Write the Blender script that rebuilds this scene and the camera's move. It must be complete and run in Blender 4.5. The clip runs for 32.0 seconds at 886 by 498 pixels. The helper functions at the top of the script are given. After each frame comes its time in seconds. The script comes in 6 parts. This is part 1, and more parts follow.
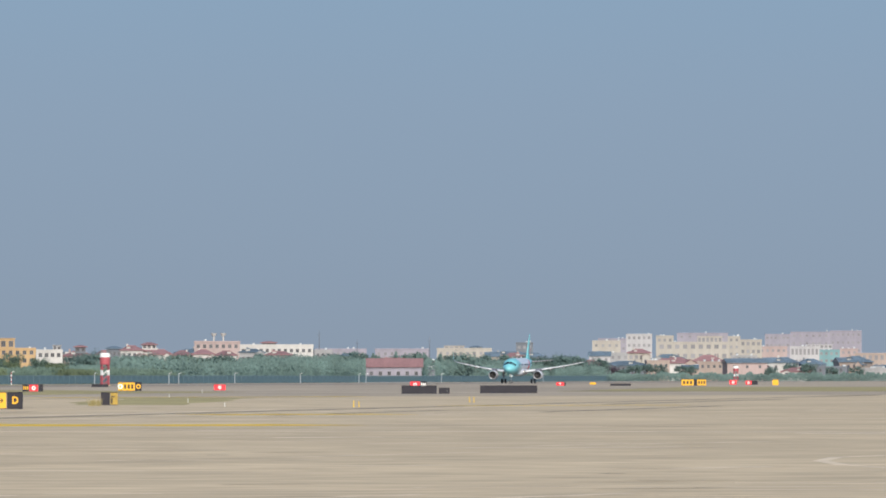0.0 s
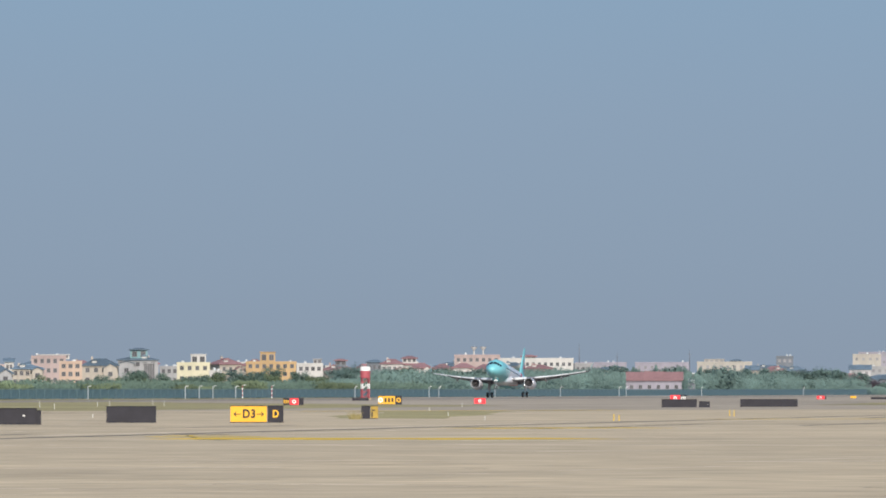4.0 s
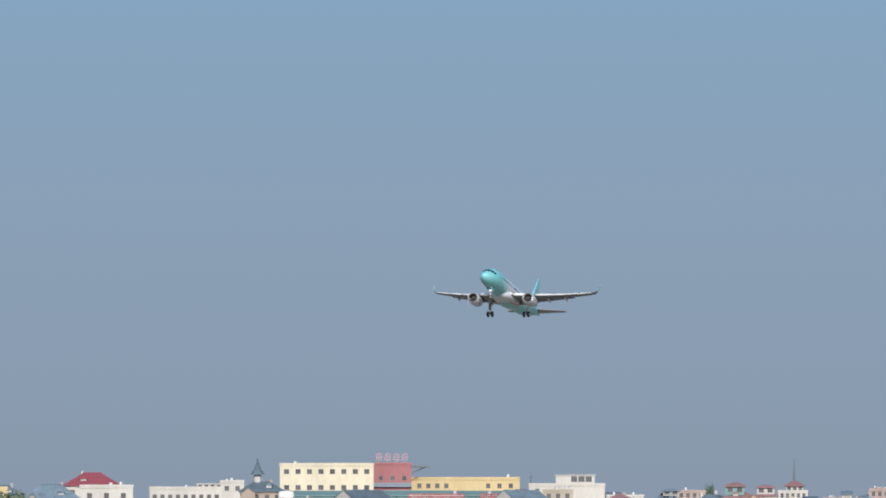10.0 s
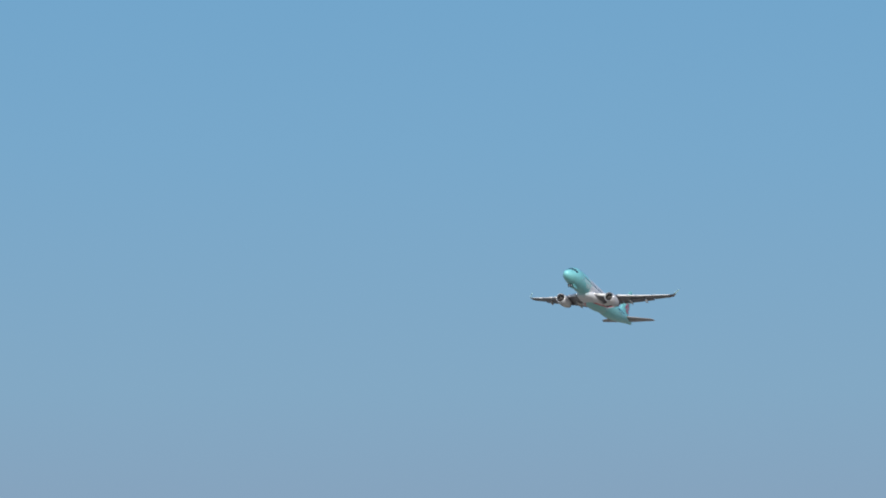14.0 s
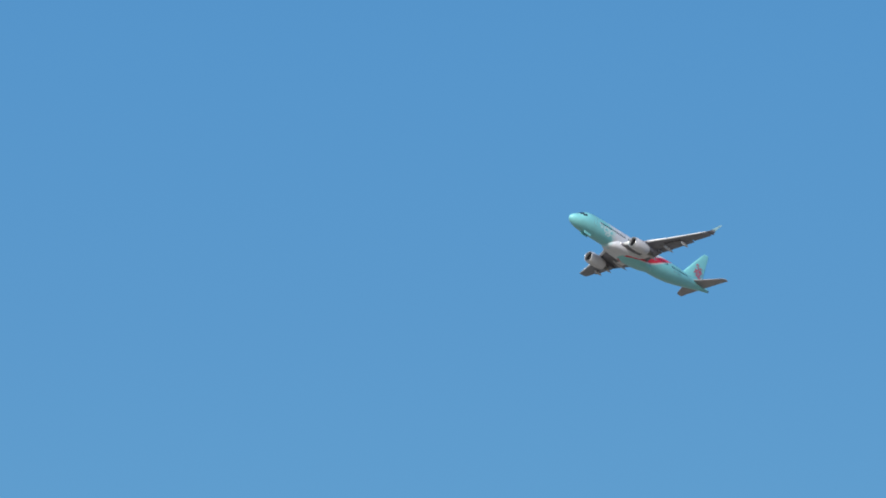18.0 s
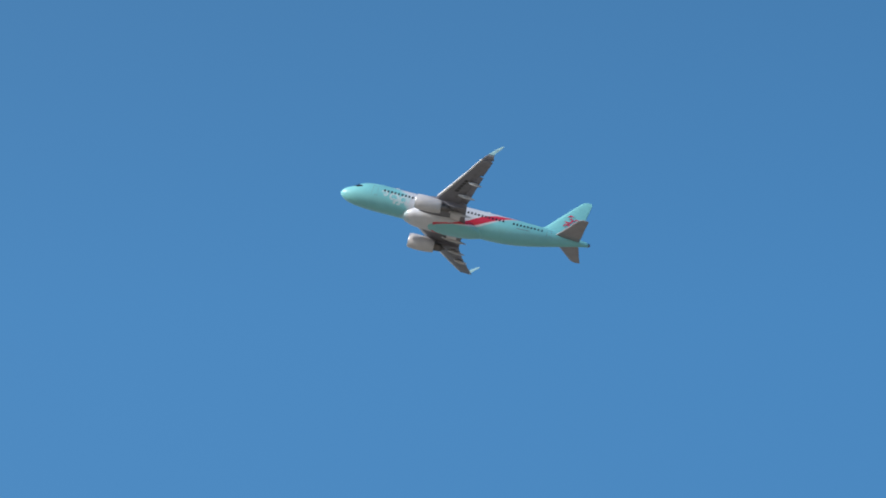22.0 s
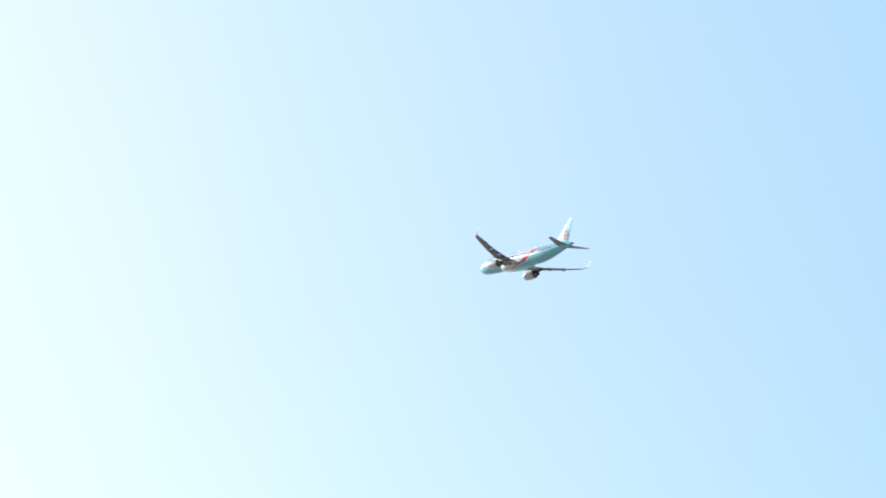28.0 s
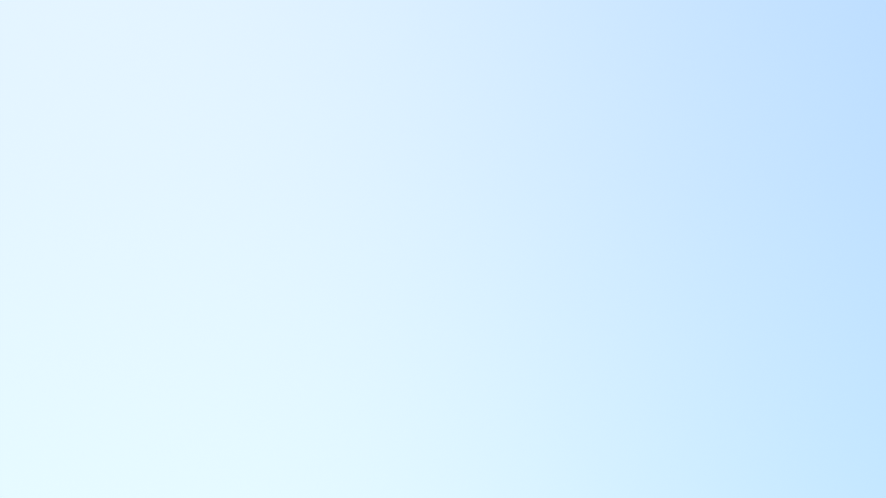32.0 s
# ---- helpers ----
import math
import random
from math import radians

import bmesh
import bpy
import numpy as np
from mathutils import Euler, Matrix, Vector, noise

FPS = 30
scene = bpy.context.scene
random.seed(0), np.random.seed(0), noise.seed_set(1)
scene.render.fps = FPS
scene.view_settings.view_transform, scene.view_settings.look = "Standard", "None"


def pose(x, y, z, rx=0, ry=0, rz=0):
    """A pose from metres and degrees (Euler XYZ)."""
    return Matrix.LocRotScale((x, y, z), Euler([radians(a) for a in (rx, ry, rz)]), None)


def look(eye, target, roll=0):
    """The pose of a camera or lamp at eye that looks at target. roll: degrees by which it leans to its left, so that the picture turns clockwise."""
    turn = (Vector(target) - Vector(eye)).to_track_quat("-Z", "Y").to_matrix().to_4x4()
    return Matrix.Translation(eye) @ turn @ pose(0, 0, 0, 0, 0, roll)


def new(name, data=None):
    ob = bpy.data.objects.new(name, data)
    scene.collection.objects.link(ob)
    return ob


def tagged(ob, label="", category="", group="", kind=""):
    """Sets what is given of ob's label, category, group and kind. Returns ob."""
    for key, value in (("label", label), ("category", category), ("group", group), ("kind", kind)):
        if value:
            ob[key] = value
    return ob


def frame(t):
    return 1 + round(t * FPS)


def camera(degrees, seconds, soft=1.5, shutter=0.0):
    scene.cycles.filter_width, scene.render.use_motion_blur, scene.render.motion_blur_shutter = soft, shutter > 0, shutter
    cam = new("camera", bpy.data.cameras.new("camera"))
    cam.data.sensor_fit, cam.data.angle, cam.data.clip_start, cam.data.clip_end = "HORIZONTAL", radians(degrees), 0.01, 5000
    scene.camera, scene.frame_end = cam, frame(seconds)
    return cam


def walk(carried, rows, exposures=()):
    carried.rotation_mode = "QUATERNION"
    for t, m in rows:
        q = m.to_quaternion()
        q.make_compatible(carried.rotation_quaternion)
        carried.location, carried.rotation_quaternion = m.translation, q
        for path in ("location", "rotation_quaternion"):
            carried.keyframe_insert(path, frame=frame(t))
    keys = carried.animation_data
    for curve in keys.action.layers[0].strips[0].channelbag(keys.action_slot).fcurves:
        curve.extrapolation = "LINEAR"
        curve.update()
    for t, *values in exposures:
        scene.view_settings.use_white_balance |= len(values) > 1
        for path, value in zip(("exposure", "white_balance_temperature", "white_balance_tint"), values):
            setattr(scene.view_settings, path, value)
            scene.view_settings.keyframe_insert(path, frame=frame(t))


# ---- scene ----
EYE = 1.75                       # the lens stands at head height on the apron
SUN_EL, SUN_AZ = 28.0, 186.0     # degrees up, and round to the west of the lens's first heading
EXPOSURES = [(0, 0.0), (6, -0.02), (9, -0.05), (12, -0.05), (14, -0.06), (17, 0.05), (19, 0.01), (20, 0.03), (22, 0.13), (23, 0.28), (24, 0.40), (25, 0.43), (26.5, 0.46), (28, 0.47), (30, 0.32), (31, 0.27), (32, 0.22)]
cam = camera(7.476, 32.0, soft=1.85)
walk(cam, [
    (0.0, pose(0, 0, EYE, 91.0743, 0, -4.7651)),
    (0.5, pose(0, 0, EYE, 91.0791, 0, -4.4356)),
    (1.0, pose(0, 0, EYE, 91.0886, 0, -4.1730)),
    (1.5, pose(0, 0, EYE, 91.1029, 0, -3.8197)),
    (2.0, pose(0, 0, EYE, 91.1173, 0, -3.6287)),
    (2.5, pose(0, 0, EYE, 91.1316, 0, -3.3805)),
    (3.0, pose(0, 0, EYE, 91.1497, 0, -3.1317)),
    (3.5, pose(0, 0, EYE, 91.1707, 0, -2.8753)),
    (4.0, pose(0, 0, EYE, 91.1889, 0, -2.5683)),
    (4.5, pose(0, 0, EYE, 91.1984, 0, -2.1677)),
    (5.0, pose(0, 0, EYE, 91.1984, 0, -1.6664)),
    (5.5, pose(0, 0, EYE, 91.2128, 0, -1.2080)),
    (6.0, pose(0, 0, EYE, 91.2557, 0, -0.7114)),
    (6.5, pose(0, 0, EYE, 91.3035, 0, -0.1146)),
    (7.0, pose(0, 0, EYE, 91.3512, 0, 0.3295)),
    (7.5, pose(0, 0, EYE, 91.4419, 0, 0.7687)),
    (8.0, pose(0, 0, EYE, 91.6902, 0, 1.5980)),
    (8.5, pose(0, 0, EYE, 91.8812, 0, 2.3394)),
    (9.0, pose(0, 0, EYE, 92.0674, 0, 3.0080)),
    (9.5, pose(0, 0, EYE, 92.2011, 0, 3.5709)),
    (10.0, pose(0, 0, EYE, 92.3109, 0, 4.4999)),
    (10.5, pose(0, 0, EYE, 92.3396, 0, 5.2962)),
    (11.0, pose(0, 0, EYE, 92.5162, 0, 5.4203)),
    (11.5, pose(0, 0, EYE, 93.0500, 0, 5.5678)),
    (12.0, pose(0, 0, EYE, 93.7500, 0, 5.8482)),
    (12.5, pose(0, 0, EYE, 94.4000, 0, 6.6322)),
    (13.0, pose(0, 0, EYE, 95.0586, 0, 7.6826)),
    (13.5, pose(0, 0, EYE, 95.6267, 0, 8.4299)),
    (14.0, pose(0, 0, EYE, 96.3576, 0, 9.4644)),
    (14.5, pose(0, 0, EYE, 97.2869, 0, 11.0662)),
    (15.0, pose(0, 0, EYE, 98.4175, 0, 13.4796)),
    (15.5, pose(0, 0, EYE, 99.7282, 0, 16.6157)),
    (16.0, pose(0, 0, EYE, 101.0917, 0, 19.9402)),
    (16.5, pose(0, 0, EYE, 102.3809, 0, 22.9188)),
    (17.0, pose(0, 0, EYE, 103.5745, 0, 25.4625)),
    (17.5, pose(0, 0, EYE, 104.8827, 0, 28.1973)),
    (18.0, pose(0, 0, EYE, 106.3264, 0, 31.1297)),
    (18.5, pose(0, 0, EYE, 107.8811, 0, 34.3132)),
    (19.0, pose(0, 0, EYE, 109.5420, 0, 37.7848)),
    (19.5, pose(0, 0, EYE, 111.2630, 0, 41.6177)),
    (20.0, pose(0, 0, EYE, 113.0336, 0, 46.3348)),
    (20.5, pose(0, 0, EYE, 114.7743, 0, 52.0240)),
    (21.0, pose(0, 0, EYE, 116.4340, 0, 58.4418)),
    (21.5, pose(0, 0, EYE, 117.8859, 0, 64.3296)),
    (22.0, pose(0, 0, EYE, 119.2329, 0, 71.0320)),
    (22.5, pose(0, 0, EYE, 120.3331, 0, 77.4864)),
    (23.0, pose(0, 0, EYE, 121.1217, 0, 83.7181)),
    (23.5, pose(0, 0, EYE, 121.4804, 0, 89.4230)),
    (24.0, pose(0, 0, EYE, 121.3653, 0, 94.5727)),
    (24.5, pose(0, 0, EYE, 120.8453, 0, 99.1091)),
    (25.0, pose(0, 0, EYE, 120.0048, 0, 103.3147)),
    (25.5, pose(0, 0, EYE, 119.0633, 0, 107.3309)),
    (26.0, pose(0, 0, EYE, 118.2269, 0, 112.2112)),
    (26.5, pose(0, 0, EYE, 117.4877, 0, 117.7715)),
    (27.0, pose(0, 0, EYE, 116.7975, 0, 122.9063)),
    (27.5, pose(0, 0, EYE, 116.1084, 0, 126.5099)),
    (28.0, pose(0, 0, EYE, 115.4122, 0, 128.3981)),
    (28.5, pose(0, 0, EYE, 114.7150, 0, 129.4076)),
    (29.0, pose(0, 0, EYE, 114.0319, 0, 130.1090)),
    (29.5, pose(0, 0, EYE, 113.4035, 0, 130.5371)),
    (30.0, pose(0, 0, EYE, 112.8071, 0, 130.7818)),
    (30.5, pose(0, 0, EYE, 112.2238, 0, 130.8887)),
    (31.0, pose(0, 0, EYE, 111.5667, 0, 130.9405)),
    (31.5, pose(0, 0, EYE, 110.8129, 0, 130.9232)),
    (32.0, pose(0, 0, EYE, 110.5129, 0, 130.9232)),
], EXPOSURES)

# ---------------------------------------------------------------- sky and sun
NEAR, WIDE = 0.777, 1.300        # radians from the sun at which the haze brightens, strongly and faintly


def sun_way():
    e, a = radians(SUN_EL), radians(SUN_AZ)
    return Vector((-math.sin(a) * math.cos(e), math.cos(a) * math.cos(e), math.sin(e)))


def haze_way():
    """The middle of the bright haze, which lies lower than the sun, where the air is thicker."""
    e, a = radians(9.0), radians(174.6)
    return Vector((-math.sin(a) * math.cos(e), math.cos(a) * math.cos(e), math.sin(e)))


def make_sky():
    world = bpy.data.worlds.new("sky")
    scene.world = world
    world.use_nodes = True
    nt = world.node_tree
    nt.nodes.clear()
    N, L = nt.nodes.new, nt.links.new
    coord, sep = N("ShaderNodeTexCoord"), N("ShaderNodeSeparateXYZ")
    L(coord.outputs["Generated"], sep.inputs[0])
    # haze near the ground thins out to clear blue
    ramp = N("ShaderNodeValToRGB")
    ramp.color_ramp.interpolation = "LINEAR"
    stops = [(0.00, (0.266, 0.332, 0.428)), (0.018, (0.264, 0.348, 0.461)), (0.04, (0.259, 0.357, 0.487)), (0.073, (0.241, 0.378, 0.540)), (0.09, (0.226, 0.405, 0.583)), (0.125, (0.188, 0.404, 0.626)),
             (0.20, (0.125, 0.365, 0.635)), (0.27, (0.098, 0.312, 0.60)), (0.31, (0.086, 0.296, 0.595)), (0.36, (0.070, 0.254, 0.545)), (0.39, (0.068, 0.244, 0.518)), (0.42, (0.056, 0.220, 0.485)), (0.48, (0.050, 0.206, 0.462)), (0.54, (0.040, 0.158, 0.355)), (0.58, (0.038, 0.14, 0.32)), (0.75, (0.03, 0.10, 0.27)), (1.0, (0.02, 0.07, 0.20))]
    while len(ramp.color_ramp.elements) < len(stops):
        ramp.color_ramp.elements.new(0.5)
    for el, (p, c) in zip(ramp.color_ramp.elements, stops):
        el.position, el.color = p, (*c, 1)
    L(sep.outputs[2], ramp.inputs[0])
    sky = N("ShaderNodeTexSky")
    sky.sky_type, sky.sun_disc = "NISHITA", False
    sky.sun_elevation, sky.sun_rotation = radians(SUN_EL), radians(-SUN_AZ)
    sky.dust_density = 2.0
    dim = N("ShaderNodeMix")
    dim.data_type, dim.blend_type = "RGBA", "MULTIPLY"
    dim.inputs[0].default_value = 1.0
    L(sky.outputs[0], dim.inputs[6])
    dim.inputs[7].default_value = (0.08, 0.08, 0.08, 1)
    both = N("ShaderNodeMix")
    both.data_type = "RGBA"
    both.inputs[0].default_value = 0.94
    L(dim.outputs[2], both.inputs[6])
    L(ramp.outputs[0], both.inputs[7])
    # the bright aureole of haze round the sun
    dot, ang, fall, ex, amp, cap = N("ShaderNodeVectorMath"), N("ShaderNodeMath"), N("ShaderNodeMath"), N("ShaderNodeMath"), N("ShaderNodeMath"), N("ShaderNodeMath")
    dot.operation = "DOT_PRODUCT"
    L(coord.outputs["Generated"], dot.inputs[0])
    dot.inputs[1].default_value = haze_way()
    ang.operation, fall.operation, ex.operation, amp.operation, cap.operation = "ARCCOSINE", "MULTIPLY_ADD", "EXPONENT", "MULTIPLY", "MINIMUM"
    L(dot.outputs["Value"], ang.inputs[0])
    L(ang.outputs[0], fall.inputs[0])
    fall.inputs[1].default_value, fall.inputs[2].default_value = -1 / 0.035, NEAR / 0.035
    L(fall.outputs[0], ex.inputs[0])
    L(ex.outputs[0], amp.inputs[0])
    amp.inputs[1].default_value = 0.42
    L(amp.outputs[0], cap.inputs[0])
    cap.inputs[1].default_value = 4.0
    # and the wide, faint brightening of that half of the sky
    fall_b, ex_b, amp_b, sum_b = N("ShaderNodeMath"), N("ShaderNodeMath"), N("ShaderNodeMath"), N("ShaderNodeMath")
    fall_b.operation, ex_b.operation, amp_b.operation, sum_b.operation = "MULTIPLY_ADD", "EXPONENT", "MULTIPLY", "ADD"
    L(ang.outputs[0], fall_b.inputs[0])
    fall_b.inputs[1].default_value, fall_b.inputs[2].default_value = -1 / 0.265, WIDE / 0.265
    L(fall_b.outputs[0], ex_b.inputs[0])
    L(ex_b.outputs[0], amp_b.inputs[0])
    amp_b.inputs[1].default_value = 0.10
    L(amp_b.outputs[0], sum_b.inputs[0])
    L(cap.outputs[0], sum_b.inputs[1])
    add = N("ShaderNodeMix")
    add.data_type, add.blend_type = "RGBA", "ADD"
    add.inputs[0].default_value = 1.0
    glow = N("ShaderNodeMix")
    glow.data_type, glow.blend_type = "RGBA", "MULTIPLY"
    glow.inputs[0].default_value = 1.0
    # the two together, levelling off
    last = sum_b.outputs[0]
    for op, b, c in (("MULTIPLY", -1 / 0.531, 0), ("EXPONENT", 0, 0), ("MULTIPLY_ADD", -0.531, 0.531)):
        level = N("ShaderNodeMath")
        level.operation = op
        L(last, level.inputs[0])
        level.inputs[1].default_value, level.inputs[2].default_value = b, c
        last = level.outputs[0]
    L(last, glow.inputs[6])
    # faint haze is blue, thick haze white and a little warm
    share, hue = N("ShaderNodeMath"), N("ShaderNodeMix")
    share.operation, share.inputs[1].default_value = "DIVIDE", 0.531
    L(last, share.inputs[0])
    hue.data_type = "RGBA"
    hue.inputs[6].default_value, hue.inputs[7].default_value = (0.58, 1.0, 1.30, 1), (1.11, 1.0, 0.85, 1)
    L(share.outputs[0], hue.inputs[0])
    L(hue.outputs[2], glow.inputs[7])
    L(both.outputs[2], add.inputs[6])
    L(glow.outputs[2], add.inputs[7])
    bg, out = N("ShaderNodeBackground"), N("ShaderNodeOutputWorld")
    L(add.outputs[2], bg.inputs[0])
    bg.inputs[1].default_value = 1.0
    L(bg.outputs[0], out.inputs[0])


make_sky()
sun = new("sun", bpy.data.lights.new("sun", "SUN"))
sun.data.energy, sun.data.angle, sun.data.color = 5.0, radians(0.6), (1.0, 0.95, 0.87)
sun.matrix_world = look((0, 0, 900), Vector((0, 0, 900)) - sun_way())


# ---------------------------------------------------------------- materials
def material(name, color, rough=0.6, metal=0.0, vary=0.12, grain=6.0, bump=0.0, broad=0.0, broad_scale=0.05, glow=0.0, coat=0.0, stretch=(1, 1, 1), per_object=0.0, fixed=False):
    """A surface with fine grain (grain: per metre) and broad blotches, both as shares of its brightness."""
    m = bpy.data.materials.new(name)
    m.use_nodes = True
    nt = m.node_tree
    N, L = nt.nodes.new, nt.links.new
    bsdf = nt.nodes["Principled BSDF"]
    bsdf.inputs["Roughness"].default_value, bsdf.inputs["Metallic"].default_value = rough, metal
    bsdf.inputs["Coat Weight"].default_value = coat
    coord = N("ShaderNodeTexCoord")
    scale = N("ShaderNodeVectorMath")
    scale.operation = "MULTIPLY"
    L(N("ShaderNodeNewGeometry").outputs["Position"] if fixed else coord.outputs["Object"], scale.inputs[0])
    scale.inputs[1].default_value = stretch
    value = None
    for amount, size, detail in ((vary, grain, 4), (broad, broad_scale, 3)):
        if amount <= 0:
            continue
        noise_node = N("ShaderNodeTexNoise")
        noise_node.inputs["Scale"].default_value, noise_node.inputs["Detail"].default_value = size, detail
        L(scale.outputs[0], noise_node.inputs["Vector"])
        span = N("ShaderNodeMapRange")
        span.inputs[1].default_value, span.inputs[2].default_value = 0.3, 0.7
        span.inputs[3].default_value, span.inputs[4].default_value = 1 - amount, 1 + amount
        L(noise_node.outputs[0], span.inputs[0])
        if amount == vary and bump > 0:
            bmp = N("ShaderNodeBump")
            bmp.inputs["Strength"].default_value, bmp.inputs["Distance"].default_value = bump, 0.02
            L(noise_node.outputs[0], bmp.inputs["Height"])
            L(bmp.outputs[0], bsdf.inputs["Normal"])
        if value is None:
            value = span.outputs[0]
        else:
            mul = N("ShaderNodeMath")
            mul.operation = "MULTIPLY"
            L(value, mul.inputs[0])
            L(span.outputs[0], mul.inputs[1])
            value = mul.outputs[0]
    if per_object > 0:
        info, span, mul = N("ShaderNodeObjectInfo"), N("ShaderNodeMapRange"), N("ShaderNodeMath")
        span.inputs[3].default_value, span.inputs[4].default_value = 1 - per_object, 1 + per_object
        L(info.outputs["Random"], span.inputs[0])
        mul.operation = "MULTIPLY"
        L(span.outputs[0], mul.inputs[0])
        if value is not None:
            L(value, mul.inputs[1])
        else:
            mul.inputs[1].default_value = 1
        value = mul.outputs[0]
    if value is None:
        bsdf.inputs["Base Color"].default_value = (*color, 1)
    else:
        tint = N("ShaderNodeMix")
        tint.data_type, tint.blend_type = "RGBA", "MULTIPLY"
        tint.inputs[0].default_value = 1
        tint.inputs[6].default_value = (*color, 1)
        L(value, tint.inputs[7])
        L(tint.outputs[2], bsdf.inputs["Base Color"])
    if glow:
        bsdf.inputs["Emission Color"].default_value, bsdf.inputs["Emission Strength"].default_value = (*color, 1), glow
    return m


def render_wall(name, color):
    return material(name, color, 0.85, vary=0.06, grain=1.5, broad=0.10, broad_scale=0.15, stretch=(1, 1, 0.35))


MINT = (0.19, 0.515, 0.555)
CONCRETE = material("apron_concrete", (0.508, 0.392, 0.252), 0.9, vary=0.22, grain=0.55, broad=0.15, broad_scale=0.05, fixed=True, stretch=(0.5, 1, 1))
SLAB = material("slab_concrete", (0.508, 0.392, 0.252), 0.9, vary=0.22, grain=0.9, broad=0.15, broad_scale=0.06, per_object=0.035, fixed=True, stretch=(0.5, 1, 1))
WORN = material("worn_concrete", (0.66, 0.53, 0.38), 0.9, vary=0.2, grain=0.5, broad=0.1, broad_scale=0.1, fixed=True)
STAIN = material("stained_concrete", (0.43, 0.33, 0.215), 0.9, vary=0.25, grain=0.6, fixed=True)
JOINT = material("joint_tar", (0.13, 0.105, 0.08), 0.8, vary=0.2, grain=0.7)
TAR = material("fresh_tar", (0.055, 0.045, 0.035), 0.7, vary=0.2, grain=0.7)
ASPHALT = material("runway_asphalt", (0.29, 0.245, 0.205), 0.85, vary=0.1, grain=0.3, broad=0.1, broad_scale=0.02)
ASPHALT.node_tree.nodes["Principled BSDF"].inputs["Specular IOR Level"].default_value = 0.1
FIELD = material("pale_dry_field", (0.37, 0.295, 0.215), 0.95, vary=0.2, grain=0.2, broad=0.2, broad_scale=0.015)
EARTH = material("dry_grassland", (0.23, 0.212, 0.17), 0.95, vary=0.2, grain=0.2, broad=0.2, broad_scale=0.015)
GRASS = material("olive_grass", (0.31, 0.255, 0.11), 0.95, vary=0.25, grain=0.6, broad=0.25, broad_scale=0.03)
PAINT_YELLOW = material("line_yellow", (0.72, 0.46, 0.015), 0.7, vary=0.2, grain=0.8, broad=0.2, broad_scale=0.2)
PAINT_WHITE = material("line_white", (0.46, 0.43, 0.37), 0.7, vary=0.1, grain=1.0)
SIGN_BLACK = material("sign_black", (0.020, 0.018, 0.024), 0.8, vary=0.2, grain=2.0)
SIGN_YELLOW = material("sign_yellow", (0.70, 0.36, 0.008), 0.5, vary=0.06, grain=2.0)
OCHRE_SHEET = material("dull_ochre_sheet", (0.33, 0.215, 0.035), 0.7, vary=0.2, grain=3.0, broad=0.15, broad_scale=1.0)
SIGN_RED = material("sign_red", (0.70, 0.02, 0.03), 0.5, vary=0.08, grain=3.0, glow=0.3)
SIGN_WHITE = material("sign_white", (0.85, 0.82, 0.78), 0.5, vary=0.05, grain=3.0)
STEEL = material("galvanised_steel", (0.55, 0.57, 0.58), 0.45, 0.6, vary=0.1, grain=5)
WHITE_PAINT = material("white_paint", (0.80, 0.79, 0.76), 0.5, vary=0.06, grain=3)
POST_WHITE = material("weathered_white", (0.52, 0.50, 0.45), 0.7, vary=0.1, grain=4)
RED_PAINT = material("red_paint", (0.36, 0.075, 0.09), 0.5, vary=0.12, grain=3)
FENCE_GREEN = material("fence_mesh_green", (0.095, 0.165, 0.19), 0.8, vary=0.15, grain=0.8, broad=0.15, broad_scale=0.05)
FENCE_POST = material("fence_post_grey", (0.125, 0.19, 0.21), 0.7, vary=0.1, grain=2)
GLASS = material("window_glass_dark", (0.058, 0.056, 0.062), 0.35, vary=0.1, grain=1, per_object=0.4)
# the same dark glass, lightened in colour to imitate haze on far windows
HAZED_GLASS = material("hazed_far_glass", (0.19, 0.18, 0.19), 0.45, vary=0.1, grain=1, per_object=0.3)
FRAME = material("window_frame", (0.23, 0.22, 0.22), 0.6, vary=0.1, grain=3)
# town wall and roof colours are muted to stand in for haze
WHITE, CREAM, IVORY = render_wall("render_white", (0.445, 0.425, 0.40)), render_wall("render_cream", (0.425, 0.372, 0.29)), render_wall("render_ivory", (0.531, 0.484, 0.377))
YELLOW, LEMON, OCHRE = render_wall("render_yellow", (0.477, 0.375, 0.21)), render_wall("render_lemon", (0.49, 0.447, 0.315)), render_wall("render_ochre", (0.395, 0.264, 0.134))
PEACH, PINK, TAN = render_wall("render_peach", (0.415, 0.302, 0.231)), render_wall("render_pink", (0.338, 0.261, 0.244)), render_wall("render_tan", (0.310, 0.246, 0.210))
BEIGE, GREY, SLATE = render_wall("render_beige", (0.340, 0.299, 0.251)), render_wall("render_grey", (0.278, 0.272, 0.272)), render_wall("render_slate", (0.134, 0.146, 0.165))
BRICK_RED, TEAL_WALL = render_wall("brick_red", (0.285, 0.115, 0.125)), render_wall("teal_glazing", (0.156, 0.267, 0.276))
# pink, white and cream walls for far blocks, haze mixed into their colour
HAZED_PINK = render_wall("render_hazed_rose", (0.255, 0.235, 0.27))
HAZED_WHITE, HAZED_CREAM = render_wall("render_hazed_white", (0.375, 0.36, 0.36)), render_wall("render_hazed_cream", (0.345, 0.315, 0.275))
RED_TILE = material("red_roof_tile", (0.245, 0.135, 0.138), 0.85, vary=0.15, grain=2, broad=0.1, broad_scale=0.3, per_object=0.12)
SLATE_TILE = material("slate_roof_tile", (0.10, 0.14, 0.178), 0.8, vary=0.2, grain=2, broad=0.2, broad_scale=0.4, per_object=0.3)
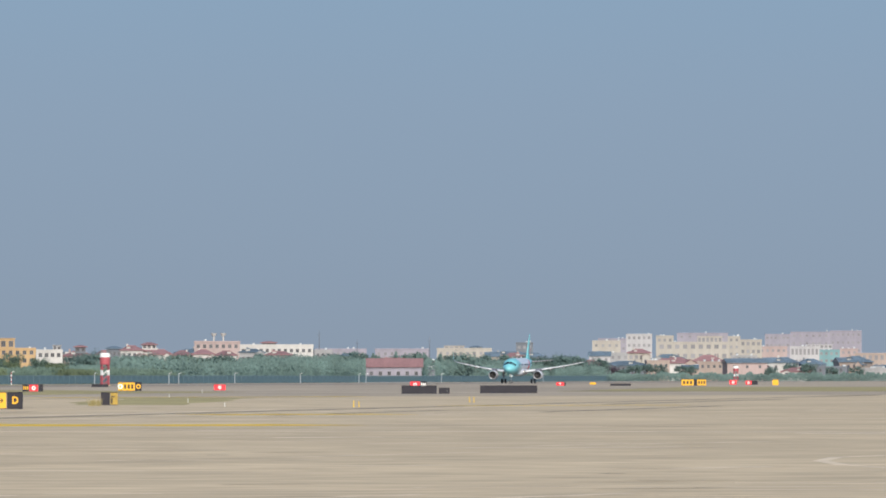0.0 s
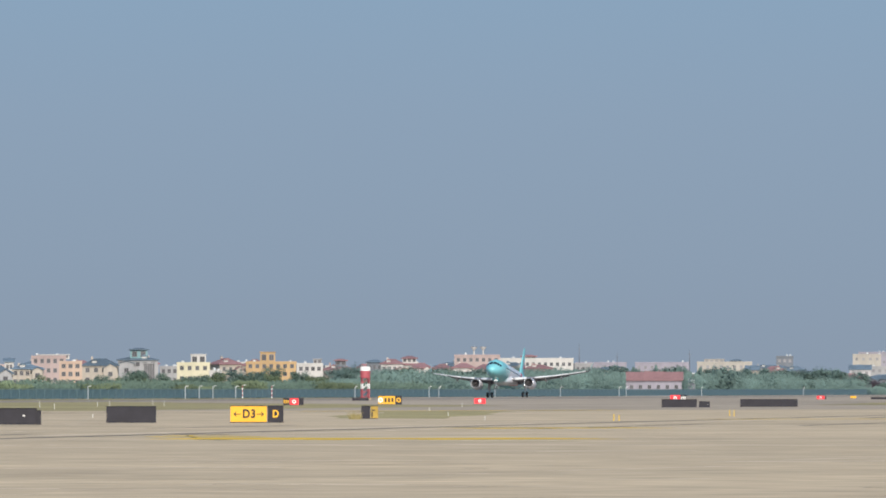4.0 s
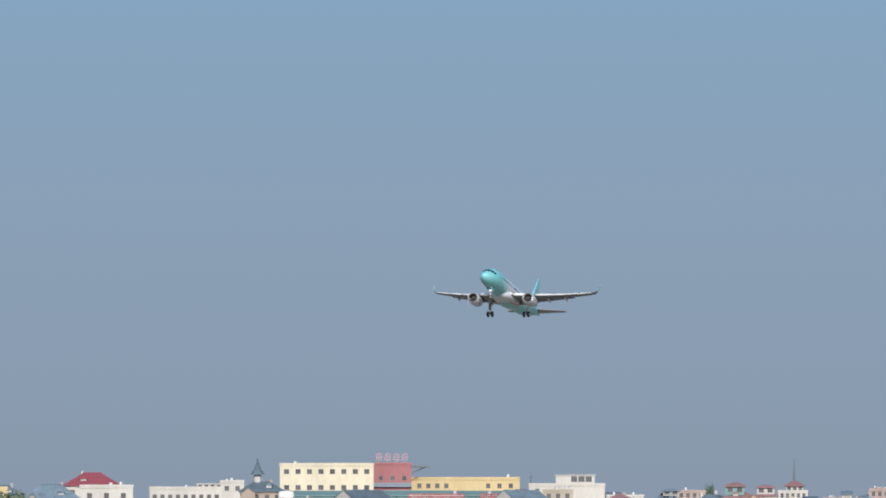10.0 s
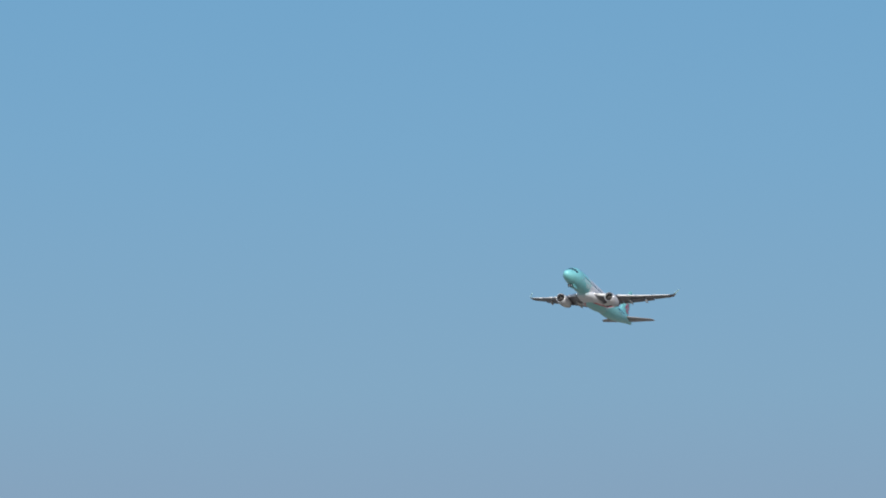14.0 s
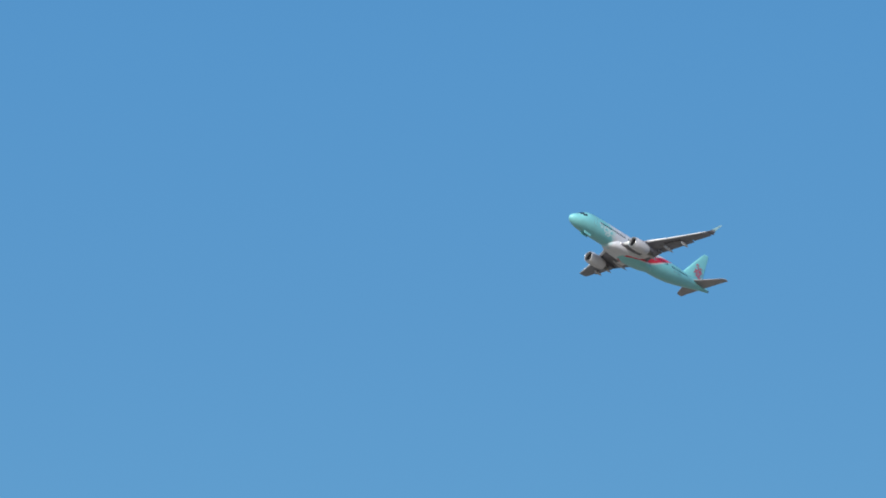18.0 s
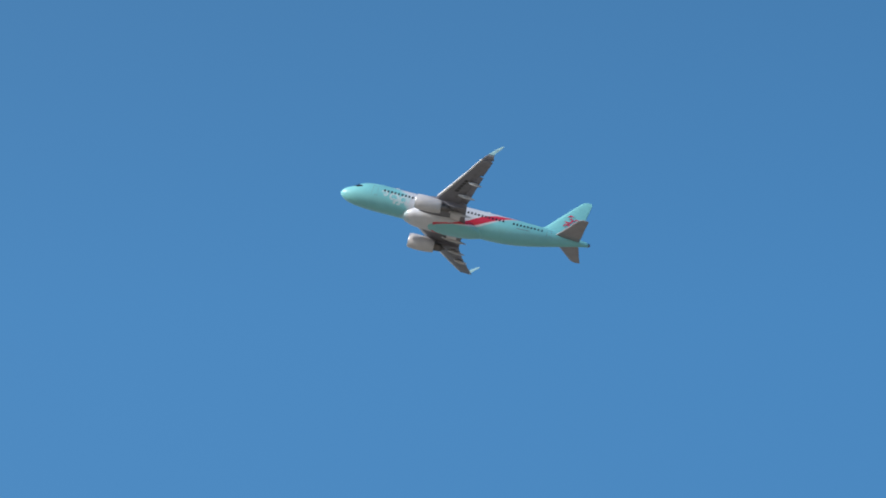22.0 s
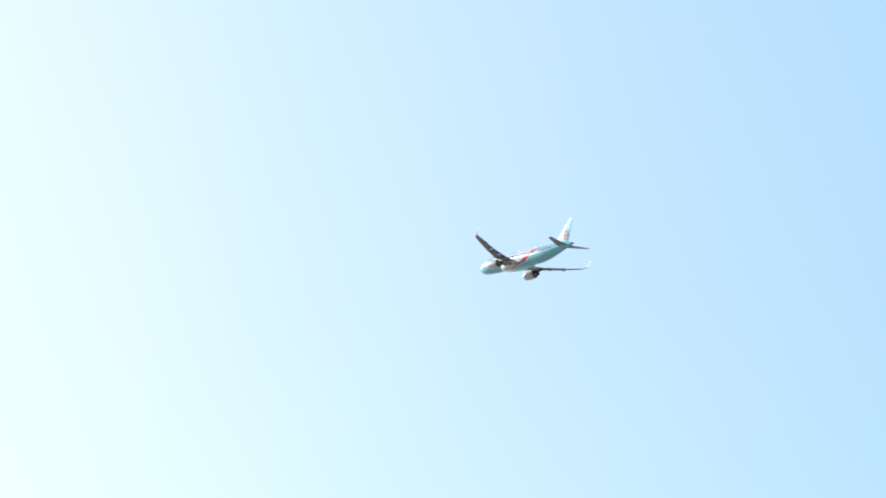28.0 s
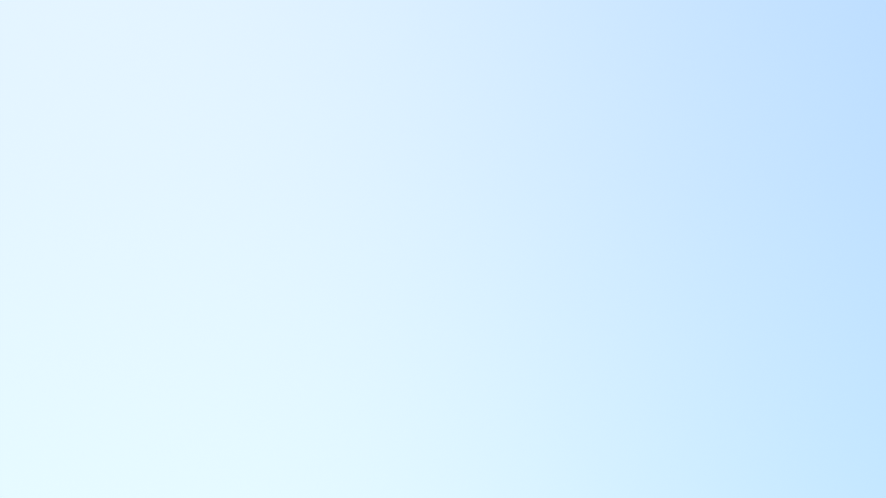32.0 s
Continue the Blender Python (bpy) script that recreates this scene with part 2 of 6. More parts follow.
TEAL_ROOF = material("teal_sheet_roof", (0.085, 0.135, 0.145), 0.6, vary=0.1, grain=2, broad=0.1, broad_scale=0.3)
MAROON = material("maroon_roof", (0.22, 0.05, 0.07), 0.8, vary=0.12, grain=2)
TEAL_SHEET = material("teal_corrugated_sheet", (0.13, 0.22, 0.225), 0.6, vary=0.1, grain=2, broad=0.12, broad_scale=0.2)
# red rooftop characters, paled in colour to imitate haze
SIGN_ROSE = material("hazed_rose_sign", (0.36, 0.22, 0.26), 0.7, vary=0.08, grain=3)
BLUE_SHEET = material("blue_grey_sheet", (0.16, 0.19, 0.25), 0.6, vary=0.1, grain=2)
WHITE_FRAME = material("white_window_frame", (0.56, 0.54, 0.52), 0.6, vary=0.06, grain=3)
BARK = material("bark", (0.12, 0.09, 0.06), 0.95, vary=0.3, grain=4)


def leaf_material(name, color):
    m = material(name, color, 0.9, vary=0.12, grain=0.6, broad=0.28, broad_scale=0.09, per_object=0.12)
    nt = m.node_tree
    bsdf, out = nt.nodes["Principled BSDF"], nt.nodes["Material Output"]
    thin, mix = nt.nodes.new("ShaderNodeBsdfTranslucent"), nt.nodes.new("ShaderNodeMixShader")
    nt.links.new(bsdf.inputs["Base Color"].links[0].from_socket, thin.inputs["Color"])
    mix.inputs[0].default_value = 0.45
    nt.links.new(bsdf.outputs[0], mix.inputs[1])
    nt.links.new(thin.outputs[0], mix.inputs[2])
    nt.links.new(mix.outputs[0], out.inputs["Surface"])
    return m


# leaf colours are lightened for haze, the far blue-green one most of all
LEAF = leaf_material("leaf_green", (0.147, 0.21, 0.162))
LEAF_HAZED = leaf_material("leaf_hazed_blue_green", (0.165, 0.24, 0.212))
LEAF_LIGHT = leaf_material("leaf_light", (0.18, 0.225, 0.13))
LEAF_PLUM = leaf_material("leaf_plum", (0.148, 0.120, 0.143))


# ---------------------------------------------------------------- mesh helpers
def link_mesh(name, bm, mat, parent=None, smooth=False):
    me = bpy.data.meshes.new(name)
    bm.to_mesh(me)
    bm.free()
    if smooth:
        me.polygons.foreach_set("use_smooth", [True] * len(me.polygons))
    me.materials.append(mat)
    ob = new(name, me)
    ob.parent = parent
    return ob


def part(name, bm, mat, parent, label="", smooth=False):
    ob = link_mesh(name, bm, mat, parent, smooth)
    if label:
        ob["label"] = label
    return ob


def shared(name, me, parent, m):
    ob = new(name, me)
    ob.parent = parent
    ob.matrix_basis = m
    return ob


def add_box(bm, x0, x1, y0, y1, z0, z1, bevel=0.0):
    v = [bm.verts.new(c) for c in ((x0, y0, z0), (x1, y0, z0), (x1, y1, z0), (x0, y1, z0), (x0, y0, z1), (x1, y0, z1), (x1, y1, z1), (x0, y1, z1))]
    fs = [bm.faces.new([v[i] for i in f]) for f in ((3, 2, 1, 0), (4, 5, 6, 7), (0, 1, 5, 4), (1, 2, 6, 5), (2, 3, 7, 6), (3, 0, 4, 7))]
    if bevel:
        bmesh.ops.bevel(bm, geom=list({e for f in fs for e in f.edges}), offset=bevel, segments=2, affect="EDGES")
    return bm


def box(*a, **k):
    return add_box(bmesh.new(), *a, **k)


def add_loft(bm, rings, cap=True):
    rows = [[bm.verts.new(p) for p in ring] for ring in rings]
    n = len(rows[0])
    for a, b in zip(rows, rows[1:]):
        for i in range(n):
            bm.faces.new((a[i], a[(i + 1) % n], b[(i + 1) % n], b[i]))
    if cap:
        bm.faces.new(rows[0][::-1])
        bm.faces.new(rows[-1])
    return bm


def add_tube(bm, a, b, r0, r1=None, seg=10):
    a, b = Vector(a), Vector(b)
    r1 = r0 if r1 is None else r1
    q = (b - a).to_track_quat("Z", "Y")
    ring = lambda c, r: [c + q @ Vector((r * math.cos(2 * math.pi * i / seg), r * math.sin(2 * math.pi * i / seg), 0)) for i in range(seg)]
    return add_loft(bm, [ring(a, r0), ring(b, r1)])


def tube(*a, **k):
    return add_tube(bmesh.new(), *a, **k)


def empty(name, m, label, category, group="", kind=""):
    ob = new(name)
    ob.empty_display_size = 0.5
    ob.matrix_basis = m
    return tagged(ob, label, category, group, kind)


# ---------------------------------------------------------------- ground
AWAY, WEST = Vector((0.247, 0.969, 0)).normalized(), Vector((-0.969, 0.247, 0)).normalized()   # along the runway, and square to it


def field(p, s, z=0.0):
    """A place on the airfield: p metres west across from the lens, s metres along the runway."""
    return WEST * p + AWAY * s + Vector((0, 0, z))


def sheet(name, corners, mat, label, category, z, cuts=0, rough=0.0):
    bm = bmesh.new()
    bm.faces.new([bm.verts.new((c[0], c[1], z)) for c in corners])
    if cuts:
        bmesh.ops.subdivide_edges(bm, edges=bm.edges[:], cuts=cuts, use_grid_fill=True)
        for v in bm.verts:
            if rough and not v.is_boundary:
                v.co.z += rough * (1 + noise.noise(v.co * 0.11) + 0.6 * noise.noise(v.co * 0.43))
    bmesh.ops.recalc_face_normals(bm, faces=bm.faces[:])
    for f in bm.faces:
        if f.normal.z < 0:
            f.normal_flip()
    return tagged(link_mesh(name, bm, mat), label, category, kind="structure")


sheet("ground", [(-4900, -4900), (4900, -4900), (4900, 4900), (-4900, 4900)], EARTH, "dry olive-brown grassland round the airfield", "ground", -0.10)
sheet("field", [field(334, 250), (-60, 470), (150, 640), (700, 560), (1000, 2500), (300, 2500), field(334, 1900)], FIELD, "pale dry field between the pavements and the fence", "field", -0.080)
apron = sheet("pavement", [(-420, -300), (420, -300), (420, 520), (150, 640), (-60, 470), (-420, 330)], CONCRETE, "pale tan concrete apron with streaks and joints", "pavement", -0.02)
sheet("taxiway", [(-40, 560), (30, 590), (330, 830), (330, 760), (60, 545), (-40, 520)], CONCRETE, "pale concrete taxiway beyond the verge", "pavement", -0.04)
runway = sheet("runway", [field(257, -1500), field(301, -1500), field(301, 3200), field(257, 3200)], ASPHALT, "grey asphalt runway", "runway", -0.068)
for p in (259.5, 297.8):
    bm = bmesh.new()
    bm.faces.new([bm.verts.new(field(q, s, -0.060)) for q, s in ((p, -1500), (p + 0.9, -1500), (p + 0.9, 3200), (p, 3200))][::-1])
    part("edge_line", bm, PAINT_WHITE, runway)
for k in range(60):
    bm = bmesh.new()
    s = -400 + k * 60
    bm.faces.new([bm.verts.new(field(q, t, -0.060)) for q, t in ((278.6, s), (279.5, s), (279.5, s + 30), (278.6, s + 30))][::-1])
    part("centre_dash", bm, PAINT_WHITE, runway)


def verge(corners, label, z):
    """A patch of grass with a worn, wandering edge."""
    edge, rnd = [], random.Random(len(label))
    for a, b in zip(corners, corners[1:] + corners[:1]):
        a, b = Vector(a[:2]), Vector(b[:2])
        n = max(2, int((b - a).length / 14))
        side = Vector(((b - a).y, -(b - a).x)).normalized()
        edge += [a + (b - a) * k / n + side * (rnd.uniform(-1.6, 1.6) if k else 0) for k in range(n)]
    corners = edge
    return sheet("grass", corners, GRASS, label, "grass", z)


verge([field(255, 380), field(200, 440), field(148, 470), field(150, 760), field(255, 980)], "olive-brown mown grass beside the taxiway", -0.068)
verge([field(303, 250), field(334, 250), field(334, 1400), field(303, 1400)], "olive grass strip before the boundary fence", -0.068)
verge([field(92, 410), field(84, 405), field(106, 540), field(122, 560)], "thin dry grass island between pavements", -0.0175)
verge([field(120, 800), field(64, 820), field(30, 860), field(90, 1120), field(150, 1150)], "dry grass beyond the taxiway signs", -0.056)


def paint_strip(name, pts, width, mat, parent, z):
    """A painted or tarred strip along a line on the pavement."""
    bm, rows = bmesh.new(), []
    for i, p in enumerate(pts):
        a, b = Vector(pts[max(i - 1, 0)]), Vector(pts[min(i + 1, len(pts) - 1)])
        side = Vector((-(b - a).y, (b - a).x)).normalized() * width / 2
        rows.append((bm.verts.new((p[0] + side.x, p[1] + side.y, z)), bm.verts.new((p[0] - side.x, p[1] - side.y, z))))
    for a, b in zip(rows, rows[1:]):
        bm.faces.new((a[0], a[1], b[1], b[0]))
    bmesh.ops.recalc_face_normals(bm, faces=bm.faces[:])
    for f in bm.faces:
        if f.normal.z < 0:
            f.normal_flip()
    return part(name, bm, mat, parent)


# slabs near the lens, with open joints
SLAB_W, SLAB_D = 6.0, 5.0
slab_mesh = None
turn = math.degrees(math.atan2(-AWAY.x, AWAY.y))
for j in range(16, 42):
    for i in range(-3, 12):
        c = field((i + 0.5) * SLAB_W, j * SLAB_D)
        if not 86 < c.y < 200 or abs(c.x) > c.y * 0.15 + 6:
            continue
        if slab_mesh is None:
            bm = box(-SLAB_W / 2 + 0.001, SLAB_W / 2 - 0.001, -SLAB_D / 2 + 0.001, SLAB_D / 2 - 0.001, -0.06, 0)
            slab_mesh = bpy.data.meshes.new("slab")
            bm.to_mesh(slab_mesh)
            bm.free()
            slab_mesh.materials.append(SLAB)
        shared("slab", slab_mesh, apron, pose(c.x, c.y, random.uniform(-0.0004, 0.0004), 0, 0, turn))
# short open cracks in the near slabs
for x, y, w in ((13.15, 121.0, 0.35), (20.5, 128, 0.4), (-4.0, 131, 0.3), (7.5, 150, 0.5), (-12.0, 140, 0.4)):
    paint_strip("crack", [(x - w * 0.5, y), (x - w * 0.1, y + 0.15), (x + w * 0.2, y + 0.05), (x + w * 0.5, y + 0.2)], 0.28, JOINT, apron, 0.003)


def bow(x0, y0, x1, y1, n=8, sag=0.0):
    return [(x0 + (x1 - x0) * i / n, y0 + (y1 - y0) * i / n + sag * math.sin(math.pi * i / n)) for i in range(n + 1)]


def along(p, s0, s1, n=12, wander=0.0):
    """A line that follows the runway's way, p metres to its side, from s0 to s1."""
    return [tuple(field(p + random.uniform(-wander, wander), s0 + (s1 - s0) * k / n).xy) for k in range(n + 1)]


def across(s, p0, p1, n=8, wander=0.0):
    return [tuple(field(p0 + (p1 - p0) * k / n, s + random.uniform(-wander, wander)).xy) for k in range(n + 1)]


def level(y):
    return 0.002 if y < 196 else -0.018


# pale worn wheel tracks and scuffs, most of them along the taxi route
for k in range(150):
    y = 92 + 330 * random.random() ** 1.6
    x = random.uniform(-0.15, 0.15) * y
    n, step = random.randint(4, 9), random.uniform(0.4, 1.1) * y / 150
    lean = random.choice((0.26, 0.26, -0.1, 1.6)) * random.uniform(0.6, 1.2)
    pts = [(x + i * step, y + i * step * lean + random.uniform(-0.3, 0.3)) for i in range(n)]
    if level(y) != level(pts[-1][1]):
        continue
    paint_strip("worn_streak", pts, random.uniform(0.2, 0.7) * (y / 160), WORN, apron, level(y) + 0.0003 * (k % 3))
for s, p0, p1 in ((214, 44, 18), (209, 24, -2), (232, 66, 44)):
    paint_strip("worn_streak", across(s, p0, p1, wander=0.3), 1.5, WORN, apron, -0.0175)
paint_strip("worn_streak", along(68, 250, 352, wander=0.15), 0.8, WORN, apron, -0.0175)
paint_strip("worn_streak", along(62, 270, 420, wander=0.15), 0.6, WORN, apron, -0.0175)
paint_strip("worn_streak", [(22.2, 148.5), (20.6, 145.0), (19.4, 139.0), (19.0, 133.0), (19.3, 127.0), (18.6, 120.0)], 0.3, WORN, apron, 0.0028)
# dark stains left by tyres and rain
for k in range(46):
    y = 95 + 330 * random.random() ** 1.5
    x = random.uniform(-0.15, 0.15) * y
    n, step = random.randint(4, 7), random.uniform(0.4, 0.8) * y / 150
    pts = [(x + i * step, y + i * step * 0.26 * random.uniform(0.7, 1.3)) for i in range(n)]
    if level(y) != level(pts[-1][1]):
        continue
    paint_strip("stain", pts, random.uniform(0.12, 0.5) * (y / 160), STAIN, apron, level(y) + 0.0002 + 0.0003 * (k % 3))
# the long tarred joint at the edge of the taxi route, and shorter ones beside it
for p, s0, s1, w in ((65.6, 215, 640, 1.0), (58.0, 300, 345, 0.7), (71.0, 236, 262, 0.8), (50.5, 330, 400, 0.7), (60.5, 420, 520, 1.0), (44.0, 470, 560, 1.2), (76.0, 300, 330, 0.6)):
    paint_strip("tar_joint", along(p, s0, s1, 24, 0.12), w, JOINT, apron, -0.0165)
for s, p0, p1 in ((247, 74, 62), (268, 52, 40), (291, 66, 50), (236, 34, 22), (306, 88, 76), (352, 60, 46), (395, 58, 40), (520, 30, -10), (560, 10, -30)):
    paint_strip("tar_joint", across(s, p0, p1, wander=0.25), 0.35, JOINT, apron, -0.017)

# the hooked lead-in line with its tarred edges
paint_strip("tar_edge", [(1.88, 264.0), (1.86, 258.0), (1.98, 252.0), (2.2, 248.6)], 0.11, TAR, apron, -0.0168)
paint_strip("tar_edge", bow(1.86, 267.6, 2.68, 268.6), 3.6, TAR, apron, -0.0168)
paint_strip("tar_edge", bow(2.3, 239.6, 2.95, 239.8), 3.0, TAR, apron, -0.0168)
paint_strip("tar_edge", bow(5.6, 248.6, 6.3, 248.9), 3.2, TAR, apron, -0.0168)
paint_strip("yellow_line", [(2.02, 263.0), (2.0, 257.0), (2.12, 252.0), (2.36, 247.5)], 0.15, PAINT_YELLOW, apron, -0.016)
paint_strip("yellow_line", bow(2.0, 263.6, 2.72, 262.4), 3.4, PAINT_YELLOW, apron, -0.016)
paint_strip("yellow_line", bow(2.3, 256.8, 2.8, 254.0), 4.4, PAINT_YELLOW, apron, -0.016)
paint_strip("yellow_line", [(1.4, 246.6), (2.6, 246.2), (4.4, 245.2), (6.6, 244.0), (8.8, 243.0)], 9.0, PAINT_YELLOW, apron, -0.0155)
paint_strip("yellow_line", bow(8.8, 243.0, 16.0, 246.4), 7.5, PAINT_YELLOW, apron, -0.016)
paint_strip("yellow_line", bow(-26, 178.5, -6.2, 181.5), 6.0, PAINT_YELLOW, apron, 0.0035)
paint_strip("tar_edge", bow(-13, 183.0, -4.6, 186.0), 3.0, JOINT, apron, 0.003)
paint_strip("yellow_line", bow(14.6, 311, 24.0, 314), 6.0, PAINT_YELLOW, apron, -0.016)
paint_strip("tar_edge", bow(14.6, 316.0, 19.0, 316.5), 3.0, JOINT, apron, -0.0168)
paint_strip("yellow_line", bow(34, 404, 49, 412), 3.4, PAINT_YELLOW, apron, -0.016)
paint_strip("yellow_line", bow(-28, 305, -17.5, 318), 5.0, PAINT_YELLOW, apron, -0.016)
paint_strip("yellow_line", bow(13, 560, 42, 590), 4.0, PAINT_YELLOW, apron, -0.016)
paint_strip("stain", bow(-16.5, 221, -11.0, 243), 3.0, STAIN, apron, -0.0168)


# ---------------------------------------------------------------- airfield signs and markers
def bearing(u, d, z=0.0):
    """d metres out at camera pixel column u, 1/12000 radian each, east of 635."""
    a = (u - 635) / 12000
    return Vector((d * math.sin(a), d * math.cos(a), z))


def facing(u):
    return -math.degrees((u - 635) / 12000)


def arrow(bm, x, z, way, s):
    """A painted arrow, s metres long."""
    add_box(bm, x - s / 2, x + s / 2, -0.012, 0, z - 0.05 * s, z + 0.05 * s)
    tip = x + way * s / 2
    for sign in (1, -1):
        v = [bm.verts.new((tip + dx, dy, z + sign * dz)) for dy in (-0.012, 0) for dx, dz in ((0, -0.06 * s), (0, 0.06 * s), (-way * 0.36 * s, 0.34 * s), (-way * 0.36 * s, 0.2 * s))]
        for f in ((0, 1, 2, 3), (7, 6, 5, 4), (0, 4, 5, 1), (1, 5, 6, 2), (2, 6, 7, 3), (3, 7, 4, 0)):
            bm.faces.new([v[i] for i in f])


def lettering(text, x, z, size, mat, parent, y=-0.135):
    cu = bpy.data.curves.new("letter", "FONT")
    cu.body, cu.size, cu.align_x, cu.align_y, cu.extrude = text, size, "CENTER", "CENTER", 0.006
    cu.offset, cu.space_character = size * 0.032, 1.12
    cu.materials.append(mat)
    ob = new("letter", cu)
    ob.parent = parent
    ob.matrix_basis = pose(x, y, z, 90, 0, 0) @ Matrix.Diagonal((0.86, 1, 1, 1))
    return ob


def taxi_sign(x, y, turn, h, lift, panels, label, group="airfield signs", mark=False):
    """panels: (width, face material, bars or '', bar material) from west to east."""
    total = sum(p[0] for p in panels)
    sign = empty("taxiway_sign", pose(x, y, 0, 0, 0, turn), label, "airfield sign", group)
    at = -total / 2
    for w, mat, marks, ink in panels:
        part("panel", box(at + 0.02, at + w - 0.02, -0.12, 0.12, lift, lift + h, bevel=0.02), mat, sign)
        if marks == "bars":
            for k in range(3):
                bx = at + w * (0.22 + 0.28 * k)
                part("marking", box(bx - w * 0.08, bx + w * 0.08, -0.132, -0.122, lift + h * 0.25, lift + h * 0.75), ink, sign)
        elif marks == "notch":
            part("marking", box(at + w * 0.12, at + w * 0.3, -0.132, -0.122, lift + h * 0.1, lift + h * 0.55), ink, sign)
            part("marking", box(at + w * 0.12, at + w * 0.55, -0.132, -0.122, lift + h * 0.62, lift + h * 0.72), ink, sign)
        elif marks == "ring":
            bm = bmesh.new()
            cx, cz, r = at + w / 2, lift + h * 0.5, h * 0.3
            for a in range(12):
                a0, a1 = 2 * math.pi * a / 12, 2 * math.pi * (a + 1) / 12
                v = [bm.verts.new((cx + q * r * math.cos(b), -0.128, cz + q * r * math.sin(b))) for b, q in ((a0, 1), (a1, 1), (a1, 0.5), (a0, 0.5))]
                bm.faces.new(v)
            part("marking", bm, ink, sign)
        at += w
    for k in range(max(2, round(total / 1.2) + 1)):
        lx = -total / 2 + 0.2 + (total - 0.4) * k / max(1, round(total / 1.2))
        part("leg", box(lx - 0.04, lx + 0.04, -0.04, 0.04, -0.02, lift + 0.02), SIGN_BLACK, sign)
    for z0 in (lift - 0.03, lift + h):
        part("rail", box(-total / 2, total / 2, -0.135, 0.135, z0, z0 + 0.03), SIGN_BLACK, sign)
    if mark:
        part("label_plate", box(total * 0.305, total * 0.33, -0.13, -0.122, lift + h * 0.49, lift + h * 0.58), SIGN_WHITE, sign)
    return sign


d3_sign = taxi_sign(6.3, 362.0, -1.0, 0.85, 0.03, ((1.98, SIGN_YELLOW, "", SIGN_BLACK), (0.89, SIGN_BLACK, "", SIGN_YELLOW)), "yellow and black lit taxiway location sign")
lettering("D3", -0.42, 0.45, 0.63, SIGN_BLACK, d3_sign)
lettering("D", 1.00, 0.45, 0.54, SIGN_YELLOW, d3_sign)
bm = bmesh.new()
arrow(bm, -1.04, 0.45, -1, 0.39)
bm.transform(Matrix.Translation((0, -0.122, 0)))
part("arrow", bm, SIGN_BLACK, d3_sign)
bm = bmesh.new()
arrow(bm, 0.17, 0.45, 1, 0.39)
bm.transform(Matrix.Translation((0, -0.122, 0)))
part("arrow", bm, SIGN_BLACK, d3_sign)
taxi_sign(-7.0, 344.2, 1.2, 0.78, 0.02, ((3.73, SIGN_BLACK, "", SIGN_BLACK),), "long black unlit sign seen from behind", mark=True)
taxi_sign(-5.05, 344.2, 0.8, 0.67, 0.02, ((0.26, SIGN_BLACK, "", SIGN_BLACK),), "small black end box beside the long sign")
taxi_sign(-0.4, 362.1, 0.1, 0.82, 0.03, ((2.69, SIGN_BLACK, "", SIGN_BLACK),), "black unlit sign seen from behind")
taxi_sign(53.9, 675.3, -4.6, 0.77, 0.02, ((3.56, SIGN_BLACK, "", SIGN_BLACK),), "black unlit sign seen from behind")
taxi_sign(56.4, 675.1, -4.8, 0.55, 0.02, ((1.13, SIGN_BLACK, "", SIGN_BLACK),), "small black box with a white plate", mark=True)
taxi_sign(64.9, 697.0, -5.3, 0.74, 0.02, ((5.95, SIGN_BLACK, "", SIGN_BLACK),), "long black unlit sign seen from behind")
taxi_sign(136.4, 1242.5, -6.3, 0.35, 0.01, ((3.85, SIGN_BLACK, "", SIGN_BLACK),), "low black sign far off")
taxi_sign(17.7, 777.6, -1.3, 0.75, 0.02, ((0.78, SIGN_BLACK, "bars", SIGN_YELLOW), (1.04, SIGN_RED, "ring", SIGN_WHITE), (0.58, SIGN_BLACK, "", SIGN_BLACK)), "red runway-holding sign with a pale mark between black panels")
taxi_sign(42.2, 838.9, -2.9, 0.68, 0.02, ((1.47, SIGN_RED, "ring", SIGN_WHITE),), "small red runway sign with a white ring mark")
taxi_sign(83.4, 1046.7, -4.6, 0.89, 0.03, ((1.57, SIGN_RED, "ring", SIGN_WHITE), (0.96, SIGN_BLACK, "bars", SIGN_WHITE)), "red runway sign with a pale mark and black side panel")
taxi_sign(125.5, 1243.7, -5.8, 0.61, 0.02, ((1.46, SIGN_RED, "ring", SIGN_WHITE), (0.31, SIGN_BLACK, "", SIGN_BLACK)), "small red runway sign far off")
taxi_sign(175.8, 1388.9, -7.2, 0.91, 0.03, ((1.52, SIGN_RED, "ring", SIGN_WHITE),), "small red runway sign far off")
taxi_sign(179.6, 1388.4, -7.4, 0.79, 0.02, ((1.28, SIGN_RED, "ring", SIGN_WHITE), (1.28, SIGN_BLACK, "", SIGN_BLACK)), "small red and black runway sign far off")
taxi_sign(29.9, 807.1, -2.1, 0.98, 0.03, ((0.54, SIGN_YELLOW, "ring", SIGN_WHITE), (1.48, SIGN_YELLOW, "bars", SIGN_BLACK), (0.81, SIGN_BLACK, "ring", SIGN_YELLOW)), "yellow and black taxiway direction sign")
taxi_sign(14.0, 411.5, -2.0, 0.73, 0.02, ((0.58, SIGN_BLACK, "", SIGN_BLACK), (0.48, OCHRE_SHEET, "notch", SIGN_BLACK)), "black and dull yellow sign seen from behind")
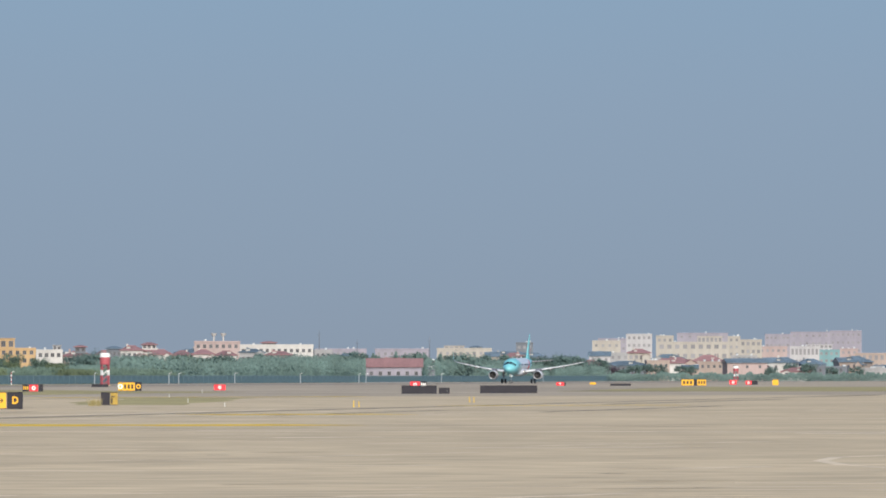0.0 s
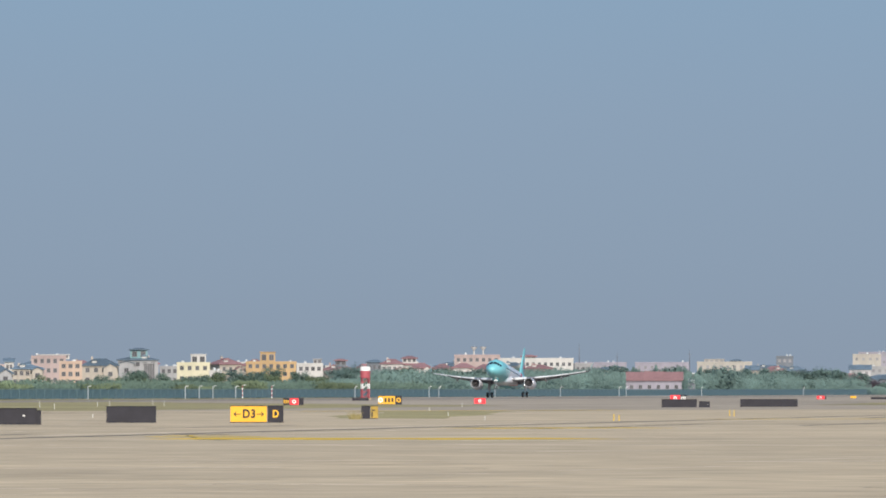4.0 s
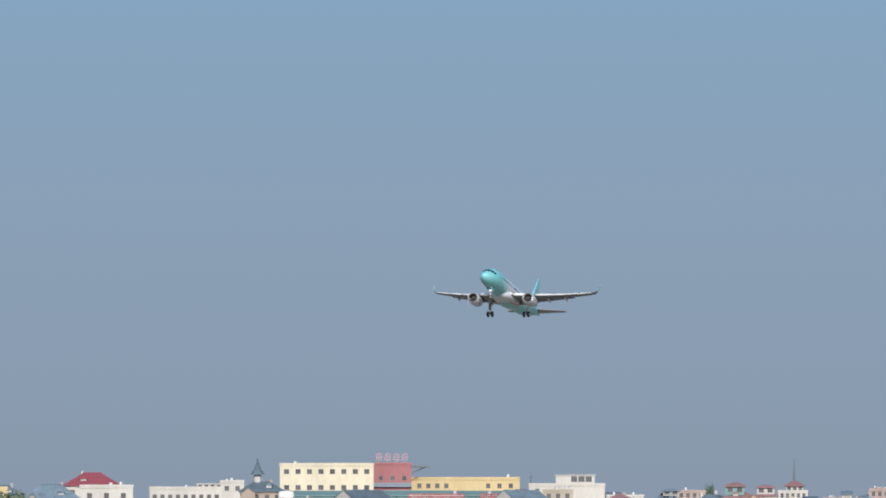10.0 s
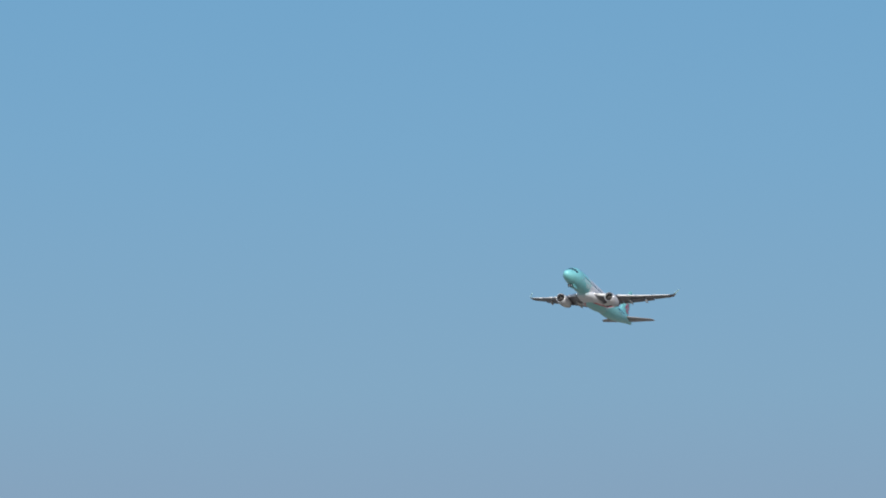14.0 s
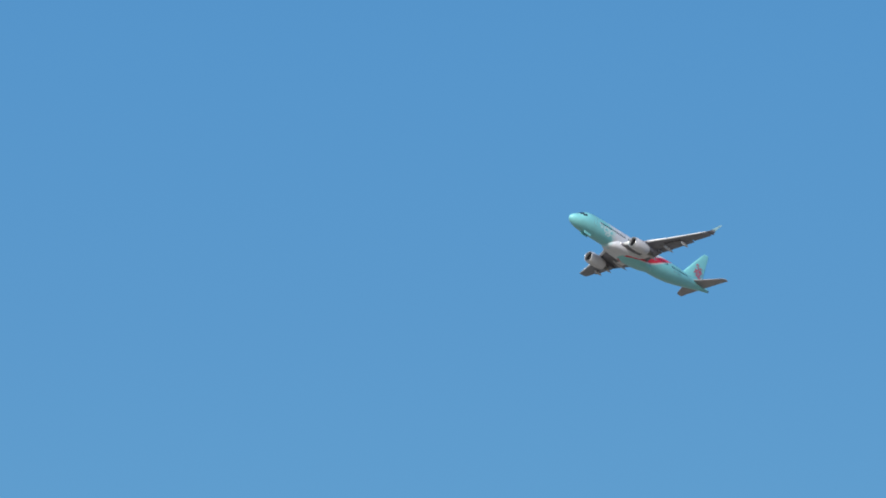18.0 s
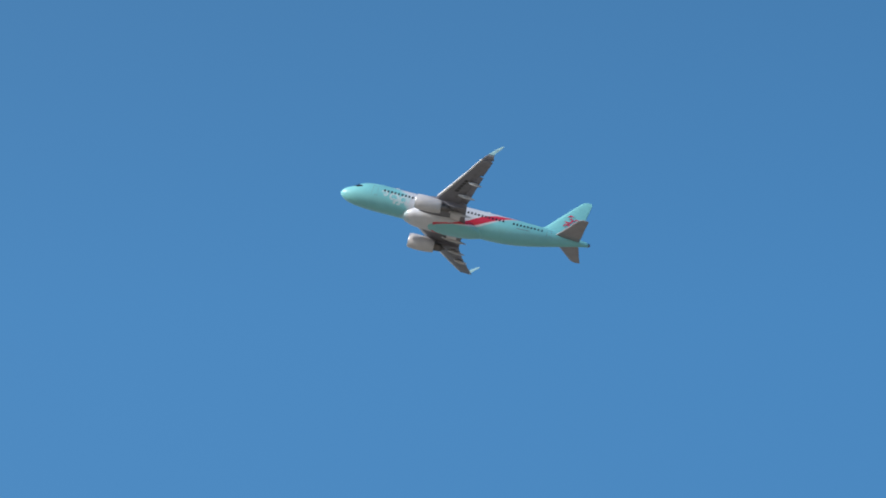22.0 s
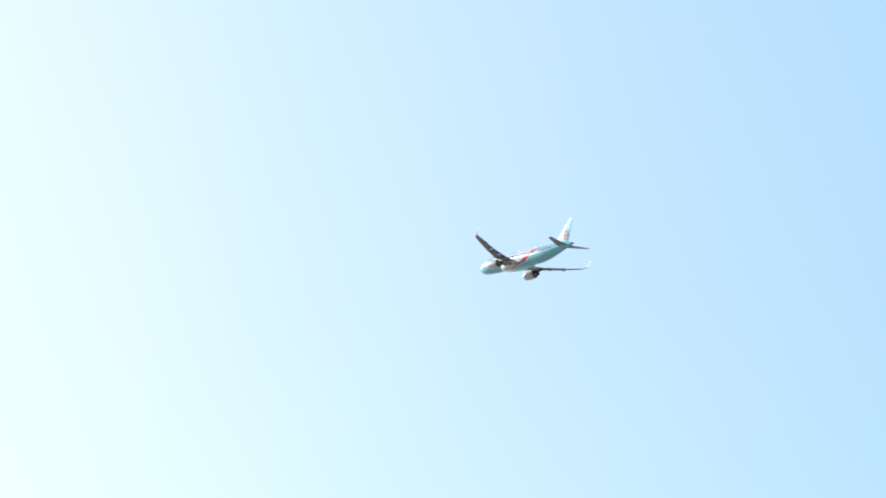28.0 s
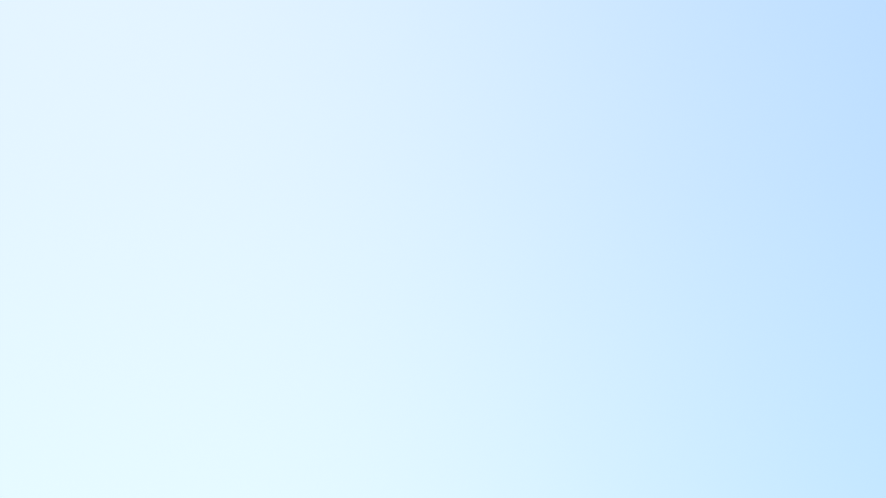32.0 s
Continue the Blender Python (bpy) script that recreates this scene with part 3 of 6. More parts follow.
taxi_sign(149.8, 1241.0, -6.9, 1.11, 0.03, ((2.29, SIGN_YELLOW, "bars", SIGN_BLACK), (0.62, SIGN_BLACK, "", SIGN_BLACK), (1.67, SIGN_YELLOW, "bars", SIGN_BLACK)), "yellow taxiway direction sign far off")
taxi_sign(171.3, 1288.7, -7.6, 1.05, 0.03, ((1.19, SIGN_YELLOW, "", SIGN_BLACK),), "small square yellow sign far off")
taxi_sign(147.1, 1392.2, -6.0, 0.45, 0.01, ((1.28, SIGN_YELLOW, "", SIGN_BLACK),), "small yellow sign far off")
taxi_sign(35.9, 1099.4, -1.9, 0.40, 0.01, ((2.75, SIGN_BLACK, "", SIGN_BLACK),), "low black cabinet beside the marker tower")


def marker_post(x, y, h, mat, top=None, name="marker_post", label="short white airfield edge marker post", r=0.024):
    h *= 0.75
    ob = empty(name, pose(x, y, 0), label, "marker post", label)
    part("stake", tube((0, 0, -0.05), (0, 0, h), r, r * 0.9, seg=8), mat, ob)
    part("cap", tube((0, 0, h), (0, 0, h + 0.08), r * 1.25, r, seg=8), top or mat, ob)
    part("foot", tube((0, 0, -0.05), (0, 0, 0.05), r * 1.5, r * 1.3, seg=8), mat, ob)
    return ob


marker_post(-10.6, 228.0, 0.21, PAINT_YELLOW, label="short yellow taxiway edge marker post")
marker_post(-10.2, 228.0, 0.21, PAINT_YELLOW, label="short yellow taxiway edge marker post")
marker_post(27.2, 387.9, 0.36, PAINT_YELLOW, label="short yellow taxiway edge marker post")
marker_post(27.5, 387.9, 0.29, PAINT_YELLOW, label="short yellow taxiway edge marker post")
marker_post(39.7, 454.8, 0.38, PAINT_YELLOW, label="short yellow taxiway edge marker post")
marker_post(40.0, 454.8, 0.38, PAINT_YELLOW, label="short yellow taxiway edge marker post")
marker_post(-23.7, 524.5, 0.26, POST_WHITE)
marker_post(-16.1, 395.9, 0.26, POST_WHITE)
marker_post(-15.2, 724.0, 0.54, POST_WHITE)
marker_post(-10.2, 699.9, 0.58, POST_WHITE)
marker_post(-7.9, 636.3, 0.53, POST_WHITE)
marker_post(-4.4, 724.1, 0.54, POST_WHITE)
marker_post(-3.1, 724.1, 0.60, POST_WHITE)
marker_post(1.6, 777.8, 0.58, POST_WHITE)
marker_post(2.8, 750.0, 0.56, POST_WHITE)
marker_post(-2.9, 428.6, 0.21, POST_WHITE)
marker_post(24.3, 567.0, 0.24, POST_WHITE)
marker_post(20.8, 456.0, 0.23, POST_WHITE)
marker_post(20.2, 395.7, 0.17, POST_WHITE)
marker_post(34.5, 723.3, 0.30, POST_WHITE)
marker_post(-33.1, 498.9, 0.50, POST_WHITE)
marker_post(-27.6, 455.7, 0.42, POST_WHITE)
marker_post(-33.0, 436.3, 0.44, POST_WHITE)
marker_post(-32.6, 635.5, 0.53, POST_WHITE)
marker_post(-15.1, 275.9, 0.32, PAINT_YELLOW, label="short yellow taxiway edge marker post")
marker_post(-18.2, 258.6, 0.35, PAINT_YELLOW, label="short yellow taxiway edge marker post")


def weed_tuft(x, y, h, w, label):
    """Dry weeds by a sign: many narrow bent blades."""
    rnd = random.Random(int(x * 10))
    verts, faces = [], []
    for _ in range(80):
        a, r = rnd.uniform(0, 6.28), w * 0.5 * rnd.random() ** 0.6
        base = Vector((x + r * math.cos(a), y + r * math.sin(a), -0.03))
        lean = Vector((rnd.gauss(0, 0.4), rnd.gauss(0, 0.4), 1)) * h * rnd.uniform(0.45, 1.0)
        n = len(verts)
        side = Vector((0.012, 0, 0))
        verts += [base - side, base + side, base + lean * 0.6 + side * 0.8, base + lean * 0.6 - side * 0.8, base + lean]
        faces += [(n, n + 1, n + 2, n + 3), (n + 3, n + 2, n + 4)]
    me = bpy.data.meshes.new("weeds")
    me.from_pydata(verts, [], faces)
    me.materials.append(GRASS)
    tagged(new("weeds", me), label, "weeds", kind="stuff")


weed_tuft(12.9, 404.0, 0.55, 0.75, "dry olive weeds beside the dull yellow sign")


def light_mast(x, y, h, label="slender white pole with a small lamp arm", striped=False):
    ob = empty("pole", pose(x, y, 0), label, "pole", "white poles along the fence")
    n = 6 if striped else 1
    for k in range(n):
        part("pole_section", tube((0, 0, h * k / n - 0.05), (0, 0, h * (k + 1) / n), 0.09, 0.075, seg=8), (RED_PAINT if k % 2 else WHITE_PAINT) if striped else STEEL if not striped else WHITE_PAINT, ob)
    part("arm", tube((0, 0, h - 0.1), (0.35, 0, h + 0.08), 0.05, 0.04, seg=6), WHITE_PAINT, ob)
    part("lamp_head", box(0.28, 0.6, -0.08, 0.08, h + 0.05, h + 0.15, bevel=0.02), WHITE_PAINT, ob)
    return ob


light_mast(-46.5, 1141.7, 2.4)
light_mast(-43.9, 1151.7, 2.4)
light_mast(-28.1, 1213.6, 2.4)
light_mast(-9.6, 1286.1, 2.4)
light_mast(9.3, 1360.4, 2.4)
light_mast(12.2, 1371.9, 2.4)
light_mast(15.1, 1383.1, 2.4)
light_mast(20.0, 1402.3, 2.4)
light_mast(21.5, 1408.1, 2.6, "short red and white banded pole", striped=True)
light_mast(28.1, 1434.1, 2.6, "short red and white banded pole", striped=True)
light_mast(48.2, 1512.9, 2.4)
light_mast(68.1, 1590.9, 2.4)
light_mast(70.9, 1602.2, 2.4)
light_mast(87.6, 1667.7, 2.4)
light_mast(109.0, 1751.7, 2.4)
light_mast(130.0, 1833.7, 2.4)
light_mast(132.7, 1844.6, 2.4)
light_mast(-68.4, 1055.4, 2.4)
light_mast(-83.6, 995.9, 2.4)
light_mast(-98.4, 937.7, 2.4)
light_mast(-110.7, 889.7, 2.4)
light_mast(163.3, 1964.4, 2.4)
light_mast(211.6, 2154.0, 2.4)
light_mast(-122.7, 842.6, 2.4)


def marker_tower(x, y, h, turn):
    """A red and white lattice stand with a banded drum on top."""
    ob = empty("marker_tower", pose(x, y, 0, 0, 0, turn), "red and white banded drum on a lattice stand", "marker tower", "obstacle marker towers")
    d0, d1 = h * 0.64, h
    seg = 20
    ring = lambda r, z: [(r * math.cos(2 * math.pi * i / seg), r * math.sin(2 * math.pi * i / seg), z) for i in range(seg)]
    part("drum", add_loft(bmesh.new(), [ring(0.80, d0), ring(0.92, d0 + 0.12), ring(0.95, d1 - 0.75)]), RED_PAINT, ob)
    part("cap", add_loft(bmesh.new(), [ring(0.95, d1 - 0.75), ring(0.95, d1 - 0.1), ring(0.78, d1)]), WHITE_PAINT, ob)
    for sx, sy in ((1, 1), (1, -1), (-1, -1), (-1, 1)):
        for k in range(4):
            z0, z1 = d0 * k / 4, d0 * (k + 1) / 4
            part("leg", tube((sx * 0.62, sy * 0.62, z0), (sx * 0.62, sy * 0.62, z1), 0.11, seg=8), (RED_PAINT, RED_PAINT, WHITE_PAINT, RED_PAINT)[k], ob)
    for k in range(4):
        z0, z1 = d0 * k / 4, d0 * (k + 1) / 4
        for s in (1, -1):
            part("brace", tube((-0.62, s * 0.62, z0), (0.62, s * 0.62, z1), 0.05, seg=6), WHITE_PAINT if k == 2 else RED_PAINT, ob)
            part("brace", tube((s * 0.62, 0.62, z0), (s * 0.62, -0.62, z1), 0.05, seg=6), WHITE_PAINT if k == 2 else RED_PAINT, ob)
    part("base", box(-1.0, 1.0, -1.0, 1.0, -0.05, 0.12, bevel=0.03), CONCRETE, ob)
    return ob


marker_tower(41.7, 1249.3, 6.0, 10.1)
marker_tower(-82.8, 811.8, 5.5, 17.8)
marker_tower(199.6, 2441.9, 7.9, 7.3)
marker_tower(296.1, 2331.3, 5.2, 4.8)

# ---------------------------------------------------------------- fence and planting along the far side
def build_fence():
    fence = empty("boundary_fence", Matrix(), "dark green mesh boundary fence on grey posts", "fence", kind="structure")
    step, s0, n, p = 6.0, 690.0, 295, 335.0
    turn = math.atan2(AWAY.y, AWAY.x)
    pm = bpy.data.meshes.new("post")
    add = box(-0.06, 0.06, -0.06, 0.06, -0.1, 1.95)
    add.to_mesh(pm)
    add.free()
    pm.materials.append(FENCE_POST)
    qm = bpy.data.meshes.new("mesh_panel")
    add = box(0.06, step - 0.06, -0.02, 0.02, 0.08, 1.75)
    add_box(add, 0.06, step - 0.06, -0.04, 0.04, 1.02, 1.1)
    add.to_mesh(qm)
    add.free()
    qm.materials.append(FENCE_GREEN)
    for k in range(n):
        c = field(p, s0 + k * step)
        m = Matrix.Translation(c) @ Matrix.Rotation(turn, 4, "Z")
        shared("post", pm, fence, m)
        shared("mesh_panel", qm, fence, m)
    a, b = field(p, s0, 1.86), field(p, s0 + n * step, 1.86)
    part("top_rail", tube(a, b, 0.07, seg=6), FENCE_POST, fence)


build_fence()


def tree_meshes(seed, h, spread, leaf, low):
    """Trunk with limbs, and a crown of small leaf clumps with gaps."""
    rnd = random.Random(seed)
    bm = bmesh.new()
    add_tube(bm, (0, 0, -0.1), (0.05, 0.02, h * 0.45), 0.028 * h, 0.017 * h, seg=7)
    tips = []
    for k in range(6):
        a, z = 2 * math.pi * k / 6 + rnd.uniform(-0.4, 0.4), h * rnd.uniform(0.22, 0.45)
        tip = Vector((math.cos(a) * spread * rnd.uniform(0.4, 0.8), math.sin(a) * spread * rnd.uniform(0.4, 0.8), h * rnd.uniform(0.5, 0.85)))
        add_tube(bm, (0.03, 0, z), tip, 0.012 * h, 0.004 * h, seg=5)
        tips.append(tip)
    tips += [Vector((rnd.uniform(-0.75, 0.75) * spread, rnd.uniform(-0.75, 0.75) * spread, h * rnd.uniform(0.3, 0.92))) for _ in range(8)]
    trunk = bpy.data.meshes.new("trunk")
    bm.to_mesh(trunk)
    bm.free()
    trunk.materials.append(BARK)
    bm = bmesh.new()
    for tip in tips:
        r = h * rnd.uniform(0.11, 0.2)
        for _ in range(rnd.randint(130, 170)):
            d = Vector((rnd.gauss(0, 1), rnd.gauss(0, 1), rnd.gauss(0, 0.8))).normalized() * r * rnd.uniform(0.45, 1.2)
            c = tip + d
            c.z = max(c.z, h * low)
            s = rnd.uniform(0.08, 0.17) * (0.6 + h * 0.07)
            u = (0.6 * d.normalized() + Vector((0, 0, 0.4)) + 0.3 * Vector((rnd.gauss(0, 1), rnd.gauss(0, 1), rnd.gauss(0, 1)))).normalized()
            w = u.orthogonal().normalized()
            v = u.cross(w)
            bm.faces.new([bm.verts.new(c + w * s * a + v * s * b) for a, b in ((-1, -0.5), (0.2, -1), (1, 0.3), (-0.2, 1))])
    crown = bpy.data.meshes.new("crown")
    bm.to_mesh(crown)
    bm.free()
    crown.materials.append(leaf)
    return trunk, crown


def in_hall_view(c, margin=0):
    """Whether c lies in the wedge cleared for the camera's view of the hall."""
    u = 635 + 12000 * math.atan2(c.x, c.y)
    return 1496 - margin < u < 1600 + margin and c.length < 2090


def plant_trees():
    kinds = {}
    for name, leaf, label in (("green", LEAF, "bushy dark green tree"), ("light", LEAF_LIGHT, "yellow-green young tree"), ("plum", LEAF_PLUM, "purplish brown leafed tree"), ("blue", LEAF_HAZED, "hazy blue-green bushy tree")):
        for v in range(3):
            kinds[name, v] = (*tree_meshes(hash_of(name) + v, 6.0, 2.6, leaf, 0.12), label)
    # stretches along the boundary: from, to, height, sorts
    rnd = random.Random(7)
    stretches = ((690, 900, 5.2, ("green", "green", "blue", "light")), (900, 1085, 4.2, ("green", "green", "light")), (1085, 1182, 4.4, ("plum", "plum", "plum", "green")), (1182, 1450, 3.8, ("green", "light", "green")), (1450, 1600, 5.0, ("green", "green", "light")),
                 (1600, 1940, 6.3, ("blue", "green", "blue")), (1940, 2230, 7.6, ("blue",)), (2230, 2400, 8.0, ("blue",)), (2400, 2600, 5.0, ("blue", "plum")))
    for s0, s1, h, sorts in stretches:
        s = s0
        while s < s1:
            trunk, crown, label = kinds[rnd.choice(sorts), rnd.randrange(3)]
            k = h / 6.0 * rnd.uniform(0.62, 1.28)
            p = rnd.uniform(352, 372) if 1085 < s < 1182 else rnd.uniform(352, 392) if s < 2000 else rnd.uniform(345, 385)
            if in_hall_view(field(p, s), 14):
                s += 5
                continue
            m = Matrix.Translation(field(p, s)) @ Matrix.Rotation(rnd.uniform(0, 6.28), 4, "Z") @ Matrix.Diagonal((k * 1.15, k * 1.15, k, 1))
            t = new("tree")
            t.matrix_basis = m
            tagged(t, label + " behind the boundary fence", "tree", "trees along the fence")
            shared("trunk", trunk, t, Matrix())
            shared("crown", crown, t, Matrix())
            s += rnd.uniform(4.4, 7.2) * (1.0 if s < 2230 else 1.1)


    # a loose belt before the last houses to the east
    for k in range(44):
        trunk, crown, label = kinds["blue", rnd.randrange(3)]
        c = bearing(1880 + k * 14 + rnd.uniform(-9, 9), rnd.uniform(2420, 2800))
        kk = rnd.uniform(0.5, 1.2)
        t = new("tree")
        t.matrix_basis = Matrix.Translation(c) @ Matrix.Rotation(rnd.uniform(0, 6.28), 4, "Z") @ Matrix.Diagonal((kk * 1.2, kk * 1.2, kk, 1))
        tagged(t, label + " before the eastern houses", "tree", "trees along the fence")
        shared("trunk", trunk, t, Matrix())
        shared("crown", crown, t, Matrix())


    # one dark spire of a conifer over the roofs
    trunk, crown, label = kinds["green", 1]
    t = new("tree")
    t.matrix_basis = Matrix.Translation(bearing(165, 2000)) @ Matrix.Diagonal((0.75, 0.75, 2.15, 1))
    tagged(t, "tall narrow dark green conifer among the roofs", "tree", "trees along the fence")
    shared("trunk", trunk, t, Matrix())
    shared("crown", crown, t, Matrix())


def hash_of(word):
    return sum(ord(c) * (i + 1) for i, c in enumerate(word))


plant_trees()


def shrub_belt(name, s0, s1, h, leaf, label, p0=342, p1=358, count=5200, east=False, size=1.0):
    """Rank shrubs: very many leaf clumps in one joined piece."""
    rnd = random.Random(s0)
    verts, faces = [], []
    for _ in range(int(count * 2.3)):
        s = rnd.uniform(s0, s1)
        top = h * (0.82 + 0.35 * noise.noise(Vector((s * 0.06, h, p0))) + 0.25 * noise.noise(Vector((s * 0.3, h, 3))))
        c = (bearing if east else field)(*((s, rnd.uniform(p0, p1)) if east else (rnd.uniform(p0, p1), s)), rnd.uniform(0, 1) ** 0.7 * max(top, 0.6))
        if in_hall_view(c):
            continue
        r = rnd.uniform(0.11, 0.24) * size
        u = (Vector((0.2, -0.7, 0.5)) + 0.28 * Vector((rnd.gauss(0, 1), rnd.gauss(0, 1), rnd.gauss(0, 1)))).normalized()
        w = u.orthogonal().normalized()
        v = u.cross(w)
        n = len(verts)
        verts += [c + w * r * a + v * r * b for a, b in ((-1, -0.5), (0.2, -1), (1, 0.3), (-0.2, 1))]
        faces.append((n, n + 1, n + 2, n + 3))
    me = bpy.data.meshes.new(name)
    me.from_pydata(verts, [], faces)
    me.materials.append(leaf)
    tagged(new(name, me), label, "shrubs", kind="stuff")


shrub_belt("shrubs", 690, 1000, 4.0, LEAF, "dense dark green shrubs behind the fence", count=17000)
shrub_belt("shrubs", 1000, 1085, 2.9, LEAF, "dense dark green shrubs behind the fence", count=4500)
shrub_belt("shrubs", 1040, 1215, 2.6, LEAF, "low green shrubs before the purplish ones", 339, 344, 7000)
shrub_belt("shrubs", 1086, 1184, 4.6, LEAF_PLUM, "dense purplish brown shrubs behind the fence", 344, 372, 30000, size=0.7)
shrub_belt("shrubs", 1184, 1650, 3.8, LEAF, "dense green shrubs behind the fence", count=22000)
for s0, s1 in ((1225, 1250), (1300, 1318), (1372, 1396), (1430, 1445), (1508, 1540), (880, 905), (960, 990), (1060, 1080)):
    shrub_belt("shrubs", s0, s1, 3.4, LEAF_LIGHT, "yellow-green bushes among the darker shrubs", 339, 344, 1200)
shrub_belt("shrubs", 1560, 1650, 4.8, LEAF_HAZED, "dense blue-green shrubs behind the fence", 350, 366, 6000)
shrub_belt("shrubs", 1650, 2100, 6.5, LEAF_HAZED, "dense blue-green shrubs behind the fence", 342, 366, 32000, size=1.25)
shrub_belt("shrubs", 1470, 1690, 8.4, LEAF_HAZED, "tall blue-green shrubs behind the red-roofed hall", 2096, 2126, 7000, True, 1.5)
shrub_belt("shrubs", 1840, 2560, 3.2, LEAF_HAZED, "low blue-green shrubs before the eastern houses", 2360, 2400, 12000, True)
shrub_belt("shrubs", 2100, 2400, 6.6, LEAF_HAZED, "dense blue-green shrubs far along the fence", 342, 366, 20000)


# ---------------------------------------------------------------- the town
def roof_mesh(kind, w, d, z, h, over=0.5):
    """A hipped or gabled roof with thick eaves."""
    bm = bmesh.new()
    x, y = w / 2 + over, d / 2 + over
    rx = max(w / 2 - (d / 2 if kind == "hip" else -over), w * 0.16) if kind == "hip" else x
    low = [bm.verts.new((sx * x, sy * y, z - 0.15)) for sx, sy in ((-1, -1), (1, -1), (1, 1), (-1, 1))]
    eav = [bm.verts.new((sx * x, sy * y, z + 0.1)) for sx, sy in ((-1, -1), (1, -1), (1, 1), (-1, 1))]
    a, b = bm.verts.new((-rx, 0, z + h)), bm.verts.new((rx, 0, z + h))
    bm.faces.new(low[::-1])
    for i in range(4):
        bm.faces.new((low[i], low[(i + 1) % 4], eav[(i + 1) % 4], eav[i]))
    bm.faces.new((eav[0], eav[1], b, a))
    bm.faces.new((eav[1], eav[2], b))
    bm.faces.new((eav[2], eav[3], a, b))
    bm.faces.new((eav[3], eav[0], a))
    return bm


WINDOW_MESHES = {}


def window_meshes(w, h, pale=False, hazed=False):
    key = (w, h, pale, hazed)
    if key not in WINDOW_MESHES:
        bm = bmesh.new()
        for x0, x1, z0, z1 in ((-w / 2 - 0.05, -w / 2 + 0.03, -h / 2, h / 2), (w / 2 - 0.03, w / 2 + 0.05, -h / 2, h / 2), (-w / 2 - 0.05, w / 2 + 0.05, h / 2, h / 2 + 0.05),
                               (-w / 2 - 0.1, w / 2 + 0.1, -h / 2 - 0.08, -h / 2), (-0.025, 0.025, -h / 2, h / 2)):
            add_box(bm, x0, x1, -0.09, 0.0, z0, z1)
        fm = bpy.data.meshes.new("window")
        bm.to_mesh(fm)
        bm.free()
        fm.materials.append(WHITE_FRAME if pale else FRAME)
        bm = box(-w / 2, w / 2, -0.03, 0.0, -h / 2, h / 2)
        gm = bpy.data.meshes.new("pane")
        bm.to_mesh(gm)
        bm.free()
        gm.materials.append(HAZED_GLASS if hazed else GLASS)
        WINDOW_MESHES[key] = (fm, gm)
    return WINDOW_MESHES[key]


def add_windows(parent, x0, x1, y, z0, z1, rows, cols, size, pale=False):
    # panes beyond 2700 m take the lighter glass with haze in its colour
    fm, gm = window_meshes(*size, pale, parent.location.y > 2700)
    for r in range(rows):
        for c in range(cols):
            w = shared("window", fm, parent, pose(x0 + (x1 - x0) * (c + 0.5) / cols, y, z0 + (z1 - z0) * (r + 0.55) / rows))
            shared("pane", gm, w, Matrix())


def add_bay(b, w, d, h, rise, wall, tiles):
    """A gabled front bay, a chimney and a small dormer, as these houses have them, each on its own side."""
    rnd = random.Random(round(w * 10 + h * 100))
    side, bw, bh = rnd.choice((-1, 1)), w * rnd.uniform(0.28, 0.4), h * rnd.uniform(0.8, 1.0)
    off = side * (w / 2 - bw / 2 - 0.2)
    y0, y1, top = -d / 2 - 1.6, -d / 2 + 0.4, rise * rnd.uniform(0.45, 0.7)
    bm = box(off - bw / 2, off + bw / 2, y0, y1, -0.1, bh)
    add_loft(bm, [[(off - bw / 2, y, bh), (off + bw / 2, y, bh), (off, y, bh + top)] for y in (y0, y1)])
    part("front_bay", bm, wall, b)
    bm = bmesh.new()
    for sx in (-1, 1):
        add_loft(bm, [[(off + sx * (bw / 2 + 0.4), y, bh - 0.25), (off + sx * (bw / 2 + 0.4), y, bh - 0.08), (off, y, bh + top + 0.2), (off, y, bh + top + 0.03)] for y in (y0 - 0.35, y1 + d * 0.3)])
    bmesh.ops.recalc_face_normals(bm, faces=bm.faces[:])
    part("bay_roof", bm, tiles, b)
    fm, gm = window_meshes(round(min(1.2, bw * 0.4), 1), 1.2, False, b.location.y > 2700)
    for z in (bh * 0.32, bh * 0.78):
        shared("pane", gm, shared("window", fm, b, pose(off, y0, z)), Matrix())
    cx = -side * w * rnd.uniform(0.15, 0.3)
    part("chimney", box(cx - 0.3, cx + 0.3, 0.3, 0.9, h + rise * 0.3, h + rise + rnd.uniform(0.3, 0.8)), wall, b)
    if w > 7:
        dx, dz = -side * w * 0.16, h + rise * 0.25
        bm = box(dx - 0.7, dx + 0.7, -d * 0.36, -d * 0.1, dz, dz + 0.8)
        part("dormer", bm, WHITE, b, "small white dormer")
        part("dormer_roof", add_loft(bmesh.new(), [[(dx - 0.95, y, dz + 0.8), (dx + 0.95, y, dz + 0.8), (dx, y, dz + 1.4)] for y in (-d * 0.36 - 0.25, -d * 0.05)]), tiles, b)


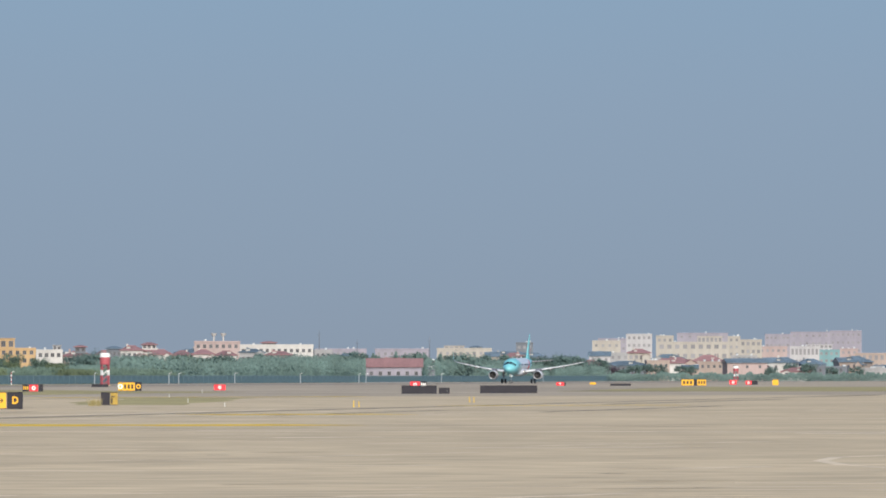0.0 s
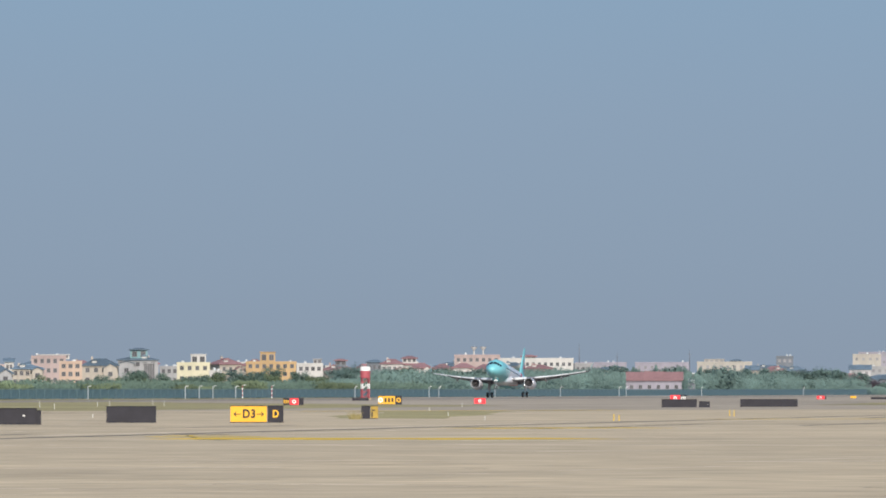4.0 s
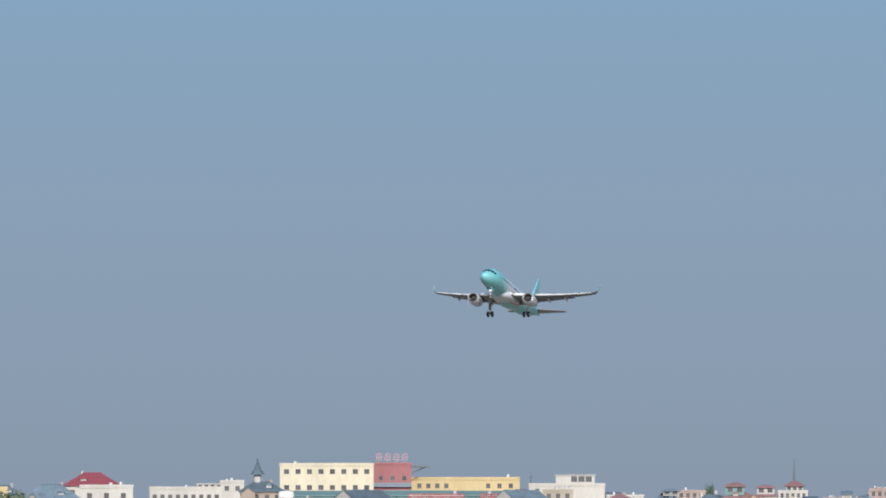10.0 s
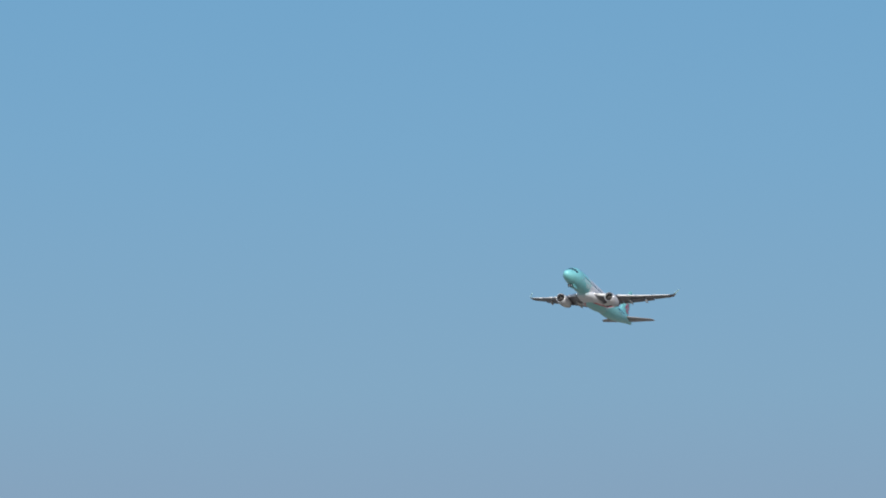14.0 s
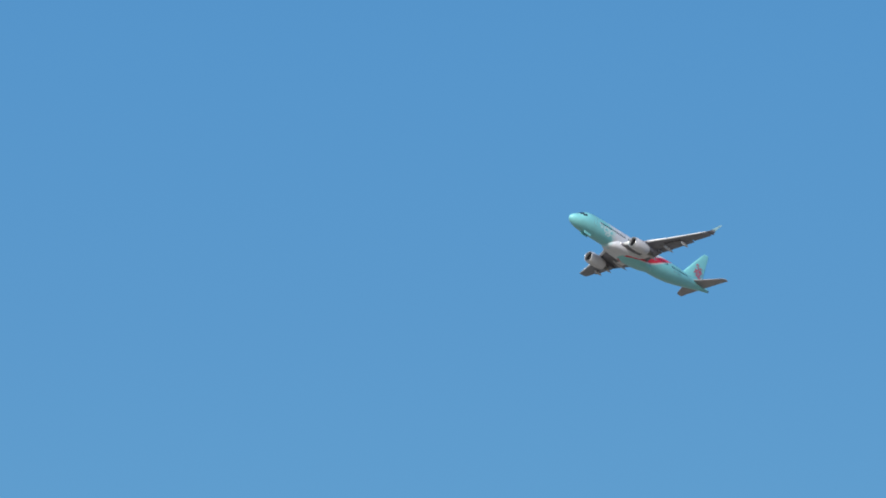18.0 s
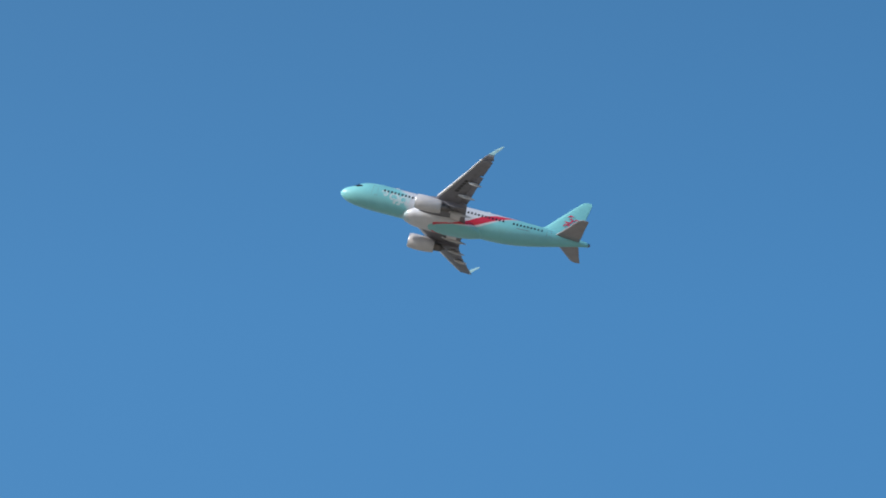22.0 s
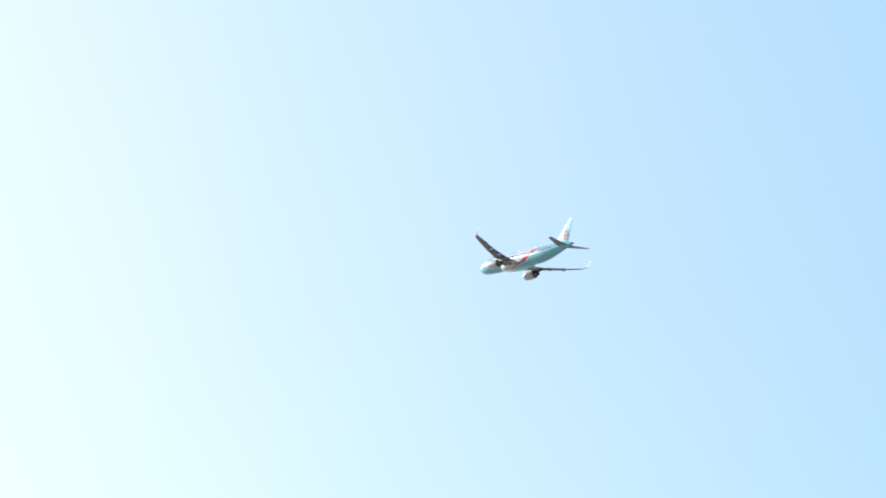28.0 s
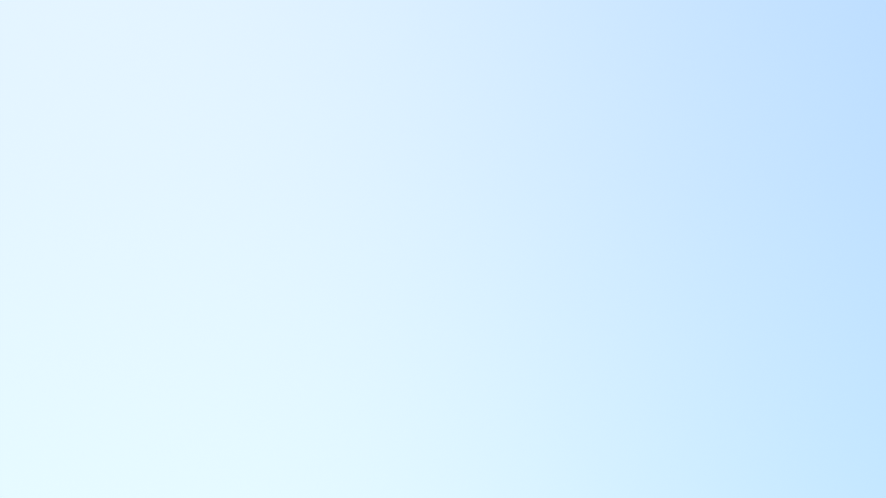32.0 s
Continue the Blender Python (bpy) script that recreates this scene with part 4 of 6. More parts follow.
def building(x, y, w, d, h, turn, wall, roof, tiles, rise, rows, cols, size, label, rooms=(), balcony=False, turret=False, letters=False, band=False, groups=(), awning=False, glazing=(), room_glass=False, pale=False, ribs=False, spire=False, tanks=False, bays=True):
    b = empty("building", pose(x, y, 0, 0, 0, turn), label, "building", "buildings of the town")
    part("wall", box(-w / 2, w / 2, -d / 2, d / 2, -0.2, h), wall, b)
    size = (round(min(size[0] * 0.84, w / cols * 0.5), 1), round(size[1] * 0.82, 1))
    # only the upper storeys stand clear of the planting
    low = 0.3
    for g0, g1, gc in groups or ((0.0, 1.0, cols),):
        add_windows(b, -w / 2 + 0.3 + (w - 0.6) * g0, -w / 2 + 0.3 + (w - 0.6) * g1, -d / 2, low, h - 0.1, rows, gc, size, pale)
    for g0, g1, z0, z1 in glazing:
        x0, x1 = -w / 2 + w * g0, -w / 2 + w * g1
        part("glazed_band", box(x0, x1, -d / 2 - 0.06, -d / 2, z0, z1), GLASS, b, "dark glazed band")
        for k in range(7):
            gx = x0 + (x1 - x0) * k / 6
            part("mullion", box(gx - 0.09, gx + 0.09, -d / 2 - 0.16, -d / 2 - 0.06, z0, z1), FRAME, b)
        for za in (z0 - 0.25, z1):
            part("surround", box(x0 - 0.3, x1 + 0.3, -d / 2 - 0.4, -d / 2, za, za + 0.25), wall, b)
    if awning:
        part("awning", box(-w / 2, w / 2, -d / 2 - 0.9, -d / 2, h - 6.4, h - 5.2), BLUE_SHEET, b, "blue-grey sheet awning")
        part("roof_canopy", box(w / 2, w / 2 + 5.2, -d * 0.3, d * 0.3, h - 1.0, h - 0.6), SLATE, b, "dark canopy slab held off the wall")
        part("canopy_brace", tube((w / 2, -d * 0.2, h - 2.6), (w / 2 + 3.6, -d * 0.2, h - 1.0), 0.12, seg=8), SLATE, b)
    if roof == "flat":
        for x0, x1, y0, y1 in ((-w / 2 - 0.1, w / 2 + 0.1, -d / 2 - 0.1, -d / 2 + 0.2), (-w / 2 - 0.1, w / 2 + 0.1, d / 2 - 0.2, d / 2 + 0.1), (-w / 2 - 0.1, -w / 2 + 0.2, -d / 2 + 0.2, d / 2 - 0.2), (w / 2 - 0.2, w / 2 + 0.1, -d / 2 + 0.2, d / 2 - 0.2)):
            part("parapet", box(x0, x1, y0, y1, h - 0.25, h + 0.25), wall, b)
        for k in range(random.randint(1, 3)):
            tx = random.uniform(-w / 2 + 0.8, w / 2 - 0.8)
            part("roof_tank", tube((tx, 1.5, h - 0.05), (tx, 1.5, h + random.uniform(0.6, 1.1)), 0.45, seg=10), STEEL, b)
    else:
        part("roof", roof_mesh(roof, w, d, h, rise), tiles, b)
        if roof == "gable":
            for sx in (-1, 1):
                bm = bmesh.new()
                ring = lambda gx: [(gx, -d / 2, h), (gx, d / 2, h), (gx, 0, h + rise * 0.93)]
                add_loft(bm, [ring(sx * (w / 2 + 0.42)), ring(sx * (w / 2 + 0.52))])
                bmesh.ops.recalc_face_normals(bm, faces=bm.faces[:])
                part("gable_wall", bm, wall, b)
        if ribs:
            for k in range(int(w / 3)):
                rx = -w / 2 + 1.5 + 3 * k
                part("roof_rib", tube((rx, -d / 2 - 0.4, h + 0.12), (rx, 0, h + rise + 0.03), 0.09, seg=5), tiles, b)
        part("ridge", tube((-w * 0.18, 0, h + rise), (w * 0.18, 0, h + rise), 0.14, seg=6), tiles, b)
    part("cornice", box(-w / 2 - 0.06, w / 2 + 0.06, -d / 2 - 0.12, -d / 2, h - 0.62, h - 0.4), wall, b)
    if bays and roof == "hip" and w > 5.5:
        add_bay(b, w, d, h, rise, wall, tiles)
    for off, rw, z0, z1, rwall, rroof, rtiles, rrise, rcols in rooms:
        part("roof_room", box(off - rw / 2, off + rw / 2, -d * 0.32, d * 0.3, z0, z1), rwall, b)
        fm = (round(min(1.4, rw / rcols * 0.6), 1), round(max(0.6, (z1 - z0) * 0.5), 1))
        if not room_glass:
            add_windows(b, off - rw / 2, off + rw / 2, -d * 0.32, z0 + 0.2, z1, 1, rcols, fm)
        if room_glass:
            part("glazed_band", box(off - rw * 0.12, off + rw * 0.44, -d * 0.32 - 0.12, -d * 0.32, z0 + (z1 - z0) * 0.35, z1 - 0.25), GLASS, b, "dark glazed band")
            for k in range(4):
                gx = off - rw * 0.12 + rw * 0.56 * k / 3
                part("mullion", box(gx - 0.1, gx + 0.1, -d * 0.32 - 0.22, -d * 0.32 - 0.12, z0 + (z1 - z0) * 0.35, z1 - 0.25), WHITE_FRAME, b)
        if rroof == "flat":
            part("roof_slab", box(off - rw / 2 - 0.25, off + rw / 2 + 0.25, -d * 0.32 - 0.25, d * 0.3 + 0.25, z1, z1 + 0.22), rwall, b)
        else:
            bm = roof_mesh("hip", rw, d * 0.62, z1, rrise, 0.6)
            bm.transform(Matrix.Translation((off, -d * 0.01, 0)))
            part("roof_cap", bm, rtiles, b)
    if balcony:
        for k in range(rows):
            z = h * (k + 0.18) / rows
            part("balcony", box(-w * 0.42, w * 0.42, -d / 2 - 1.1, -d / 2, z, z + 0.18), wall, b)
            part("railing", box(-w * 0.42, w * 0.42, -d / 2 - 1.1, -d / 2 - 1.02, z + 0.18, z + 0.95), FRAME, b)
    if band:
        part("white_band", box(-w / 2 - 0.05, w / 2 + 0.05, -d / 2 - 0.1, -d / 2, h * 0.42, h * 0.42 + 0.3), WHITE_PAINT, b)
        part("white_band", box(-w / 2 - 0.05, w / 2 + 0.05, -d / 2 - 0.1, -d / 2, h - 0.3, h - 0.05), WHITE_PAINT, b)
    if turret:
        tx, tz = -w * 0.10, h + rise - 0.7
        part("turret", tube((tx, 0, tz), (tx, 0, tz + 2.3), 0.95, 0.9, seg=8), WHITE, b)
        part("turret_eave", tube((tx, 0, tz + 2.3), (tx, 0, tz + 2.6), 1.9, 1.6, seg=8), SLATE_TILE, b)
        part("turret_roof", add_loft(bmesh.new(), [[(tx + r * math.cos(0.785 * k), r * math.sin(0.785 * k), tz + z) for k in range(8)] for r, z in ((1.6, 2.6), (0.95, 3.5), (0.5, 4.6), (0.06, 6.4))]), SLATE_TILE, b)
    if letters:
        for k in range(4):
            lx = -w / 2 + w * (k + 0.6) / 4.4
            bm = bmesh.new()
            add_box(bm, lx - 0.95, lx + 0.95, -0.1, 0.1, h + 2.5, h + 2.66)
            add_box(bm, lx - 1.05, lx + 1.05, -0.1, 0.1, h + 1.7, h + 1.86)
            add_box(bm, lx - 0.9, lx + 0.9, -0.1, 0.1, h + 1.0, h + 1.16)
            for dx in (-0.6, 0.0, 0.65):
                add_box(bm, lx + dx - 0.08, lx + dx + 0.08, -0.12, 0.08, h + 0.8, h + 3.0 - abs(dx))
            part("roof_sign", bm, SIGN_ROSE, b, "illegible pale red rooftop character")
            part("sign_stand", box(lx - 0.12, lx + 0.12, 0.1, 0.18, h, h + 0.9), SIGN_ROSE, b)
    if spire:
        part("steel_mast", tube((0.4, 2, h), (0.4, 2, h + 9.5), 0.5, 0.08, seg=6), SLATE, b)
    if tanks:
        for off in (-1.2, 2.2):
            part("tank_leg", tube((off, 0, h), (off, 0, h + 2.0), 0.3, seg=8), WHITE, b)
            part("water_tank", tube((off, 0, h + 2.0), (off, 0, h + 3.1), 0.6, 1.2, seg=12), WHITE, b)


building(-256.2, 1537.0, 20.4, 10, 13.6, 9.5, PEACH, "flat", None, 0.0, 2, 5, (1.3, 1.5), "peach-rendered block with a balustrade along its flat roof", rooms=[(3.1, 4.1, 12.7, 16.7, SLATE, "flat", None, 0.0, 2)])
building(-256.1, 1426.6, 13.6, 10, 7.9, 10.2, WHITE, "hip", RED_TILE, 1.1, 2, 5, (1.3, 1.5), "white house with a thin red tiled roof edge")
building(-257.5, 1386.8, 10.6, 10, 6.3, 10.6, GREY, "hip", SLATE_TILE, 2.1, 2, 4, (1.3, 1.5), "grey house under a dark rounded roof")
building(-241.7, 1410.9, 9.5, 10, 7.1, 9.8, TEAL_WALL, "hip", TEAL_ROOF, 1.4, 2, 3, (1.3, 1.5), "low house with a teal sheet roof")
building(-231.3, 1426.2, 13.5, 10, 9.7, 9.2, CREAM, "flat", None, 0.0, 3, 5, (1.3, 1.5), "cream flat-roofed house with dark windows")
building(-224.6, 1446.6, 11.8, 10, 10.8, 8.9, CREAM, "flat", None, 0.0, 3, 5, (1.3, 1.5), "cream stepped house with balconies", rooms=[(-1.0, 3.5, 10.5, 11.9, CREAM, "flat", None, 0.0, 2)])
building(-215.6, 1461.3, 11.2, 10, 9.3, 8.4, YELLOW, "flat", None, 0.0, 3, 4, (1.3, 1.5), "yellow rendered house with paired windows")
building(-234.9, 1571.4, 11.2, 10, 12.3, 8.5, WHITE, "flat", None, 0.0, 3, 4, (1.3, 1.5), "white flat-roofed house with a roof room", rooms=[(-1.3, 7.6, 12.0, 14.5, WHITE, "flat", None, 0.0, 2)])
building(-220.2, 1524.4, 9.2, 10, 7.6, 8.2, GREY, "hip", SLATE_TILE, 2.7, 3, 4, (1.3, 1.5), "grey villa with a dark hipped roof and balconies", balcony=True)
building(-210.7, 1537.8, 13.5, 10, 6.8, 7.8, GREY, "hip", SLATE_TILE, 3.7, 3, 5, (1.3, 1.5), "grey villa with a tall dark hipped roof and balconies", balcony=True)
building(-201.5, 1564.3, 12.3, 10, 10.3, 7.4, WHITE, "flat", None, 0.0, 2, 3, (1.3, 1.5), "white house with tall arched windows")
building(-215.3, 1644.2, 13.3, 10, 10.8, 7.5, WHITE, "hip", MAROON, 3.1, 3, 4, (1.3, 1.5), "white house with a long maroon roof")
building(-197.3, 1686.8, 18.0, 10, 10.5, 6.7, WHITE, "flat", None, 0.0, 2, 9, (1.3, 1.5), "long white row building with dark window strips", rooms=[(5.9, 6.1, 10.1, 11.3, WHITE, "flat", None, 0.0, 4)])
building(-197.8, 1797.5, 6.3, 10, 12.8, 6.3, WHITE, "flat", None, 0.0, 3, 2, (1.3, 1.5), "white block with a slanted parapet")
building(-177.3, 1678.7, 10.7, 12, 9.5, 6.1, TAN, "hip", SLATE_TILE, 2.6, 3, 4, (1.3, 1.5), "pinkish tan house with a dark spired turret", turret=True)
building(-174.9, 1822.3, 25.2, 14, 17.5, 5.5, IVORY, "flat", None, 0.0, 4, 8, (1.5, 1.5), "long ivory block with two rows of square windows")
building(-158.6, 1840.3, 10.2, 14, 17.8, 4.9, BRICK_RED, "flat", None, 0.0, 2, 3, (1.3, 1.5), "brick-red block with signage frames on its roof", letters=True, awning=True)
building(-139.3, 1848.8, 29.4, 12, 13.9, 4.3, YELLOW, "flat", None, 0.0, 3, 9, (1.3, 1.5), "long pale yellow block with small windows", groups=((0.02, 0.36, 4), (0.66, 0.98, 3)))
building(-164.3, 1684.1, 8.0, 10, 6.9, 5.6, WHITE, "hip", TEAL_ROOF, 0.9, 2, 3, (1.3, 1.5), "white house with a teal roof")
building(-152.7, 1684.8, 11.4, 12, 6.3, 43.2, WHITE, "gable", SLATE_TILE, 3.6, 2, 2, (1.3, 1.5), "pale barn-like house with a dark slate gabled roof")
building(-139.6, 1751.2, 14.4, 10, 9.0, 4.6, BRICK_RED, "flat", None, 0.0, 3, 5, (1.3, 1.5), "red two-storey house with a white band", band=True, pale=True)
building(-125.7, 1764.7, 6.9, 10, 9.1, 4.1, BRICK_RED, "flat", None, 0.0, 3, 2, (1.3, 1.5), "red two-storey house with a white band", band=True, pale=True)
building(-114.2, 1701.3, 9.8, 10, 6.9, 39.9, WHITE, "gable", SLATE_TILE, 3.1, 2, 2, (1.3, 1.5), "pale house with a dark slate gabled roof")
building(-112.5, 1863.6, 20.8, 14, 12.3, 3.5, WHITE, "flat", None, 0.0, 3, 4, (1.3, 1.5), "white modern block with stepped flat roofs and a dark glazed storey", room_glass=True, groups=((0.0, 0.2, 1),), glazing=((0.62, 0.97, 6.2, 7.6),), rooms=[(2.3, 10.7, 12.0, 14.7, WHITE, "flat", None, 0.0, 5)])
building(-148.6, 1770.3, 64.3, 10, 8.8, 4.8, TEAL_WALL, "gable", TEAL_SHEET, 1.3, 2, 20, (1.3, 1.5), "long low hall with a teal corrugated roof", ribs=True)
building(-108.5, 1759.8, 7.8, 10, 10.2, 3.5, BEIGE, "flat", None, 0.0, 3, 3, (1.3, 1.5), "beige house with paired windows")
building(-97.4, 1854.0, 6.0, 10, 8.1, 3.0, BEIGE, "hip", RED_TILE, 1.4, 2, 3, (1.3, 1.5), "low beige house with a red tiled roof")
building(-99.1, 1915.1, 10.5, 10, 9.4, 3.0, WHITE, "flat", None, 0.0, 3, 5, (1.3, 1.5), "white low house with a flat roof")
building(-83.3, 1824.7, 7.9, 10, 6.9, 2.6, GREY, "hip", SLATE_TILE, 2.7, 3, 3, (1.3, 1.5), "grey house with a dark hipped roof", rooms=[(1.2, 4.3, 8.9, 10.3, GREY, "hip", SLATE_TILE, 0.5, 2)])
building(-82.3, 1960.3, 8.3, 10, 10.9, 2.4, PINK, "flat", None, 0.0, 4, 4, (1.3, 1.5), "pinkish house with a white roof edge")
building(-70.1, 1784.6, 8.2, 10, 6.6, 2.3, WHITE, "hip", SLATE_TILE, 2.4, 2, 4, (1.3, 1.5), "white house with a dark hipped roof")
building(-65.1, 1881.7, 10.3, 10, 8.6, 2.0, PEACH, "hip", RED_TILE, 1.4, 3, 5, (1.3, 1.5), "peach house with a red tiled roof and tower room", rooms=[(-1.8, 5.2, 9.4, 11.8, TEAL_WALL, "hip", RED_TILE, 1.1, 2)])
building(-57.4, 1744.4, 4.1, 10, 6.4, 1.9, TEAL_WALL, "flat", None, 0.0, 2, 2, (1.3, 1.5), "small teal-glazed flat annex")
building(-60.1, 1947.4, 5.8, 10, 9.4, 1.8, WHITE, "hip", RED_TILE, 1.1, 3, 3, (1.3, 1.5), "white house with a red roof pavilion", rooms=[(-0.3, 4.9, 9.7, 11.8, WHITE, "hip", RED_TILE, 0.8, 2)])
building(-53.3, 1973.3, 8.5, 10, 10.9, 1.6, WHITE, "flat", None, 0.0, 4, 5, (1.3, 1.5), "white house with a red-roofed roof pavilion and steel mast", spire=True, rooms=[(0.5, 4.9, 10.3, 12.4, WHITE, "hip", RED_TILE, 1.5, 3)])
building(-50.5, 1781.3, 11.3, 10, 5.5, 1.6, CREAM, "hip", SLATE_TILE, 2.4, 2, 5, (1.3, 1.5), "cream house with a wide dark hipped roof")
building(-45.4, 1857.2, 3.4, 10, 8.1, 1.4, CREAM, "gable", SLATE_TILE, 0.8, 2, 2, (1.3, 1.5), "small cream-walled gabled house")
building(-38.2, 1822.5, 8.8, 10, 6.1, 1.2, GREY, "hip", SLATE_TILE, 2.1, 2, 4, (1.3, 1.5), "grey-blue house with a dark roof")
building(-37.5, 1967.6, 2.6, 10, 9.9, 1.1, WHITE, "gable", SLATE_TILE, 1.0, 3, 2, (1.3, 1.5), "narrow white-walled gabled house")
building(-30.5, 1863.7, 8.7, 10, 7.5, 0.9, BEIGE, "hip", SLATE_TILE, 1.1, 3, 5, (1.3, 1.5), "beige house with dark roof and small windows")
building(-26.7, 2012.6, 10.2, 10, 11.6, 0.8, PINK, "flat", None, 0.0, 4, 5, (1.3, 1.5), "pinkish house with a white roof terrace", rooms=[(1.4, 9.5, 10.8, 12.0, WHITE, "flat", None, 0.0, 4)])
building(-19.5, 1941.9, 6.5, 10, 9.7, 0.6, PEACH, "flat", None, 0.0, 4, 3, (1.3, 1.5), "peach house with tall windows")
building(-11.2, 1968.2, 10.3, 10, 8.8, 0.3, BEIGE, "hip", SLATE_TILE, 2.0, 3, 4, (1.3, 1.5), "beige house with a dark hipped roof")
building(-0.3, 1991.5, 11.6, 10, 10.5, 0.0, GREY, "hip", SLATE_TILE, 1.0, 4, 5, (1.3, 1.5), "tall pale grey house with a dark-capped tower room", glazing=((0.66, 0.92, 1.2, 9.4),), rooms=[(0.3, 5.0, 10.4, 13.5, TEAL_WALL, "hip", SLATE_TILE, 0.5, 2)])
building(16.5, 2050.9, 9.9, 10, 9.8, -0.5, LEMON, "flat", None, 0.0, 3, 4, (1.3, 1.5), "pale yellow house with a white roof frame", rooms=[(1.5, 4.6, 9.1, 12.3, WHITE, "flat", None, 0.0, 2)])
building(23.2, 2050.4, 3.8, 10, 7.4, -0.6, WHITE, "flat", None, 0.0, 2, 2, (1.3, 1.5), "small white flat-roofed annex")
building(9.7, 2169.5, 6.1, 10, 9.1, -0.3, GREY, "flat", None, 0.0, 3, 3, (1.3, 1.5), "distant grey flat-roofed house")
building(33.5, 2194.0, 4.9, 10, 10.5, -0.9, WHITE, "flat", None, 0.0, 3, 3, (1.3, 1.5), "small white house with a flat roof")
building(42.1, 2159.3, 16.0, 10, 10.5, -1.1, OCHRE, "flat", None, 0.0, 4, 7, (1.3, 1.5), "ochre block with a raised middle", rooms=[(-1.1, 4.8, 9.9, 13.6, OCHRE, "flat", None, 0.0, 2)])
building(55.3, 2193.3, 8.4, 10, 10.1, -1.4, WHITE, "flat", None, 0.0, 3, 4, (1.3, 1.5), "white low flat-roofed house", rooms=[(2.4, 2.7, 9.5, 11.6, GREY, "flat", None, 0.0, 2)])
building(66.5, 2258.5, 10.5, 10, 8.5, -1.7, PINK, "hip", RED_TILE, 1.5, 3, 5, (1.3, 1.5), "pink house with red roof and pavilion", rooms=[(0.7, 3.6, 9.3, 11.5, SLATE, "hip", RED_TILE, 0.6, 2)])
building(79.6, 2290.1, 5.3, 10, 11.1, -2.0, SLATE, "hip", SLATE_TILE, 0.8, 3, 3, (1.3, 1.5), "dark slate-grey hipped house")
building(84.6, 2265.4, 7.5, 10, 10.4, -2.1, WHITE, "hip", RED_TILE, 1.5, 3, 4, (1.3, 1.5), "white house with a red tiled roof")
building(82.8, 2152.2, 8.4, 10, 7.3, -2.2, CREAM, "hip", RED_TILE, 0.9, 2, 6, (1.3, 1.5), "cream low house with red roof")
building(90.7, 2270.7, 6.0, 10, 10.1, -2.3, WHITE, "hip", RED_TILE, 1.1, 3, 3, (1.3, 1.5), "white house with red pavilion roof", rooms=[(-0.1, 4.7, 10.5, 12.3, WHITE, "hip", RED_TILE, 0.8, 3)])
building(92.1, 2210.8, 6.8, 10, 8.9, -2.4, WHITE, "hip", RED_TILE, 1.5, 2, 5, (1.3, 1.5), "white terrace house with a red tiled roof")
building(99.8, 2229.3, 6.7, 10, 8.6, -2.6, WHITE, "hip", RED_TILE, 1.5, 2, 5, (1.3, 1.5), "white terrace house with a red tiled roof")
building(107.8, 2251.6, 6.9, 10, 9.1, -2.7, WHITE, "hip", RED_TILE, 1.5, 2, 5, (1.3, 1.5), "white terrace house with a red tiled roof")
building(117.0, 2285.8, 7.2, 10, 8.8, -2.9, WHITE, "hip", RED_TILE, 1.5, 2, 5, (1.3, 1.5), "white terrace house with a red tiled roof")
building(122.4, 2452.1, 16.5, 10, 14.2, -2.9, PINK, "flat", None, 0.0, 4, 7, (1.3, 1.5), "long pinkish block with water tanks on its roof", tanks=True)
building(148.0, 2522.7, 27.5, 10, 13.3, -3.4, WHITE, "flat", None, 0.0, 3, 12, (1.3, 1.5), "long white factory hall with a flat roof", rooms=[(-2.8, 5.3, 12.6, 14.2, SLATE, "hip", RED_TILE, 0.6, 3)])
building(129.2, 2345.9, 8.8, 10, 10.0, -3.2, GREY, "hip", SLATE_TILE, 1.2, 2, 4, (1.3, 1.5), "grey house with a dark roof")
building(140.9, 2386.8, 9.9, 10, 9.3, -3.4, PINK, "hip", RED_TILE, 1.2, 2, 5, (1.3, 1.5), "pink low house with red roof")
# beyond 2700 m, cream, white and peach walls take muted, hazed colours
building(192.5, 2820.7, 21.2, 10, 13.0, -3.9, HAZED_PINK, "flat", None, 0.0, 3, 8, (1.3, 1.5), "distant pinkish low block")
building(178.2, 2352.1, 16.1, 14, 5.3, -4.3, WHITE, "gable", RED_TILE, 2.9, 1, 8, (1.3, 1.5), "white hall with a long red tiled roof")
building(232.7, 3012.3, 23.9, 10, 13.8, -4.4, HAZED_PINK, "flat", None, 0.0, 3, 8, (1.3, 1.5), "distant pinkish low block")
building(251.6, 2907.6, 23.6, 10, 13.6, -5.0, HAZED_CREAM, "flat", None, 0.0, 3, 8, (1.3, 1.5), "distant cream flat-roofed block", rooms=[(-4.4, 8.6, 13.0, 14.7, HAZED_CREAM, "flat", None, 0.0, 4), (5.0, 5.0, 13.0, 14.2, HAZED_WHITE, "hip", SLATE_TILE, 0.7, 2)])
building(268.3, 2876.4, 17.3, 10, 11.1, -5.3, GREY, "hip", SLATE_TILE, 1.2, 2, 6, (1.3, 1.5), "distant grey row with slate roof")
building(286.2, 2998.0, 7.5, 10, 16.5, -5.5, SLATE, "flat", None, 0.0, 4, 3, (1.3, 1.5), "dark slate-grey tower house")
building(346.7, 3219.9, 13.5, 10, 18.5, -6.2, HAZED_CREAM, "flat", None, 0.0, 4, 4, (1.3, 1.5), "cream block with flat roof")
building(300.0, 2812.5, 8.7, 10, 10.2, -6.1, HAZED_WHITE, "gable", SLATE_TILE, 1.9, 3, 3, (1.3, 1.5), "white gabled two-storey house")
